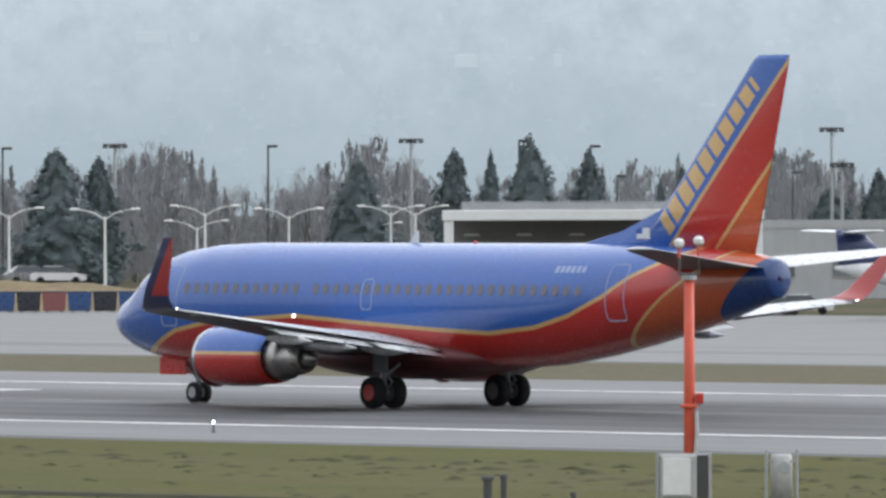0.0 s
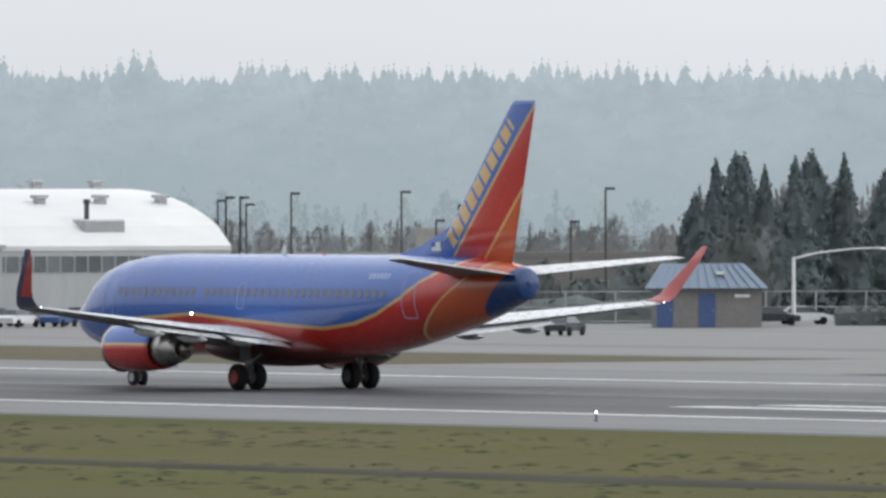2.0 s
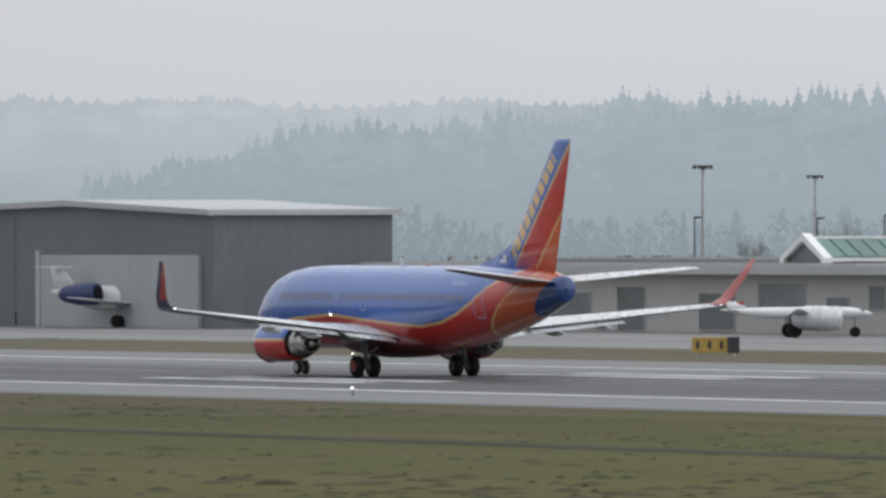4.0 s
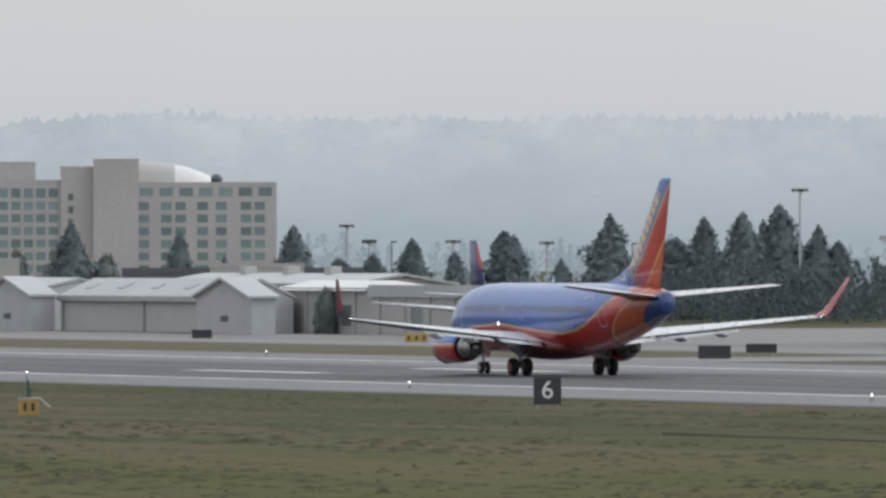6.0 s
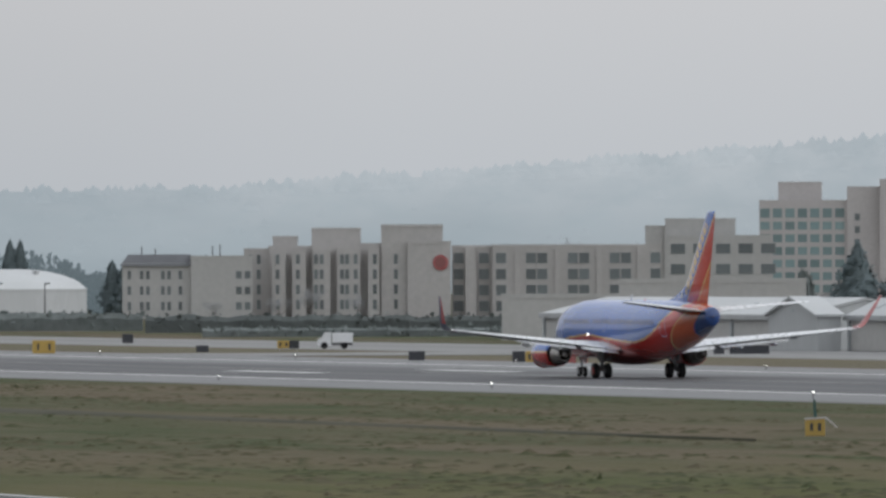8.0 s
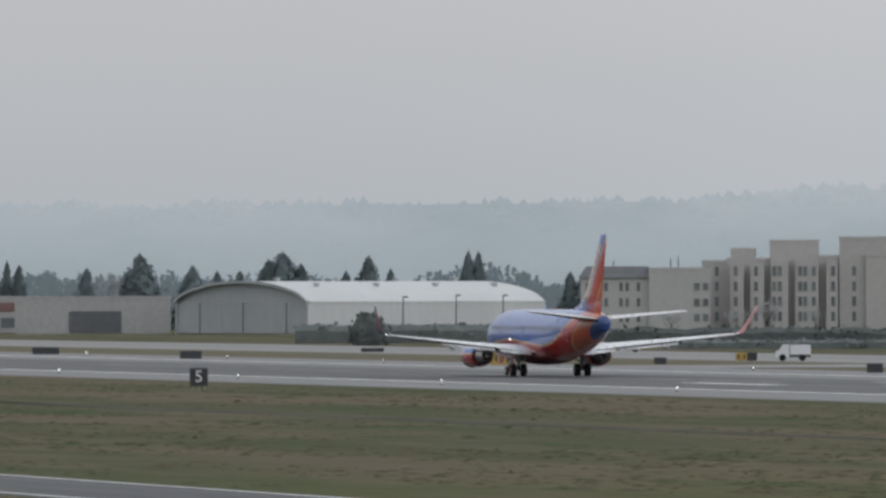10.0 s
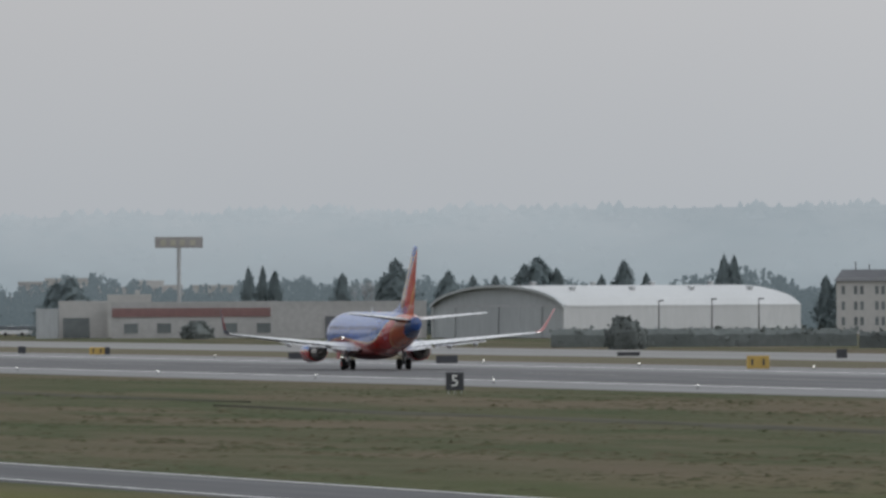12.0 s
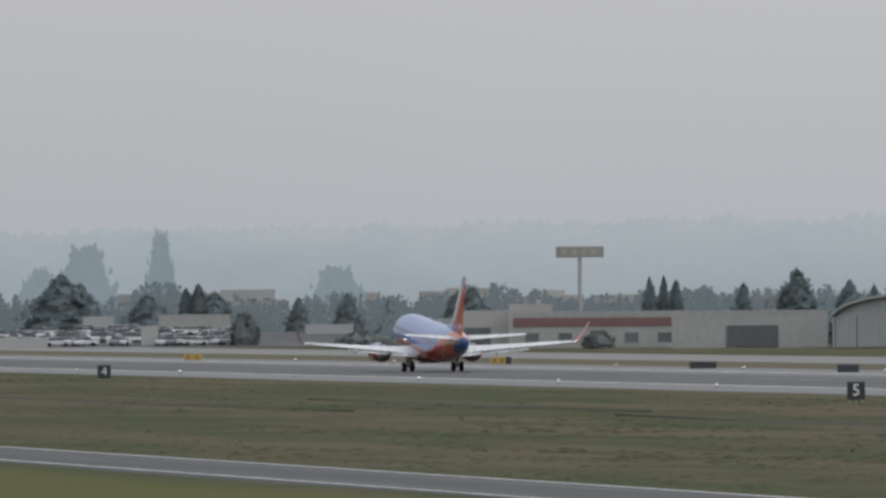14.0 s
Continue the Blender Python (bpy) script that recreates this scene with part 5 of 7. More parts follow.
def far_office():
    ob = thing("office_building", "pale four-storey office building with a roof-top plant room", "building", **facing(18.43, 2350))
    k = 0.1135
    block(ob, "wall", -95 * k, 92 * k, 0, 16, 14.2, "stucco_pale")
    block(ob, "plant_room", -95 * k, 30 * k, 3, 12, 17.6, "stucco_pale")
    block(ob, "plant_room", -130 * k, -70 * k, 4, 12, 16.2, "stucco_pale")
    for r in range(3):
        for i in range(5):
            window(ob, (-72 + 40 * i) * k, 12.0 - 4.1 * r, 2.9, 2.0, 0.0)


def long_hotel():
    """Long hotel of five storeys with stepped bays and a round red sign."""
    ob = thing("hotel", "long beige five-storey hotel with stepped bays and a round red sign", "building", **facing(17.09, 1900))
    k = 0.0918
    # east wing with paired panes; two narrow bays stand back beside the tower
    block(ob, "wall", 12 * k, 84 * k, 0.6, 14.0, 11.2, "stucco")
    block(ob, "wall", 84 * k, 382 * k, -1.8, 14.0, 11.3, "stucco")
    part("pier", box(36 * k, 54 * k, -1.8, 0.58, 0, 11.2), M["stucco"], ob)
    for r in range(5):
        for px, n, y in ((24, 1, 0.6), (69, 1, 0.6), (99, 1, -1.8), (162, 2, -1.8), (236, 2, -1.8), (310, 2, -1.8), (372, 1, -1.8)):
            for j in range(n):
                window(ob, (px + 20 * j - 10 * (n - 1)) * k, 9.6 - 2.6 * r, 1.6, 1.7, y)
    for px in (128, 199, 273, 345):  # piers
        part("pier", box((px - 5) * k, (px + 5) * k, -2.2, -1.803, 0, 11.2), M["stucco"], ob)
    # sign tower
    block(ob, "wall", -66 * k, 10 * k, -3.0, 12.0, 11.9, "stucco")
    block(ob, "wall", -113 * k, -4 * k, -2.0, 11.0, 14.6, "stucco")
    disc = part("round_sign", turned([(-0.25, 1.15), (-0.3, 1.2), (0, 1.25)], "y", (-8 * k, -3.003, 8.9), 28), M["red_disc"], ob, "round red sign")
    part("sign_rim", turned([(-0.33, 0.8), (-0.34, 0.84), (-0.31, 0.86)], "y", (-8 * k, -3.003, 8.9), 28), M["brick_red"], disc)
    # stepped bays to the west
    for x0, x1, z, y in ((-160, -113, 11.6, -1.0), (-236, -150, 14.1, -0.2), (-236, -160, 11.4, -1.4), (-305, -262, 12.8, 0.4), (-312, -232, 11.2, -0.6), (-356, -312, 10.8, 0.2)):
        block(ob, "bay", x0 * k, x1 * k, y, 12.0, z, "stucco")
    for x0, x1, z in ((-306, -282, 10.7), (-270, -246, 10.9), (-234, -203, 11.1), (-191, -150, 11.2), (-136, -116, 11.3)):  # fronts that stand forward
        part("bay_front", box(x0 * k, x1 * k, -3.6, -1.45, -0.1, z), M["stucco"], ob)
    for r in range(5):
        for px, y in ((-296, -3.6), (-260, -3.6), (-228, -3.6), (-218, -3.6), (-182, -3.6), (-173, -3.6), (-158, -3.6), (-124, -3.6), (-87, -2.0), (-344, 0.2), (-330, 0.2)):
            window(ob, px * k, 9.5 - 2.45 * r, 0.62, 1.55, y)
    # low house with a dark mansard
    ob2 = thing("lodge_building", "beige four-storey lodge with a dark mansard roof", "building", **facing(15.86, 1880))
    block(ob2, "wall", -11.5, -0.5, 0, 12, 8.4, "stucco_pale")
    block(ob2, "wall", -0.5, 9.4, -0.8, 12, 9.6, "stucco_pale")
    part("mansard", loft([[(-11.9, -0.4, 8.45), (-0.5, -0.4, 8.45), (-0.5, 12.4, 8.45), (-11.9, 12.4, 8.45)], [(-10.6, 1.2, 10.3), (-0.5, 1.2, 10.3), (-0.5, 11, 10.3), (-10.6, 11, 10.3)]]), M["roof_dark"], ob2)
    for r in range(3):
        for x in (-10.4, -8.4, -7.4, -5.0, -4.0, -2.2):
            window(ob2, x, 7.0 - 2.5 * r, 0.55, 1.35, 0.0)
        for x in (7.2, 8.6):
            window(ob2, x, 7.0 - 2.5 * r, 0.9, 1.2, -0.8)
    for x, h in ((-8.4, 1.5), (-6.2, 1.1), (3.0, 1.5), (4.2, 1.8)):
        part("roof_aerial", tube([(x, 4.0, 9.7), (x, 4.0, 10.1 + h)], 0.09, 6), M["pole_dark"], ob2)


def arch_hangar(name, label, at, rz, w, length, eave, apex, door, vents=6):
    """Barrel-roofed hangar: arched gable along local x, roof along local y."""
    ob = thing(name, label, "hangar", at, rz)
    n = 20
    arc = [(w * i / n, eave + (apex - eave) * (1 - (2 * i / n - 1) ** 2) ** 0.72) for i in range(n + 1)]
    for t, mt, y0, y1, lift in (("roof", "metal_white" if vents < 5 else "roof_white", 0.0, length, 0.0), ("gable_rim", "metal_grey", -0.35, 0.45, 0.12)):
        rings = []
        for x, z in arc:
            rings.append([(x, y0, z + lift + 0.25), (x, y1, z + lift + 0.25), (x, y1, z - 0.05), (x, y0, z - 0.05)])
        rings[0] = [(x - 0.3, y, z - 0.25) for x, y, z in rings[0]]
        rings[-1] = [(x + 0.3, y, z - 0.25) for x, y, z in rings[-1]]
        part(t, loft(rings), M[mt], ob, smooth=False)
    for y0, y1, mt, nm in ((0.6, 0.9, door, "gable_wall"), (length - 0.6, length - 0.3, "metal_white", "gable_wall")):
        bm = bmesh.new()
        for y in (y0, y1):
            bm.faces.new([bm.verts.new((x, y, z - 0.06)) for x, z in arc] + [bm.verts.new((w, y, 0)), bm.verts.new((0, y, 0))])
        part(nm, bm, M[mt], ob)
    for x0, x1 in ((-0.25, 0.05), (w - 0.05, w + 0.25)):
        part("side_wall", box(x0, x1, 0.0, length, -0.1, eave - 0.02), M["metal_white"], ob)
    part("door_lintel", box(0.06, w - 0.06, 0.35, 0.6, eave - 0.25, eave + 0.15), M["galv"], ob)
    leaf = w / 6
    for i in range(6):
        part("sliding_door", box(0.1 + leaf * i, leaf * (i + 1) - 0.06, 0.3 + 0.12 * (i % 2), 0.42 + 0.12 * (i % 2), 0.02, eave - 0.27), M[door], ob)
    for i in range(vents):
        for row, u in ((0, 0.80), (1, 0.5)):
            x = w * u
            z = eave + (apex - eave) * (1 - (2 * u - 1) ** 2) ** 0.72 + 0.24
            y = length * (i + 0.6) / vents
            v = part("roof_vent", box(x - 0.28, x + 0.28, y - 0.34, y + 0.34, z - 0.2, z + 0.32, 0.03), M["galv"], ob)
            part("vent_cowl", box(x - 0.42, x + 0.42, y - 0.48, y + 0.48, z + 0.34, z + 0.56, 0.05), M["galv"], v)
    return ob


def main_hangar():
    ob = arch_hangar("hangar", "white barrel-roofed hangar with rows of roof vents and tan doors", (-668.0, 372.0, 0), 0.0, 27.0, 27.5, 4.7, 8.15, "arch_wall")
    # window band and lean-to along the long side, which faces +x
    for i in range(22):
        w = piece("window_pane", side_pane(), ob, (27.28, 5.0 + 1.02 * i, 3.55))
    part("lean_to_roof", box(27.26, 30.0, 1.5, 9.0, 4.55, 4.8), M["metal_grey"], ob)
    part("lean_to_wall", box(27.26, 29.8, 1.7, 8.8, -0.05, 4.55), M["metal_white"], ob)
    st = part("roof_stack", turned([(0, 0.16), (1.5, 0.16), (1.52, 0.22), (1.8, 0.22)], "z", (25.0, 18.0, 5.9), 12), M["pole_dark"], ob)
    part("stack_housing", box(24.2, 26.2, 17.0, 20.2, 5.0, 6.4, 0.1), M["galv"], ob)
    dish = part("antenna_frame", tube([(28.5, 5.0, 4.8), (28.5, 5.0, 6.4)], 0.12, 8), M["galv"], ob)
    part("antenna_drum", turned([(-0.5, 0.45), (0.5, 0.5)], "x", (28.9, 5.2, 6.3), 16), M["galv"], dish)
    part("antenna_drum", turned([(-0.3, 0.35), (0.3, 0.38)], "x", (28.0, 5.0, 5.7), 16), M["galv"], dish)


def side_pane(store=[]):
    if not store:
        store.append(mesh_of(box(-0.02, 0.03, -0.42, 0.42, -0.5, 0.5), "window_pane", M["pane"]))
    return store[0]


def terminal_low():
    """Low flat building with a green-glazed roof lantern, in front of the hangar's neighbour."""
    ob = thing("low_terminal", "low pale flat-roofed building with a green-glazed roof lantern", "building", (-745.0, 361.0, 0), 0.0)
    block(ob, "wall", 0, 74.0, 0, 22, 4.35, "stucco_pale", None, 0.3)
    block(ob, "wall", 0, 46.0, 10.0, 30, 4.75, "metal_grey", None, 0.15)
    part("canopy", box(0, 96.0, -1.2, -0.06, 3.9, 4.5), M["metal_white"], ob)
    for x0, x1, z0, z1, mt in ((52, 57, 0.2, 2.6, "pane"), (60.5, 67, 1.2, 3.3, "pane"), (40, 44, 0.1, 3.0, "pane"), (30, 36, 0.9, 2.6, "pane"), (70, 73, 1.2, 2.4, "pane")):
        window(ob, (x0 + x1) / 2, (z0 + z1) / 2, x1 - x0, z1 - z0, 0.0, mt)
    # lantern: its white-framed gable looks across the apron, green panes slope down on both sides
    xa, xm, xb, y0, y1 = 63.3, 66.0, 68.7, 0.6, 11.0
    lan = part("roof_lantern", loft([[(xa, y, 4.4), (xb, y, 4.4), (xb, y, 5.0), (xm, y, 6.25), (xa, y, 5.0)] for y in (y0, y1)]), M["pane"], ob, "dark glazed roof lantern")
    for y in (y0, y1):
        part("end_frame", loft([[(xa - 0.4, y + g, 4.4), (xa - 0.4, y + g, 5.0), (xm, y + g, 6.62), (xb + 0.4, y + g, 5.0), (xb + 0.4, y + g, 4.4), (xb - 0.1, y + g, 4.4), (xb - 0.1, y + g, 4.85), (xm, y + g, 6.1), (xa + 0.1, y + g, 4.85), (xa + 0.1, y + g, 4.4)] for g in (-0.35, 0.3)]), M["sign_white"], ob)
    part("ridge_cap", box(xm - 0.2, xm + 0.2, y0 + 0.31, y1 - 0.36, 6.2, 6.42), M["sign_white"], ob)
    for s, e in ((1, xb), (-1, xa)):
        part("eaves_rail", box(min(e, e + 0.3 * s), max(e, e + 0.3 * s), y0 + 0.31, y1 - 0.36, 4.75, 5.0), M["sign_white"], ob)
        for i in range(8):
            a, b = y0 + 0.4 + (y1 - y0 - 0.9) * i / 8, y0 + 0.4 + (y1 - y0 - 0.9) * (i + 1) / 8 - 0.14
            part("pane", loft([[(e + 0.02 * s, a, 5.02), (e + 0.02 * s, b, 5.02), (xm + 0.2 * s, b, 6.2), (xm + 0.2 * s, a, 6.2)], [(e + 0.06 * s, a, 5.08), (e + 0.06 * s, b, 5.08), (xm + 0.24 * s, b, 6.26), (xm + 0.24 * s, a, 6.26)]]), M["pane_green"], lan)
    block(ob, "wall", 74.0, 96.0, 0, 18, 4.1, "stucco_pale", None, 0.25)
    for x in (77, 81, 85, 89, 93):
        window(ob, x, 2.4, 2.2, 1.5, 0.0)


def dark_hangar():
    ob = thing("hangar", "dark slate-clad hangar with a pale shallow roof and a lettered front", "hangar", (-820.0, 350.0, 0), 0.0)
    w, e, r = 74.0, 7.9, 8.7
    part("wall", loft([[(0, y, -0.1), (w, y, -0.1), (w, y, e + 0.2), (50.0, y, r), (0, y, e)] for y in (0.0, 14.0)]), M["metal_dark"], ob)
    part("roof", loft([[(-0.4, y, e - 0.1), (50.0, y, r + 0.02), (w + 0.4, y, e + 0.1), (w + 0.4, y, e + 0.5), (50.0, y, r + 0.45), (-0.4, y, e + 0.3)] for y in (-0.6, 14.6)]), M["metal_white"], ob)
    # the firm's name as plain slanted bars
    for i in range(11):
        x = 9.1 + 1.22 * i
        part("name_bar", loft([[(x, y, 5.3), (x + 0.6, y, 5.3), (x + 0.85, y, 6.3), (x + 0.25, y, 6.3)] for y in (-0.12, -0.004)]), M["sign_white"], ob)
    part("underline", loft([[(8.9, y, 4.0), (14.5, y, 4.35), (14.9, y, 4.55), (9.2, y, 4.5)] for y in (-0.1, -0.004)]), M["red"], ob)
    part("small_bar", box(15.6, 19.8, -0.1, -0.004, 3.9, 4.1), M["sign_white"], ob)
    part("wall_panel", box(28.0, 31.6, -0.1, -0.004, 5.2, 6.1), M["sign_white"], ob)
    part("hangar_door", box(45.0, 72.0, -0.3, -0.004, 0.0, 5.2), M["metal_grey"], ob)
    part("door_jamb", box(44.3, 45.0, -0.4, -0.004, 0.0, 5.5), M["metal_white"], ob)
    for i in range(10):
        part("cladding_rib", box(2.0 + 4.2 * i, 2.08 + 4.2 * i, -0.03, -0.002, 0.0, 7.8), M["metal_dark"], ob)


def shed_rows():
    for x0, x1, deep in ((-1089.0, -1012.0, 13.0), (-997.9, -954.1, 6.0)):
        ob = thing("storage_hangar", "long low white metal hangar with roller doors", "hangar", (x0, 345.0, 0), 0.0, "white storage hangars")
        w, mid = x1 - x0, deep / 2
        part("wall", loft([[(x, 0, -0.1), (x, deep, -0.1), (x, deep, 3.0), (x, mid, 4.5), (x, 0, 3.0)] for x in (0, w)]), M["metal_white"], ob)
        part("roof", loft([[(x, -0.5, 2.95), (x, mid, 4.55), (x, deep + 0.3, 2.95), (x, deep + 0.3, 3.2), (x, mid, 4.8), (x, -0.5, 3.2)] for x in (-0.1, w + 0.1)]), M["metal_white"], ob)
        for j in range(5):
            g, ya, yb = w * (j + 0.4) / 5, mid * 0.3, mid * 0.6
            za, zb = 3.24 + (ya + 0.5) / (mid + 0.5) * 1.6, 3.24 + (yb + 0.5) / (mid + 0.5) * 1.6
            part("roof_light", loft([[(g, ya, za + e), (g + 1.6, ya, za + e), (g + 1.6, yb, zb + e), (g, yb, zb + e)] for e in (-0.06, 0.05)]), M["metal_grey"], ob)
        part("fascia", box(-0.3, w + 0.3, -0.56, -0.503, 2.75, 3.22), M["galv"], ob)
        n = max(2, int(w / 17))
        for i in range(n):
            a = w * i / n
            part("roller_door", box(a + 0.6, a + w / n - 0.6, -0.08, -0.004, 0.05, 2.6), M["stucco_pale"], ob)
            part("door_post", box(a - 0.15 if i else a, a + 0.35, -0.25, -0.004, 0, 2.75), M["metal_grey"], ob)
    for x0, w in ((-1011.9, 13.9), (-954.0, 14.0)):
        ob = thing("gabled_hangar", "white metal hangar with a low gabled front", "hangar", (x0, 342.0, 0), 0.0, "gabled hangars")
        part("wall", loft([[(0.02, y, -0.1), (w - 0.02, y, -0.1), (w - 0.02, y, 3.2), (w / 2, y, 4.7), (0.02, y, 3.2)] for y in (0, 2.2)]), M["metal_white"], ob)
        part("roof", loft([[(-0.3, y, 3.1), (w / 2, y, 4.72), (w + 0.3, y, 3.1), (w + 0.3, y, 3.32), (w / 2, y, 4.95), (-0.3, y, 3.32)] for y in (-0.4, 2.5)]), M["metal_white"], ob)
        part("vent_panel", box(w * 0.45, w * 0.58, -0.06, -0.004, 1.1, 1.6), M["roof_dark"], ob)
        part("vent_panel", box(w * 0.46, w * 0.54, -0.06, -0.004, 3.5, 3.8), M["metal_grey"], ob)
    ob = thing("hangar", "white hangar with a low roof and three short chimneys", "hangar", (-1085.0, 385.0, 0), 0.0)
    part("wall", loft([[(x, 0, -0.1), (x, 10, -0.1), (x, 10, 3.9), (x, 5, 4.75), (x, 0, 3.9)] for x in (0, 55)]), M["stucco_pale"], ob)
    part("roof", loft([[(x, -0.6, 3.85), (x, 5, 4.8), (x, 10.6, 3.85), (x, 10.6, 4.1), (x, 5, 5.05), (x, -0.6, 4.1)] for x in (-0.4, 55.4)]), M["metal_white"], ob)
    for x in (12.4, 24.6, 36.2):
        part("chimney", box(x, x + 1.6, 4, 5.2, 4.2, 5.7, 0.05), M["stucco_pale"], ob)
    ob = thing("apron_building", "long beige single-storey building beside the apron", "building", (-959.5, 352.0, 0), 0.0)
    block(ob, "wall", 0, 57.0, 0, 8, 3.7, "stucco", None, 0.3)
    part("white_fascia", box(22.0, 57.2, -0.3, -0.055, 3.2, 4.25), M["metal_white"], ob)
    part("white_roof", loft([[(-3, -0.6, 3.75), (-3, 4, 4.6), (-3, 8.5, 3.75)], [(21, -0.6, 3.75), (17, 4, 4.6), (21, 8.5, 3.75)]]), M["roof_white"], ob)
    part("wing_wall", box(-3, -0.1, 0, 8, -0.1, 3.74), M["stucco_pale"], ob)
    for i in range(7):
        part("pilaster", box(6 + 6 * i, 6.4 + 6 * i, -0.2, -0.004, 0, 3.6), M["stucco_pale"], ob)
    for x in (16, 33, 47):
        window(ob, x, 1.6, 2.6, 1.8)
    for k, (az, d, w, z, mt, lab) in enumerate(((20.02, 1240, 10, 5.4, "stucco", "beige flat-roofed building behind the hangars"), (18.4, 1250, 20, 6.0, "stucco_pale", "long flat-roofed shed behind the hangars"),
                                              (19.95, 1260, 26, 4.9, "roof_dark", "long dark flat-roofed shed behind the hangars"), (17.78, 1250, 18, 4.4, "stucco_pale", "pale low shed behind the hangars"))):
        ob = thing("flat_shed", lab, "building", **facing(az, d))
        block(ob, "wall", -w / 2, w / 2, 0, 12, z, mt)


def canopy_frames():
    for az, w, h, y, n in ((41.42, 18.2, 5.75, 0.0, 6), (36.85, 8.4, 4.8, 0.0, 3)):
        ob = thing("portal_canopy", "white portal-framed canopy with a railed flat roof", "canopy", **facing(az, 668), group="portal canopies")
        for x in (-w / 2, w / 2 - 0.55):
            part("post", box(x, x + 0.55, 0, 0.7, -0.1, h - 0.6, 0.03), M["sign_white"], ob)
            part("post", box(x, x + 0.55, 9, 9.7, -0.1, h - 0.6, 0.03), M["sign_white"], ob)
        part("beam", box(-w / 2 - 0.1, w / 2 + 0.1, -0.1, 0.8, h - 0.597, h, 0.03), M["sign_white"], ob)
        part("roof", box(-w / 2 - 0.1, w / 2 + 0.1, 0.82, 9.8, h - 0.4, h - 0.05), M["metal_grey"], ob)
        part("back_wall", box(-w / 2, w / 2, 8.0, 8.3, -0.1, h * (0.35 if w < 10 else 0.9)), M["metal_dark" if w < 10 else "block"], ob)
        rail = part("rail", box(-w / 2 + 1.0, w / 2 - 1.0, 2.0, 2.05, h + 0.42, h + 0.48), M["galv"], ob)
        for i in range(n * 2 + 1):
            x = -w / 2 + 1.0 + (w - 2.05) * i / (n * 2)
            part("baluster", box(x, x + 0.05, 2.0, 2.05, h - 0.05, h + 0.42), M["galv"], rail)
        part("rail_panel", box(-w / 2 + 1.0, w / 2 - 1.0, 2.07, 2.09, h - 0.04, h + 0.4), M["galv"], rail)
        for i in range(n):
            x = -w / 2 + w * (i + 0.5) / n
            part("strip_lamp", loft([[(x - 0.5, 7.5, h - 1.5), (x + 0.5, 7.5, h - 1.5), (x + 0.35, 7.5, h - 1.38), (x - 0.35, 7.5, h - 1.38)], [(x - 0.5, 7.9, h - 1.5), (x + 0.5, 7.9, h - 1.5), (x + 0.35, 7.9, h - 1.38), (x - 0.35, 7.9, h - 1.38)]]), M["sign_white"], ob)


def hut():
    ob = thing("utility_hut", "small grey block hut with blue doors and a blue metal roof", "hut", **facing(34.27, 690))
    part("wall", box(-3.2, 3.3, 0, 5, -0.1, 2.3), M["block"], ob)
    part("roof", loft([[(-2.6, 2.5, 3.75), (2.2, 2.5, 3.75), (2.3, 2.6, 3.7), (-2.7, 2.6, 3.7)], [(-3.6, -0.5, 2.3), (3.7, -0.5, 2.3), (3.7, 5.5, 2.3), (-3.6, 5.5, 2.3)]]), M["roof_blue"], ob)
    for i in range(12):
        x0, x1 = -3.4 + 0.6 * i, -2.5 + 0.4 * i
        part("roof_rib", tube([(x0, -0.45, 2.36), (x1, 2.45, 3.78)], 0.035, 5), M["roof_blue"], ob)
    part("roof_light", box(0.6, 1.1, 0.9, 1.3, 3.1, 3.3), M["sign_white"], ob)
    for x in (-2.9, -0.4):
        d = part("door", box(x, x + 0.95, -0.06, -0.004, 0.02, 2.0), M["door_blue"], ob)
        part("handle", box(x + 0.8, x + 0.86, -0.12, -0.062, 0.95, 1.08), M["galv"], d)
    part("wall_lamp", box(1.7, 2.6, -0.1, -0.004, 1.75, 1.95), M["sign_white"], ob)


def west_buildings():
    """Low sheds and roofs between the conifers and the hangar."""
    for az, d, w, z, mt, roof, lab in ((33.35, 880, 16, 2.6, "block", "roof_white", "long low white-roofed building"), (33.0, 1150, 6, 4.6, "stucco", None, "pale flat-roofed block in the mist"),
                                       (33.9, 1000, 26, 2.8, "block", "roof_white", "long grey shed with a pale roof"), (32.4, 960, 14, 2.9, "metal_grey", "roof_white", "low white flat-roofed shed"),
                                       (31.7, 930, 12, 2.9, "metal_grey", "roof_white", "low pale shed beside the hangar"), (35.0, 830, 14, 2.4, "metal_grey", None, "low grey shed under the trees"),
                                       (42.45, 740, 24, 4.4, "metal_white", None, "long white building behind the apron"), (29.1, 1080, 30, 5.2, "metal_dark", "roof_dark", "long blue-grey shed behind the terminal")):
        ob = thing("low_building", lab, "building", **facing(az, d))
        block(ob, "wall", -w / 2, w / 2, 0, 10, z, mt, roof)
        for i in range(int(w / 4)):
            window(ob, -w / 2 + 2 + 4 * i, z * 0.45, 1.6, z * 0.3)


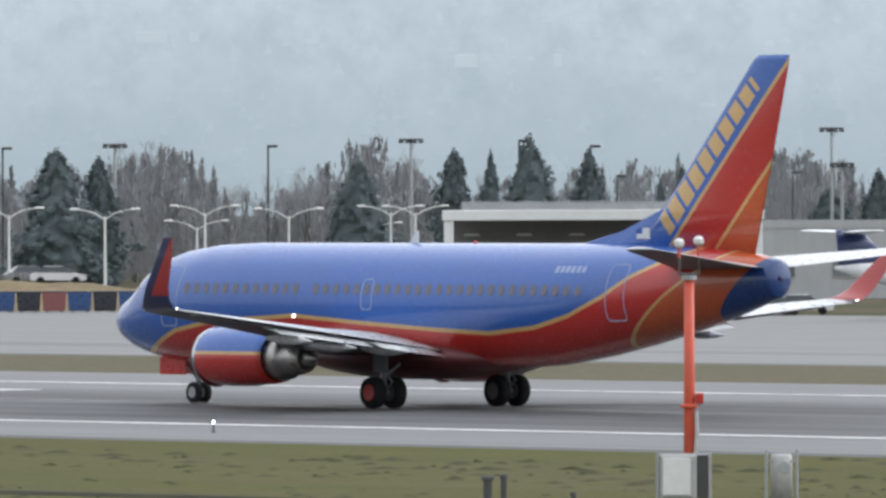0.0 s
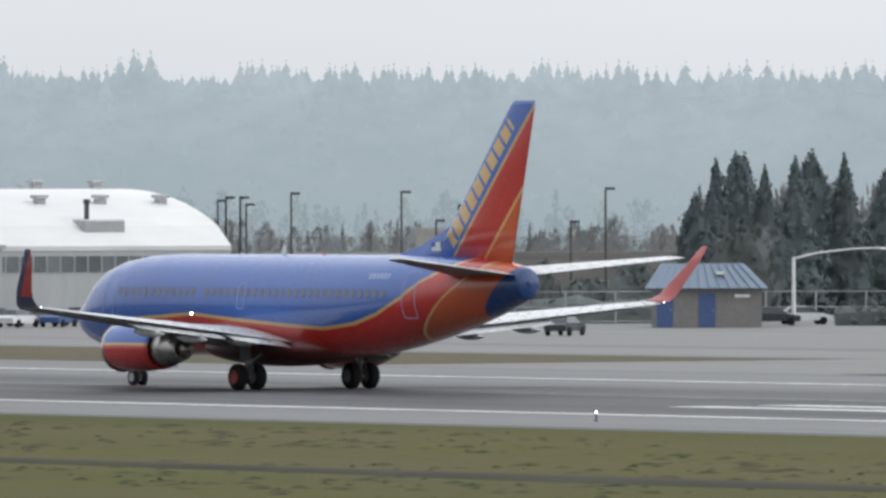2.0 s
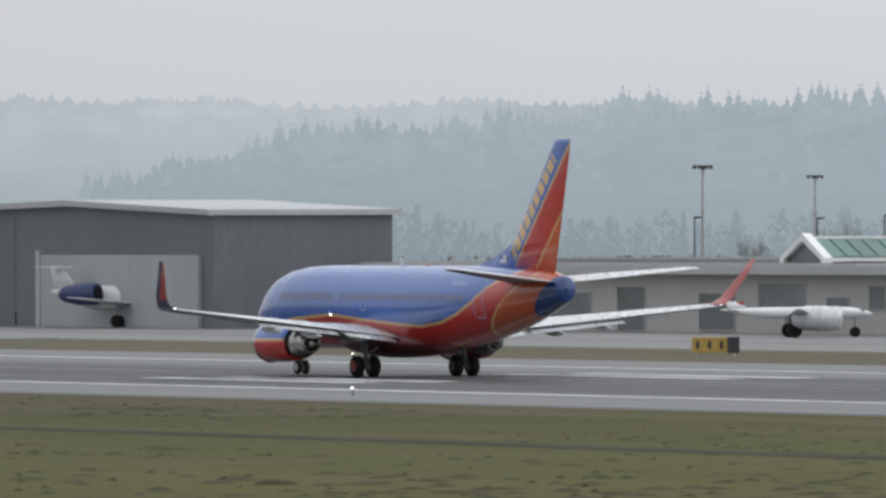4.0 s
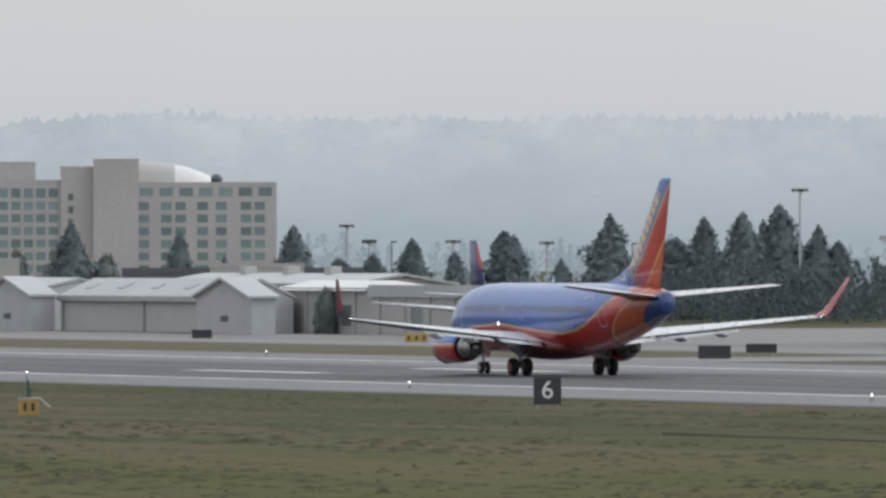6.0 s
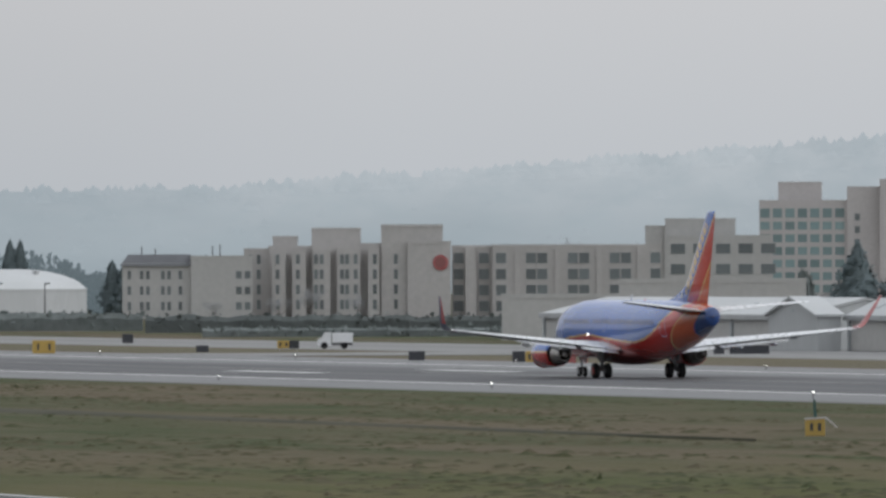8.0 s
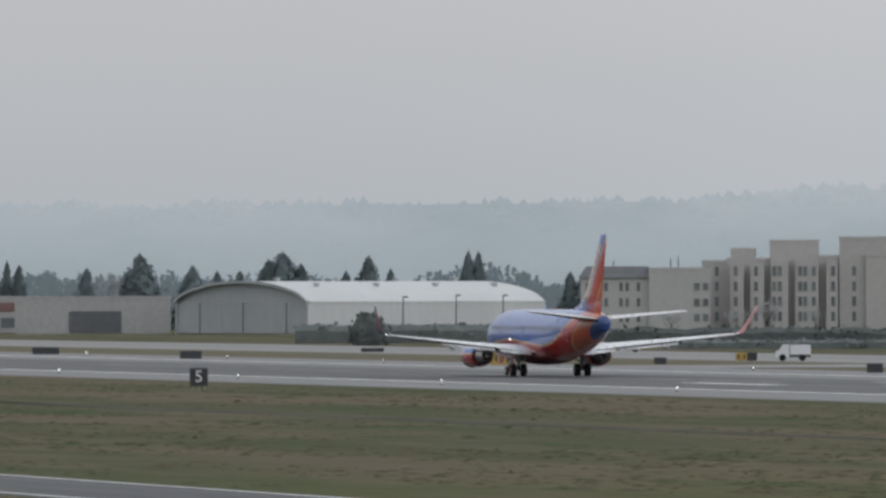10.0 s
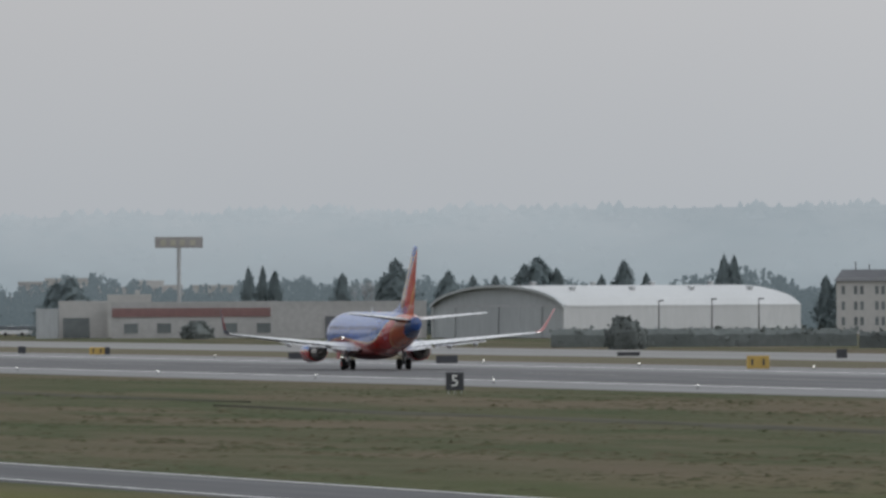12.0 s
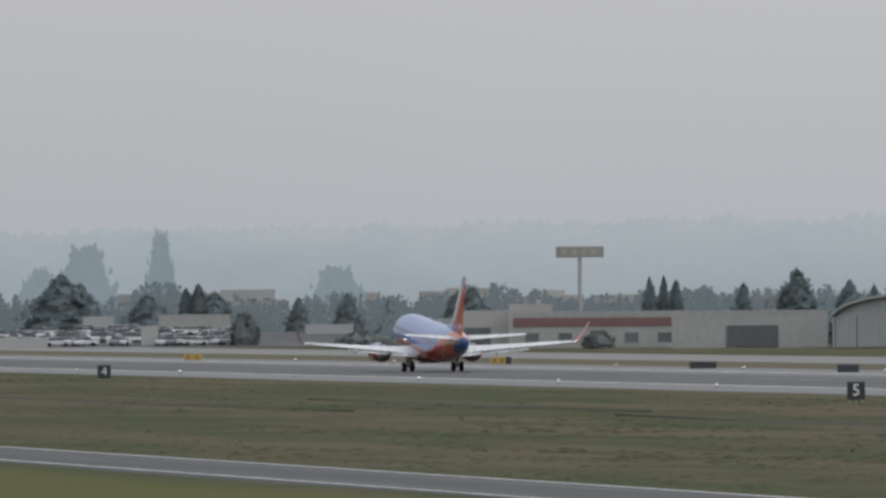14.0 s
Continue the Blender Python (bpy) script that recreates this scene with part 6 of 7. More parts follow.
def east_buildings():
    k = 0.0904
    ob = thing("warehouse", "pale warehouse with a dull red band along its front", "building", **facing(12.39, 1850))
    block(ob, "wall", -155 * k, 155 * k, 0, 20, 5.2, "concrete_grey")
    part("red_band", box(-153 * k, 153 * k, -0.12, -0.055, 3.3, 4.7), M["dull_red"], ob)
    for i in range(5):
        window(ob, (-120 + 58 * i) * k, 1.5, 2.2, 1.6)
    ob = thing("shop_building", "cream flat-roofed building with a dark entrance", "building", **facing(11.82, 1860))
    block(ob, "wall", -3.9, 3.9, 0, 16, 5.4, "stucco_pale")
    block(ob, "upper_wall", 3.95, 11.0, 28, 38, 6.4, "stucco_pale")
    block(ob, "wall", -7.5, -4.0, -1, 14, 4.2, "metal_grey")
    part("entrance", box(-3.2, 1.0, -0.12, -0.055, 0, 3.2), M["pane"], ob)
    part("stack", box(8.4, 9.2, 29, 29.8, 6.3, 7.6), M["stucco_pale"], ob)
    ob = thing("grey_depot", "long grey depot joined to the arched hangar", "building", **facing(13.12, 1800))
    block(ob, "wall", -12, 12, 0, 18, 5.2, "concrete_grey")
    part("dark_door", box(-3.6, 4.4, -0.15, -0.055, 0.1, 3.4), M["roof_dark"], ob)
    x, y, _ = spot(13.53, 1788)
    arch_hangar("hangar", "grey arched hangar with a long white barrel roof", (x, y, 0), 90 - 13.9 - 45, 28.0, 52.0, 4.9, 7.7, "metal_grey", 4)
    # sign on a tall post
    ob = thing("billboard", "tall roadside signboard on a single post", "billboard", **facing(12.29, 2000))
    part("post", tube([(0, 0, -0.1), (0, 0, 14.8)], 0.35, 10), M["galv"], ob)
    part("board", box(-4.1, 4.1, -0.4, 0.4, 14.8, 16.7, 0.05), M["board"], ob)
    for x in (-2.7, -1.0, 0.6, 2.4):
        part("letter_bar", box(x - 0.45, x + 0.45, -0.46, -0.404, 15.2, 16.2), M["cream"], ob)
    for az, d, w, z, mt in ((10.4, 2130, 13, 4.9, "concrete_grey"), (11.06, 2080, 8.5, 3.0, "metal_white"), (10.18, 2000, 2.9, 3.0, "stucco_pale"), (9.55, 1980, 9, 1.2, "stucco_pale"), (9.93, 2120, 5.5, 4.6, "metal_white"), (11.25, 2400, 30, 6.0, "concrete_grey"), (10.9, 2350, 20, 5.5, "concrete_grey"), (12.0, 2500, 26, 8.0, "stucco")):
        ob = thing("depot_building", "small pale flat-roofed depot by the car park", "building", **facing(az, d), group="depots by the car park")
        block(ob, "wall", -w / 2, w / 2, 0, 10, z, mt, "roof_white")


def far_town():
    """Pale roofs in the mist between the tree belts."""
    r = random.Random(77)
    for i in range(26):
        az, d = r.uniform(9.9, 12.7), r.uniform(2480, 2700)
        w, h = r.uniform(5, 13), r.uniform(6.0, 10.0)
        ob = thing("town_building", "pale misty building among the far trees", "building", **facing(az, d), group="far town buildings")
        block(ob, "wall", -w / 2, w / 2, 0, 9, h, r.choice(("stucco_pale", "metal_white", "concrete_grey")), r.choice(("roof_white", "metal_grey")), 0.6)
        for j in range(int(w / 3)):
            window(ob, -w / 2 + 1.5 + 3 * j, h - 2.0, 1.6, 1.2)


far_town()
big_hotel()
far_office()
long_hotel()
main_hangar()
terminal_low()
dark_hangar()
shed_rows()
canopy_frames()
hut()
west_buildings()
east_buildings()
strip("apron", 349.6, 432.0, -0.01, M["taxiway"], "pale concrete apron in front of the hangars", "apron", -985.0, -300.0)
for x0, x1, y0, y1 in ((-1010.0, -975.0, 282.4, 312.6), (-720.0, -690.0, 282.4, 312.6), (-445.0, -405.0, 282.4, 312.6)):
    tagged(part("taxiway_link", box(x0, x1, y0, y1, -0.2, -0.004), M["taxiway"]), "concrete link between runway and taxiway", "taxiway", kind="structure")


# ---- lamps and masts ----
def street_lamp(azimuth, distance, height):
    ob = thing("street_lamp", "white two-armed street lamp on a tapered post", "street lamp", **facing(azimuth, distance), group="two-armed street lamps")
    part("post", tube([(0, 0, -0.1), (0, 0, height - 0.4)], 0.11, 8, None, 0.07), M["sign_white"], ob)
    for s in (-1, 1):
        arm = part("arm", tube([(0, 0, height - 0.6), (s * 0.6, 0, height - 0.2), (s * 1.3, 0, height), (s * 1.8, 0, height + 0.03)], 0.05, 6, None, 0.04), M["sign_white"], ob)
        part("lamp_head", loft([circle((s * (1.6 + 0.6 * u), 0, height + 0.05), 0.03 + 0.13 * math.sin(math.pi * (0.15 + 0.7 * u)), "x", 10, 0.03 + 0.06 * math.sin(math.pi * (0.15 + 0.7 * u))) for u in (0, 0.25, 0.5, 0.75, 1)]), M["sign_white"], arm)


def lamp_pole(azimuth, distance, height):
    ob = thing("lamp_pole", "slim dark lamp pole with a short flat head", "street lamp", **facing(azimuth, distance, (azimuth * 131) % 50 - 25), group="dark lamp poles")
    part("pole", tube([(0, 0, -0.1), (0, 0, height)], 0.10, 8, None, 0.07), M["pole_dark"], ob)
    part("lamp_head", box(-0.05, 0.65, -0.16, 0.16, height - 0.02, height + 0.16, 0.03), M["pole_dark"], ob)


def flood_mast(azimuth, distance, height):
    ob = thing("flood_mast", "tall lighting mast with a wide rack of floodlights", "light mast", **facing(azimuth, distance), group="floodlight masts")
    part("mast", tube([(0, 0, -0.1), (0, 0, height)], 0.16, 8, None, 0.09), M["galv"], ob)
    rack = part("rack", box(-0.85, 0.85, -0.3, 0.3, height, height + 0.12, 0.02), M["pole_dark"], ob)
    for x in (-0.7, -0.25, 0.25, 0.7):
        part("floodlight", box(x - 0.18, x + 0.18, -0.36, 0.1, height - 0.2, height - 0.003, 0.03), M["pole_dark"], rack)
    part("bracket", tube([(0, 0, height - 0.7), (0.4, 0, height - 0.05)], 0.03, 6), M["galv"], ob)

for row in ((38.51, 730, 5.8), (38.98, 730, 5.7), (39.47, 730, 5.9), (39.88, 730, 5.7), (38.07, 730, 5.8),
            (39.43, 790, 4.8), (40.28, 800, 4.6), (40.38, 760, 5.8), (40.50, 760, 5.8), (37.61, 800, 5.7),
            (36.72, 760, 5.7), (36.72, 800, 5.6), (37.61, 800, 5.7), (36.72, 780, 5.7),):
    street_lamp(*row)
for row in ((39.78, 790, 9.8), (41.36, 780, 9.7), (42.35, 760, 7.9), (41.49, 780, 7.7), (38.48, 790, 9.7),
            (41.01, 760, 10.0), (36.96, 790, 8.8), (37.18, 790, 9.1), (37.80, 790, 8.6), (37.87, 800, 9.0),
            (36.38, 790, 8.6), (32.78, 790, 8.1), (32.95, 850, 6.1), (33.06, 850, 7.2), (33.10, 800, 7.5),
            (33.61, 850, 6.0), (33.78, 790, 8.3), (32.24, 850, 8.1), (31.99, 850, 7.8), (31.92, 850, 7.8),):
    lamp_pole(*row)
for row in ((31.99, 850, 7.8), (31.92, 850, 7.8), (31.88, 860, 7.6), (32.02, 850, 7.3), (27.49, 1000, 7.8),
            (28.42, 1000, 7.9), (28.60, 1000, 7.6), (28.92, 1000, 7.8), (28.09, 1000, 7.7), (14.64, 1500, 5.7),
            (14.90, 1500, 5.9), (15.13, 1500, 5.9), (20.68, 1400, 8.2), (21.86, 1400, 7.9),):
    lamp_pole(*row)
for row in ((39.03, 830, 10.1), (40.48, 830, 10.4), (42.54, 830, 11.1), (42.59, 830, 8.6), (37.74, 830, 10.0),
            (35.44, 830, 9.2), (30.20, 700, 12.4), (27.53, 1000, 12.2), (28.08, 1200, 12.2), (29.28, 1200, 12.4),
            (22.68, 1250, 13.6), (20.46, 1350, 10.1), (20.98, 1380, 8.3), (21.44, 1380, 8.1), (20.57, 1400, 8.3),
            (20.57, 1380, 8.4),):
    flood_mast(*row)


def road_lamp(azimuth, distance, height, reach):
    """Lamp whose long bowed arm reaches out over the road."""
    ob = thing("road_lamp", "white road lamp with a long bowed arm", "street lamp", **facing(azimuth, distance), group="long-armed road lamps")
    part("post", tube([(0, 0, -0.1), (0, 0, height - 0.5)], 0.13, 8, None, 0.1), M["sign_white"], ob)
    arm = part("arm", tube([(0, 0, height - 0.6), (reach * 0.25, 0, height - 0.25), (reach * 0.6, 0, height - 0.02), (reach, 0, height + 0.05)], 0.08, 6, None, 0.05), M["sign_white"], ob)
    part("lamp_head", box(min(reach, reach * 0.88), max(reach, reach * 0.88), -0.14, 0.14, height - 0.08, height + 0.02, 0.02), M["sign_white"], arm)


road_lamp(34.70, 700, 4.6, 5.9)
road_lamp(35.74, 700, 4.5, -4.9)

# pale houses on the hill, self-lit to stand for the mist
for az, u, w, h in ((39.21, 0.49, 10.0, 3.0), (39.42, 0.49, 3.0, 2.4), (40.75, 0.41, 7.0, 4.0), (41.2, 0.41, 2.4, 4.0)):
    top = ridge_height(az, NEAR_RIDGE)
    house = thing("hillside_house", "pale house on the misty wooded hill", "house", **facing(az, 2943.0 + 80 * u, 0.0, -1.5 + (top + 1) * u ** 0.9), group="houses on the hill")
    w, h = w * 0.8, h * 0.6
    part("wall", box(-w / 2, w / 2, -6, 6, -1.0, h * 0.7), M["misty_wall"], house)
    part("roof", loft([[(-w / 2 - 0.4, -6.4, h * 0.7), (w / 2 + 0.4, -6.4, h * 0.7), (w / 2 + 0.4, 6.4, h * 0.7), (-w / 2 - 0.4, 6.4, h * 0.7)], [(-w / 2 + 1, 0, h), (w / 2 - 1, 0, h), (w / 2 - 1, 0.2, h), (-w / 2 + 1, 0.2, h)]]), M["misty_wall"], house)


# ---- signs and airfield fittings ----
def letter(name, text, size, material, parent, at, deep=0.012):
    cu = bpy.data.curves.new(name, "FONT")
    cu.body, cu.size, cu.extrude, cu.align_x, cu.align_y = text, size, deep, "CENTER", "CENTER"
    tmp = new("tmp_text", cu)
    me = bpy.data.meshes.new_from_object(tmp)
    bpy.data.objects.remove(tmp)
    me.materials.clear()
    me.materials.append(material)
    ob = new(name, me)
    ob.parent = parent
    ob.matrix_local = pose(*at, 90, 0, 0)
    return ob


def distance_sign(x, y, digit, size=1.22):
    az = math.degrees(math.atan2(y, -x))
    ob = thing("distance_sign", "black runway distance sign with a white %s" % digit, "sign", **facing(az, math.hypot(x, y), 0.0), group="runway distance signs")
    part("board", box(-size / 2, size / 2, -0.12, 0.12, 0.16, 0.16 + size, 0.02), M["black"], ob)
    part("rim", box(-size / 2 - 0.02, size / 2 + 0.02, -0.09, 0.09, 0.14, 0.18 + size, 0.01), M["black"], ob)
    letter("digit", digit, 1.15, M["sign_white"], ob, (0.0, -0.13, 0.16 + size / 2))
    for s in (-0.45, 0.0, 0.45):
        part("leg", tube([(s, 0, -0.1), (s, 0, 0.2)], 0.03, 6), M["galv"], ob)


distance_sign(-492.7, 193.5, "6")
distance_sign(-797.5, 193.5, "5")
distance_sign(-1102.3, 193.5, "4")


def taxi_sign(azimuth, distance, w, h, colour="yellow", bars=3, dark=0.0, label="yellow taxiway sign with black markings", turn=0.0):
    ob = thing("taxiway_sign", label, "sign", **facing(azimuth, distance, turn), group="taxiway signs")
    part("board", box(-w / 2, w / 2, -0.12, 0.12, 0.15, 0.15 + h, 0.02), M[colour], ob)
    if dark:
        part("dark_panel", box(w / 2 - dark, w / 2 + 0.02, -0.15, 0.15, 0.13, 0.17 + h, 0.02), M["black"], ob)
    for i in range(bars):
        x = -w / 2 + (w - dark) * (i + 0.5) / bars
        part("mark", box(x - 0.09, x + 0.09, -0.14, -0.123, 0.15 + h * 0.25, 0.15 + h * 0.75), M["black"], ob)
    for s in (-0.4, 0.4):
        part("leg", tube([(s * w, 0, -0.1), (s * w, 0, 0.2)], 0.03, 6), M["galv"], ob)


for row in ((32.67, 551, 1.75, 0.75), (27.59, 642, 2.6, 0.85, "yellow", 3, 0.65), (29.13, 700, 1.2, 0.6, "yellow", 2, 0.5), (20.80, 894, 1.75, 0.65), (17.54, 913, 1.8, 0.85, "yellow", 3, 0.0),
            (15.124, 1030, 2.0, 1.15, "yellow", 2, 0.0), (16.32, 1092, 2.0, 0.7, "yellow", 2, 0.9), (11.90, 1329, 2.3, 0.8, "yellow", 2, 0.6), (10.39, 1472, 2.2, 0.8, "yellow", 2), (17.45, 915, 1.0, 0.85, "black", 0)):
    taxi_sign(*row)
for row in ((40.13, 463, 1.7, 0.65), (40.42, 462, 0.95, 0.65), (37.475, 549, 1.15, 0.8), (30.30, 690, 2.6, 0.6), (16.95, 934, 1.3, 0.75), (18.17, 1003, 1.7, 0.7), (18.43, 1000, 0.9, 0.7), (18.58, 1000, 3.4, 0.75),
            (19.75, 941, 1.6, 0.7), (14.49, 1246, 2.4, 0.4), (13.60, 1133, 2.1, 0.75), (12.89, 1214, 2.8, 0.7), (11.52, 1362, 0.9, 0.8), (15.535, 1183, 1.1, 0.9), (24.22, 855, 1.8, 0.9), (15.9, 1040, 1.1, 0.6), (22.26, 752, 2.1, 0.85), (22.49, 796, 2.1, 0.6)):
    taxi_sign(*row, "black", 0, 0.0, "dark back of a taxiway sign")


def edge_light(x, y, me={}):
    if not me:
        me["stem"] = mesh_of(turned([(0, 0.10), (0.04, 0.10), (0.06, 0.04), (0.30, 0.035)], "z", (0, 0, 0), 10), "stem", M["pole_dark"])
        me["lens"] = mesh_of(turned([(0.30, 0.035), (0.35, 0.052), (0.39, 0.042), (0.42, 0.015)], "z", (0, 0, 0), 12), "lens", M["edge_lamp"], True)
    ob = thing("runway_edge_light", "small lit runway edge light on a short stem", "runway light", (x, y, 0.0), 0.0, "runway edge lights")
    piece("stem", me["stem"], ob, size=(0.75, 0.75, 0.85))
    piece("lens", me["lens"], ob, size=(0.6, 0.6, 0.85))


for i in range(20):
    edge_light(-260.5 - 61.2 * i, 214.8)
    edge_light(-260.5 - 61.2 * i, 274.0)


def instrument_mast():
    ob = thing("instrument_mast", "orange instrument mast with a forked top on a pale cabinet", "mast", **facing(41.84, 264))
    part("mast", tube([(0, 0, 0), (0, 0, 5.05)], 0.14, 12, None, 0.115), M["orange_pole"], ob, "orange painted tube", True)
    part("fork", tube([(-0.22, 0, 5.45), (-0.22, 0, 5.08), (0.22, 0, 5.08), (0.22, 0, 5.45)], 0.035, 8), M["pole_dark"], ob)
    part("collar", turned([(0, 0.17), (0.1, 0.17)], "z", (0, 0, 4.95), 14), M["galv"], ob)
    for s, z in ((-0.22, 5.45), (0.22, 5.5)):
        stem = part("sensor_stem", tube([(s, 0, z), (s, 0, z + 0.25)], 0.04, 8), M["orange_pole"], ob)
        part("sensor_head", turned([(0, 0.05), (0.05, 0.11), (0.15, 0.12), (0.22, 0.05)], "z", (s, 0, z + 0.22), 12), M["sign_white"], stem)
    b = part("junction_box", box(0.13, 0.32, -0.12, 0.12, 2.15, 2.40, 0.02), M["orange_pole"], ob)
    part("cover", box(0.14, 0.31, -0.15, -0.123, 2.17, 2.38), M["red"], b)
    part("hinge", box(-0.2, 0.2, -0.2, 0.2, 2.06, 2.14, 0.02), M["orange_pole"], ob)
    part("cable", tube([(0.15, -0.1, 2.0), (0.17, -0.12, 1.5), (0.13, -0.1, 1.0)], 0.05, 6), M["grey_box"], ob)
    cab = part("cabinet", box(-0.66, 0.16, -1.1, -0.45, 0.04, 1.02, 0.03), M["grey_box"], ob, "pale grey steel cabinet")
    part("cabinet_door", box(-0.60, 0.02, -1.14, -1.103, 0.12, 0.95, 0.01), M["sign_white"], cab)
    part("cabinet_fins", box(0.17, 0.42, -1.0, -0.5, 0.06, 1.0, 0.02), M["pole_dark"], cab)
    for x in (-0.72, 0.45):
        part("guard_post", tube([(x, -1.0, -0.1), (x, -1.0, 1.06)], 0.04, 8), M["galv"], ob)
    part("guard_rail", tube([(-0.72, -1.0, 1.03), (0.45, -1.0, 1.03)], 0.03, 6), M["galv"], ob)
    ob = thing("instrument_cabinet", "grey steel instrument drum between two guard posts", "cabinet", **facing(42.29, 262))
    part("drum", turned([(0, 0.24), (1.0, 0.24), (1.06, 0.2)], "z", (0, 0, 0.0), 18), M["grey_box"], ob, smooth=True)
    part("hatch", turned([(-0.03, 0.13), (0.0, 0.15)], "y", (0.06, -0.23, 0.78), 14), M["galv"], ob)
    for x in (-0.34, 0.34):
        part("guard_post", tube([(x, -0.2, -0.1), (x, -0.2, 1.16)], 0.035, 8), M["galv"], ob)
        part("cross_bar", tube([(x, -0.2, 0.9), (x * 0.6, -0.1, 0.9)], 0.025, 6), M["galv"], ob)
    for az, d, h, r in ((40.85, 258, 0.68, 0.1), (40.93, 258, 0.72, 0.07), (41.27, 259, 0.3, 0.05)):
        ob = thing("marker_post", "short dark post standing in the grass", "post", spot(az, d))
        part("shaft", turned([(-0.1, r), (h - 0.1, r), (h - 0.08, r * 1.5), (h, r * 1.4)], "z", (0, 0, 0), 10), M["pole_dark"], ob)


instrument_mast()


def grass_sign():
    ob = thing("guidance_marker", "small yellow marker box with a slanted lid and dark vane", "sign", **facing(18.90, 507))
    part("box", box(-0.43, 0.43, -0.3, 0.3, 0.0, 0.74, 0.02), M["yellow"], ob)
    part("lid", loft([[(-0.45, y, 0.76), (0.5, y, 0.80), (0.95, y, 0.40), (0.93, y, 0.34), (0.48, y, 0.74), (-0.45, y, 0.70)] for y in (-0.34, 0.34)]), M["stucco"], ob)
    for x in (-0.22, 0.12):
        part("mark", box(x, x + 0.14, -0.33, -0.303, 0.22, 0.55), M["black"], ob)
    part("vane", loft([[(-0.06, -0.04, 0.8), (0.08, -0.04, 0.8), (0.02, -0.02, 1.55), (-0.08, -0.02, 1.6)], [(-0.06, 0.04, 0.8), (0.08, 0.04, 0.8), (0.02, 0.02, 1.55), (-0.08, 0.02, 1.6)]]), M["teal_tarp"], ob)


grass_sign()


# ---- parked vehicles and aircraft ----
def car(azimuth, distance, paint, turn=0.0, z=0.0, tall=1.0, label=""):
    ob = thing("parked_car", label or "parked car with dark windows", "car", **facing(azimuth, distance, turn, z), group="parked cars")
    if distance < 800:  # compact cars
        ob.scale = (0.74, 0.74, 0.74)
    k = tall
    body = part("body", loft([[(-2.2, y, 0.35), (2.2, y, 0.35), (2.25, y, 0.75), (1.3, y, 0.95), (-1.9, y, 0.98), (-2.25, y, 0.8)] for y in (-0.85, 0.85)]), M[paint], ob)
    part("cabin", loft([[(-1.75, -0.78, 0.97), (1.2, -0.78, 0.95), (1.2, 0.78, 0.95), (-1.75, 0.78, 0.97)], [(-1.2, -0.62, 1.45 * k), (0.45, -0.62, 1.45 * k), (0.45, 0.62, 1.45 * k), (-1.2, 0.62, 1.45 * k)]]), M["glass"], body)
    part("roof", box(-1.15, 0.4, -0.6, 0.6, 1.452 * k, 1.5 * k, 0.02), M[paint], body)
    for x in (-1.4, 1.4):
        for y in (-0.86, 0.86):
            part("wheel", turned([(-0.1, 0.2), (-0.1, 0.32), (0.1, 0.32), (0.1, 0.2)], "y", (x, y, 0.32), 14), M["tyre"], ob)


def truck(azimuth, distance, paint, cargo, turn=0.0, length=6.5, h=2.8, label="parked white box truck", size=0.72):
    ob = thing("box_truck", label, "truck", **facing(azimuth, distance, turn), group="parked trucks")
    ob.scale = (size, size, size)
    part("cargo_box", box(-length / 2, length / 2 - 1.9, -1.1, 1.1, 0.8, h, 0.05), M[cargo], ob)
    cab = part("cab", loft([[(length / 2 - 1.8, y, 0.5), (length / 2, y, 0.5), (length / 2, y, 1.2), (length / 2 - 0.5, y, 1.45), (length / 2 - 0.9, y, 2.15), (length / 2 - 1.8, y, 2.15)] for y in (-1.0, 1.0)]), M[paint], ob)
    part("windscreen", loft([[(length / 2 - 0.52, y, 1.5), (length / 2 - 0.86, y, 2.08), (length / 2 - 0.88, y, 2.06), (length / 2 - 0.55, y, 1.46)] for y in (-0.9, 0.9)]), M["glass"], cab)
    part("side_window", box(length / 2 - 1.6, length / 2 - 0.85, -1.02, -1.003, 1.45, 2.0), M["glass"], cab)
    part("chassis", box(-length / 2, length / 2 - 0.2, -0.8, 0.8, 0.5, 0.78), M["pole_dark"], ob)
    for x in (-length / 2 + 1.1, length / 2 - 0.9):
        for y in (-0.95, 0.95):
            part("wheel", turned([(-0.13, 0.25), (-0.13, 0.45), (0.13, 0.45), (0.13, 0.25)], "y", (x, y, 0.45), 14), M["tyre"], ob)


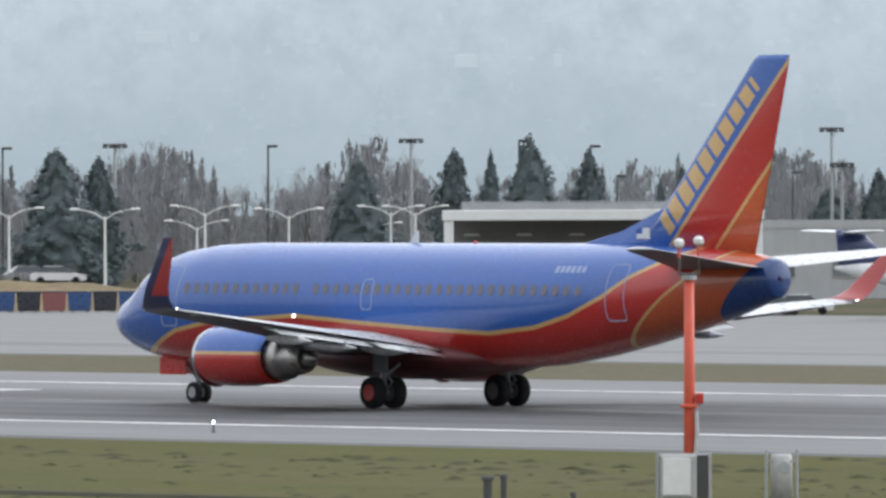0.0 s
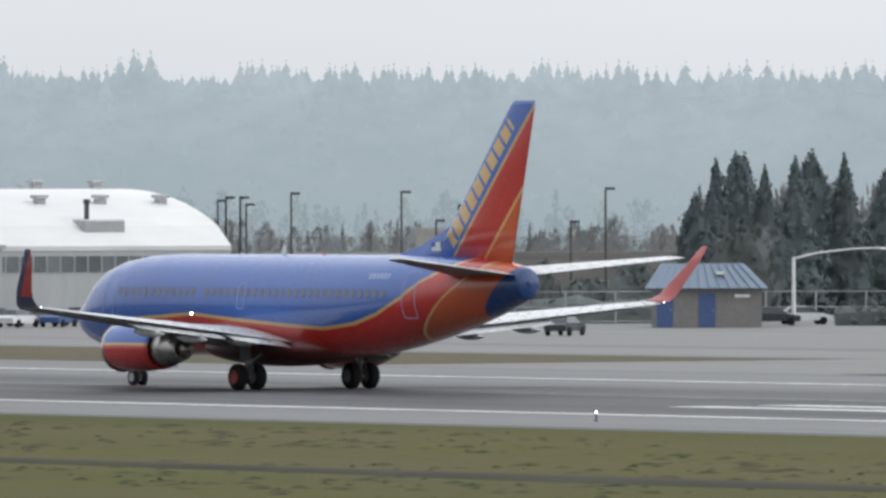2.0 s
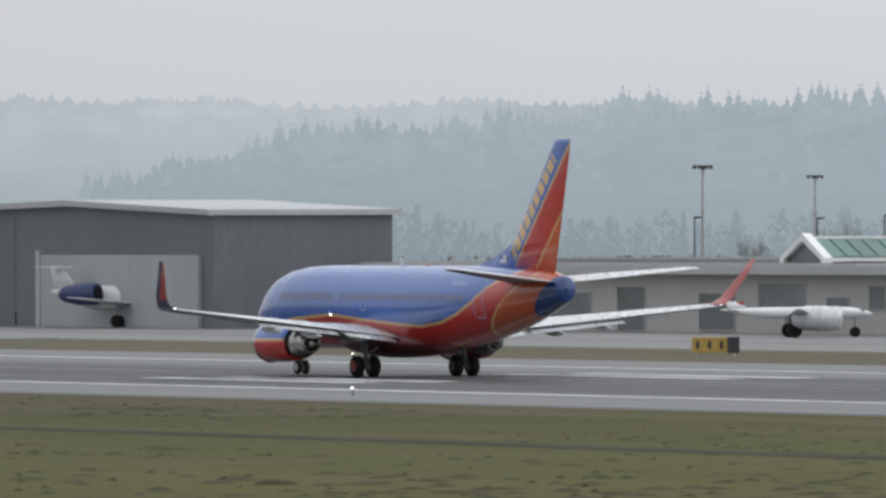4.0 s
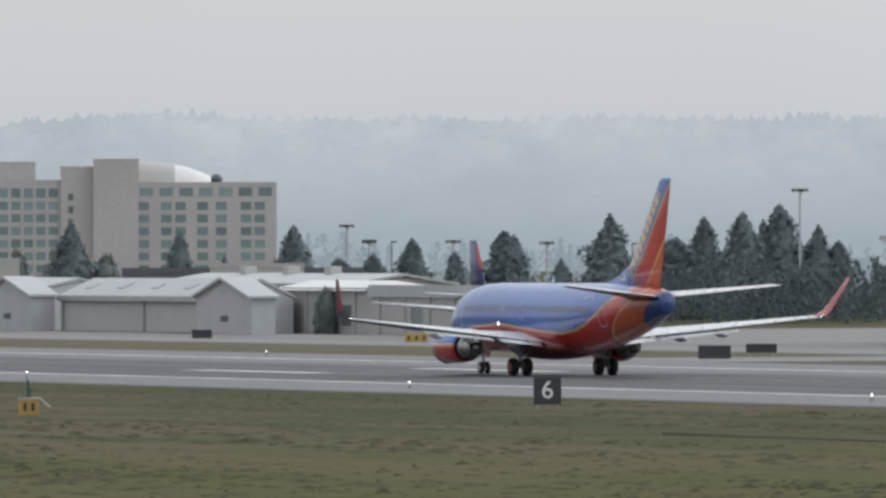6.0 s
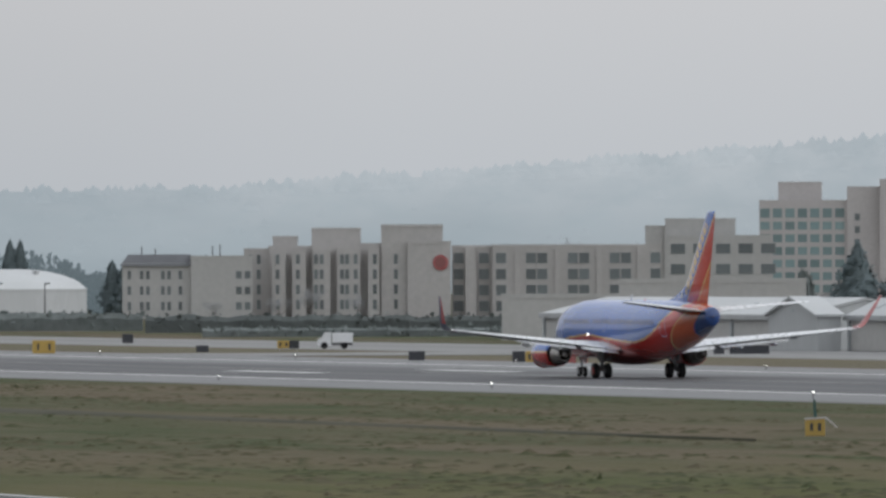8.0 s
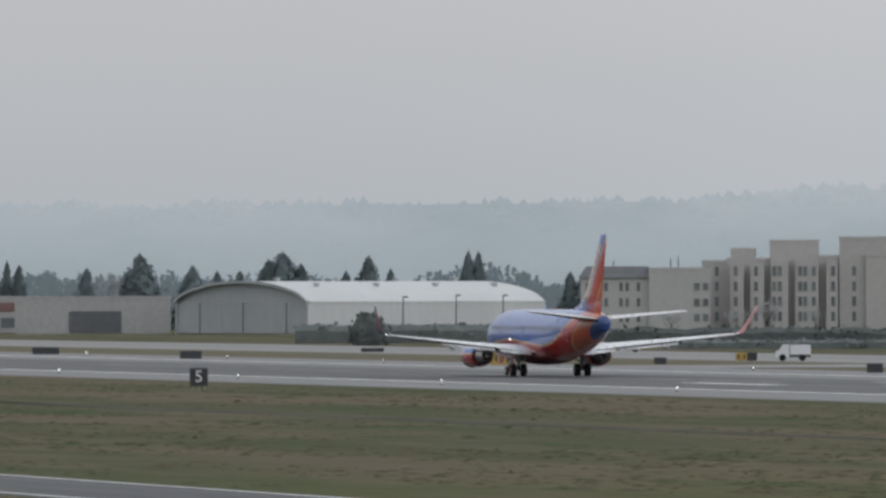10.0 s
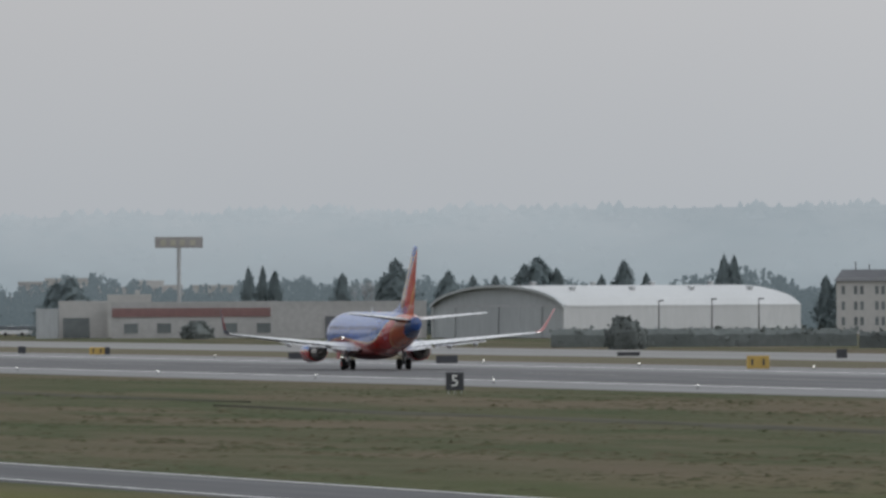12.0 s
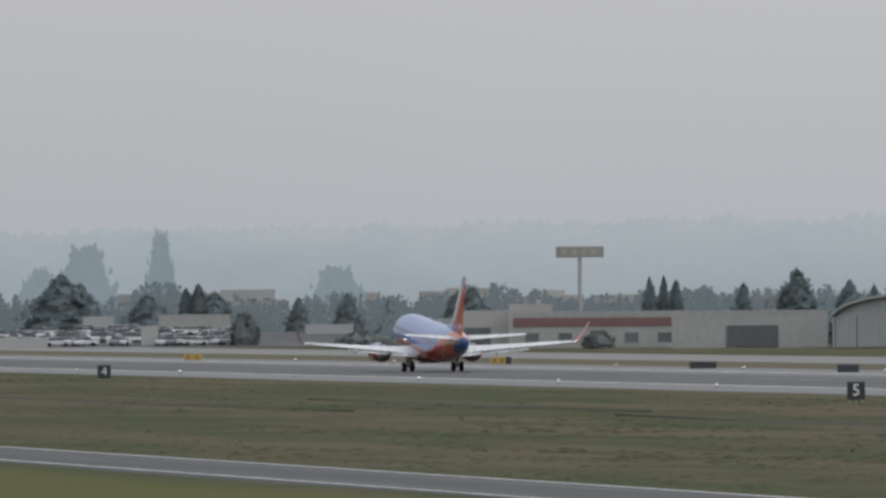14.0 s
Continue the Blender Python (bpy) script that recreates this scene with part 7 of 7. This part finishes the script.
def parked_jet(name, label, at, rz, length, span, tail_h, body_r, fin, t_tail=False):
    ob = thing(name, label, "airplane", at, rz)
    cz = body_r + 1.2
    prof = [(0, 0.05, -0.25), (0.03, 0.4, -0.18), (0.08, 0.72, -0.06), (0.14, 0.94, 0), (0.2, 1, 0), (0.7, 1, 0), (0.82, 0.78, 0.15), (0.93, 0.42, 0.4), (1.0, 0.1, 0.55)]
    part("fuselage", loft([circle((length * (u - 0.5), 0, cz + dz * body_r), body_r * r, "x", 28) for u, r, dz in prof]), M["white"], ob, "glossy white fuselage", True)
    for s in (-1, 1):
        w = part("wing", loft([airfoil(le, c, s * r, z, 0.12, 10) for le, c, r, z in ((-length * 0.1, length * 0.18, body_r * 0.5, cz - body_r * 0.6), (length * 0.08, length * 0.045, span / 2, cz - body_r * 0.6 + span * 0.045))]), M["wing"], ob, smooth=True)
        part("stabiliser", loft([airfoil(le, c, s * r, z, 0.1, 8) for le, c, r, z in ((length * 0.40, length * 0.09, 0.1, tail_h - 0.15 if t_tail else cz + body_r * 0.4), (length * 0.46, length * 0.045, span * 0.17, tail_h - 0.05 if t_tail else cz + body_r * 0.6))]), M["white"], ob, smooth=True)
        ex, ey, ez = (length * 0.26, s * (body_r + 0.7), cz + 0.3) if t_tail else (-length * 0.09, s * span * 0.17, cz - body_r * 1.0)
        n = part("engine_nacelle", turned([(-1.4, 0.55), (-1.5, 0.68), (-1.3, 0.78), (0, 0.8), (1.2, 0.6), (1.6, 0.4)], "x", (ex, ey, ez), 20), M["navy"] if t_tail else M["wing"], ob, smooth=True)
        part("intake", turned([(-1.52, 0.05), (-1.52, 0.6), (-1.45, 0.6)], "x", (ex, ey, ez), 20), M["tyre"], n)
        part("main_wheel", turned([(-0.25, 0.3), (-0.25, 0.45), (0.25, 0.45), (0.25, 0.3)], "y", (length * 0.05, s * span * 0.1, 0.45), 16), M["tyre"], ob)
        part("gear_leg", tube([(length * 0.05, s * span * 0.1, 0.4), (length * 0.05, s * span * 0.1, cz - body_r * 0.4)], 0.1, 8), M["strut"], ob)
    f = part("fin", loft([airfoil(le, c, 0, z, 0.1, 8, True) for le, c, z in ((length * 0.34, length * 0.15, cz + body_r * 0.7), (length * 0.43, length * 0.07, tail_h))]), M[fin], ob, "navy and red tail fin", True)
    if not t_tail:
        part("fin_flash", loft([airfoil(le, c, 0, z, 0.112, 8, True) for le, c, z in ((length * 0.365, length * 0.07, cz + body_r * 2.0), (length * 0.415, length * 0.05, tail_h - 0.4))]), M["red"], f)
    nose = -length * 0.5
    rings = []
    for u, r, dz in ((0.055, 0.56, -0.12), (0.085, 0.75, -0.05)):  # wrap-round cockpit glass
        rings.append([(nose + length * u, body_r * r * 1.03 * math.cos(radians(g)), cz + dz * body_r + body_r * r * 1.03 * math.sin(radians(g))) for g in range(28, 153, 8)])
    part("cockpit_pane", loft(rings, False, None, False), M["glass"], ob)
    part("nose_wheel", turned([(-0.2, 0.2), (-0.2, 0.33), (0.2, 0.33), (0.2, 0.2)], "y", (nose + length * 0.12, 0, 0.33), 14), M["tyre"], ob)
    part("nose_leg", tube([(nose + length * 0.12, 0, 0.3), (nose + length * 0.12, 0, cz - body_r * 0.6)], 0.08, 8), M["strut"], ob)


f = facing(21.30, 968, 107)
parked_jet("parked_airliner", "white parked airliner with a navy and red tail", f["at"], f["rz"], 28.0, 23.5, 8.0, 1.5, "navy")
f = facing(43.45, 622, 217)
parked_jet("parked_regional_jet", "parked regional jet with a navy T-tail and white tailplane", f["at"], f["rz"], 24.0, 18.0, 4.75, 1.0, "navy", True)
f = facing(24.75, 838, 150)
parked_jet("parked_business_jet", "small white business jet outside the dark hangar", f["at"], f["rz"], 14.0, 14.0, 4.4, 0.9, "white", True)
f = facing(28.0, 745, 190)
parked_jet("parked_commuter_plane", "white commuter plane parked by the low terminal", f["at"], f["rz"], 9.5, 11.0, 2.3, 0.36, "white")

for row in ((38.62, 690, "car_grey", 10, 1.4), (38.75, 688, "car_white", 0, 1.4), (40.2, 672, "car_white", 0, 0), (40.05, 676, "car_grey", 10, 0), (34.6, 700, "car_dark", 0, 0), (33.58, 647, "car_dark", 70, 0),
            (34.75, 705, "car_white", 15, 0), (30.9, 700, "car_white", 60, 0), (31.1, 702, "car_blue", 70, 0), (31.35, 704, "car_white", 10, 0), (31.6, 706, "car_grey", 80, 0), (31.85, 706, "car_grey", 60, 0),
            (32.05, 708, "car_white", 5, 0), (30.7, 698, "car_grey", 70, 0), (30.8, 706, "car_blue", 20, 0), (31.0, 709, "car_grey", 0, 0), (31.22, 710, "car_dark", 0, 0), (31.47, 709, "car_blue", 30, 0), (31.72, 711, "car_white", 0, 0), (31.95, 702, "car_dark", 50, 0), (32.3, 700, "car_blue", 0, 0), (42.05, 640, "car_grey", 0, 0), (42.25, 640, "car_dark", 10, 0), (42.4, 642, "car_white", 0, 0)):
    car(*row)
for row in ((36.12, 668, "car_white", "car_grey", 0, 4.4, 2.4), (36.56, 672, "car_white", "car_grey", 0, 4.6, 2.2), (40.52, 660, "car_white", "sign_white", 0, 4.2, 2.1),
            (36.36, 668, "car_white", "car_white", 180, 3.8, 2.0), (16.55, 1106, "car_white", "car_white", 180, 4.6, 2.1), (32.92, 682, "teal_tarp", "teal_tarp", 0, 8.4, 2.3, "long dark green covered trailer beside the fence", 0.98)):
    truck(*row)
rng = random.Random(21)
PAINT = ("car_white", "car_white", "car_grey", "car_white", "car_white", "car_white", "car_grey")
lot = []
for i in range(21):  # the car park beyond the runway's end climbs a little
    a = 9.2 + 0.1 * i
    lot.append([Vector(spot(a, d)) + Vector((0, 0, z)) for d, z in ((1985, -0.3), (1990, 0.0), (2100, 2.2), (2106, -0.3))])
tagged(part("car_park", loft(lot, False, None, False), M["road"]), "sloping grey asphalt car park", "car park", kind="structure")
for i in range(132):
    u = (i % 4) / 3.4 + 0.05 * rng.random()
    az = 9.36 + 1.28 * rng.random()
    if abs(az - 10.18) < 0.06 and u < 0.3:
        az += 0.13
    car(az, 2000 + 88 * u, PAINT[i % 7], rng.choice((0, 90, 80, 10)), 0.2 + 1.76 * u, rng.choice((1.0, 1.1, 1.25)), "car parked in the crowded car park")
for i in range(8):
    car(11.3 + 0.06 * i, 1960 + 20 * (i % 3), PAINT[i % 7], 0, 0.0, 1.1, "car parked in the crowded car park")


def bins():
    for i, mt in enumerate(("car_blue", "car_dark", "brick_red", "car_blue", "car_dark", "car_blue", "brick_red", "car_blue", "car_dark", "car_blue")):
        ob = thing("freight_bin", "steel freight bin, dull blue or red, in a row", "container", **facing(38.48 + 0.125 * i, 669), group="freight bins")
        part("shell", loft([[(-0.62, -0.5, 0.06), (0.62, -0.5, 0.06), (0.62, 0.5, 0.06), (-0.62, 0.5, 0.06)], [(-0.7, -0.6, 1.12), (0.7, -0.6, 1.12), (0.7, 0.6, 1.12), (-0.7, 0.6, 1.12)]]), M[mt], ob)
        part("lid", box(-0.72, 0.72, -0.62, 0.62, 1.123, 1.2, 0.02), M["car_dark"], ob)
        for s in (-0.4, 0.4):
            part("skid", box(s - 0.06, s + 0.06, -0.5, 0.5, -0.02, 0.058), M["pole_dark"], ob)


bins()


def berm(a0, a1, d, h, label):
    rows = []
    n = int((a1 - a0) / 0.1)
    for i in range(n + 1):
        a = a0 + i * 0.1
        k = h * (0.85 + 0.3 * noise.noise((a * 3, 1.0, d * 0.01)))
        rows.append([Vector(spot(a, d + u)) + Vector((0, 0, z * k - 0.1)) for u, z in ((0, 0), (3, 0.75), (6, 1.0), (14, 1.0), (20, 0))])
    tagged(part("berm", loft(rows, False, None, False), M["dry_grass"], smooth=True), label, "embankment", kind="structure")


berm(38.0, 39.9, 674.0, 1.75, "low bank of dry brown grass behind the bins")
berm(36.9, 38.0, 700.0, 1.2, "low bank of dry brown grass behind the bins")


def fence(a0, a1, d, h):
    ob = thing("chain_fence", "grey chain-link fence on steel posts", "fence")
    n = int(radians(a1 - a0) * d / 3.0)
    me = mesh_of(tube([(0, 0, -0.1), (0, 0, h)], 0.05, 6), "post", M["galv"])
    pts = [Vector(spot(a0 + (a1 - a0) * i / n, d)) for i in range(n + 1)]
    for p in pts:
        piece("post", me, ob, tuple(p))
    for z in (0.15, h * 0.5, h - 0.05):
        part("rail", tube([p + Vector((0, 0, z)) for p in pts], 0.025, 4), M["galv"], ob)


fence(32.6, 38.0, 712.0, 2.0)


def ditches():
    for y0, x0, x1, w in ((170.0, -420.0, -190.0, 2.6), (158.5, -720.0, -470.0, 2.2), (166.0, -860.0, -740.0, 2.0), (150.0, -1000.0, -760.0, 1.6)):
        rows = []
        n = int((x1 - x0) / 4)
        for i in range(n + 1):
            x = x0 + (x1 - x0) * i / n
            k = 0.75 * w * (0.4 + 1.2 * abs(noise.noise((x * 0.03, y0, 4.0)))) * min(1.0, 4 * i / n, 4 * (n - i) / n + 0.02)
            yc = y0 + 2.0 * noise.noise((x * 0.01, y0, 1.0))
            rows.append([(x, yc - k, -0.08), (x, yc - k * 0.6, 0.035), (x, yc + k * 0.6, 0.035), (x, yc + k, -0.08)])
        tagged(part("mud_track", loft(rows, False, None, False), M["mud"], smooth=True), "dark muddy track across the grass", "ground", kind="structure")


ditches()
for y0, y1 in ((88.1, 88.35), (96.35, 96.6)):
    marking("road_edge_line", -1500, 100, y0, y1, 0.034, "thin white edge line of the service road")


def clumps():
    """Low cushions of rough grass over the near field."""
    r = random.Random(31)
    verts, faces = [], []
    for i in range(15000):
        y = 99 + 107 * r.random()
        x = -y / math.tan(radians(r.uniform(8.5, 44.0) if i % 2 else r.uniform(8.5, 24.0)))
        if noise.noise((x * 0.03, y * 0.1, 8.0)) < -0.15:
            continue
        w, h = r.uniform(0.15, 0.8), r.uniform(0.0, 0.05) + (0.10 if i % 90 == 0 else 0.0)
        z = -0.11
        b = len(verts)
        t = r.uniform(0, 6.28)
        for k in range(5):
            q = w * r.uniform(0.6, 1.2)
            verts.append((x + q * math.cos(t + 1.2566 * k), y + q * math.sin(t + 1.2566 * k), z))
        verts.append((x + r.uniform(-0.3, 0.3) * w, y, z + 0.06 + h))
        faces += [(b + k, b + (k + 1) % 5, b + 5) for k in range(5)]
    me = bpy.data.meshes.new("grass_clumps")
    me.from_pydata(verts, [], faces)
    me.materials.append(M["clump"])
    tagged(new("grass_clumps", me), "low uneven clumps of winter grass", "grass", kind="stuff")


clumps()


def motions():
    roll_out = [  # seconds, place along the runway, pitch
        (0.0, -284.57, 0.00),
        (0.5, -309.11, 0.00),
        (1.0, -334.26, 0.00),
        (1.5, -360.06, 0.00),
        (2.0, -386.42, 0.00),
        (2.5, -413.44, 0.00),
        (3.0, -441.11, 0.00),
        (3.5, -469.43, 0.00),
        (4.0, -498.30, 0.00),
        (4.5, -527.76, 0.00),
        (5.0, -557.81, 0.00),
        (5.5, -588.40, 0.00),
        (6.0, -619.64, 0.00),
        (6.5, -651.48, 0.00),
        (7.0, -683.82, 0.00),
        (7.5, -716.77, 0.00),
        (8.0, -750.26, 0.00),
        (8.5, -783.68, 0.00),
        (9.0, -818.30, 0.00),
        (9.5, -853.65, 0.00),
        (10.0, -889.28, 0.00),
        (10.5, -925.45, 0.00),
        (11.0, -962.17, 0.00),
        (11.5, -999.45, 0.00),
        (12.0, -1037.30, 0.00),
        (12.5, -1075.60, 1.00),
        (13.0, -1114.50, 1.90),
        (13.5, -1153.91, 3.00),
        (14.0, -1193.75, 4.40),
    ]
    walk(jet, [(t, pose(x, RUNWAY_Y, 0.0, 0, p, 0)) for t, x, p in roll_out])


motions()
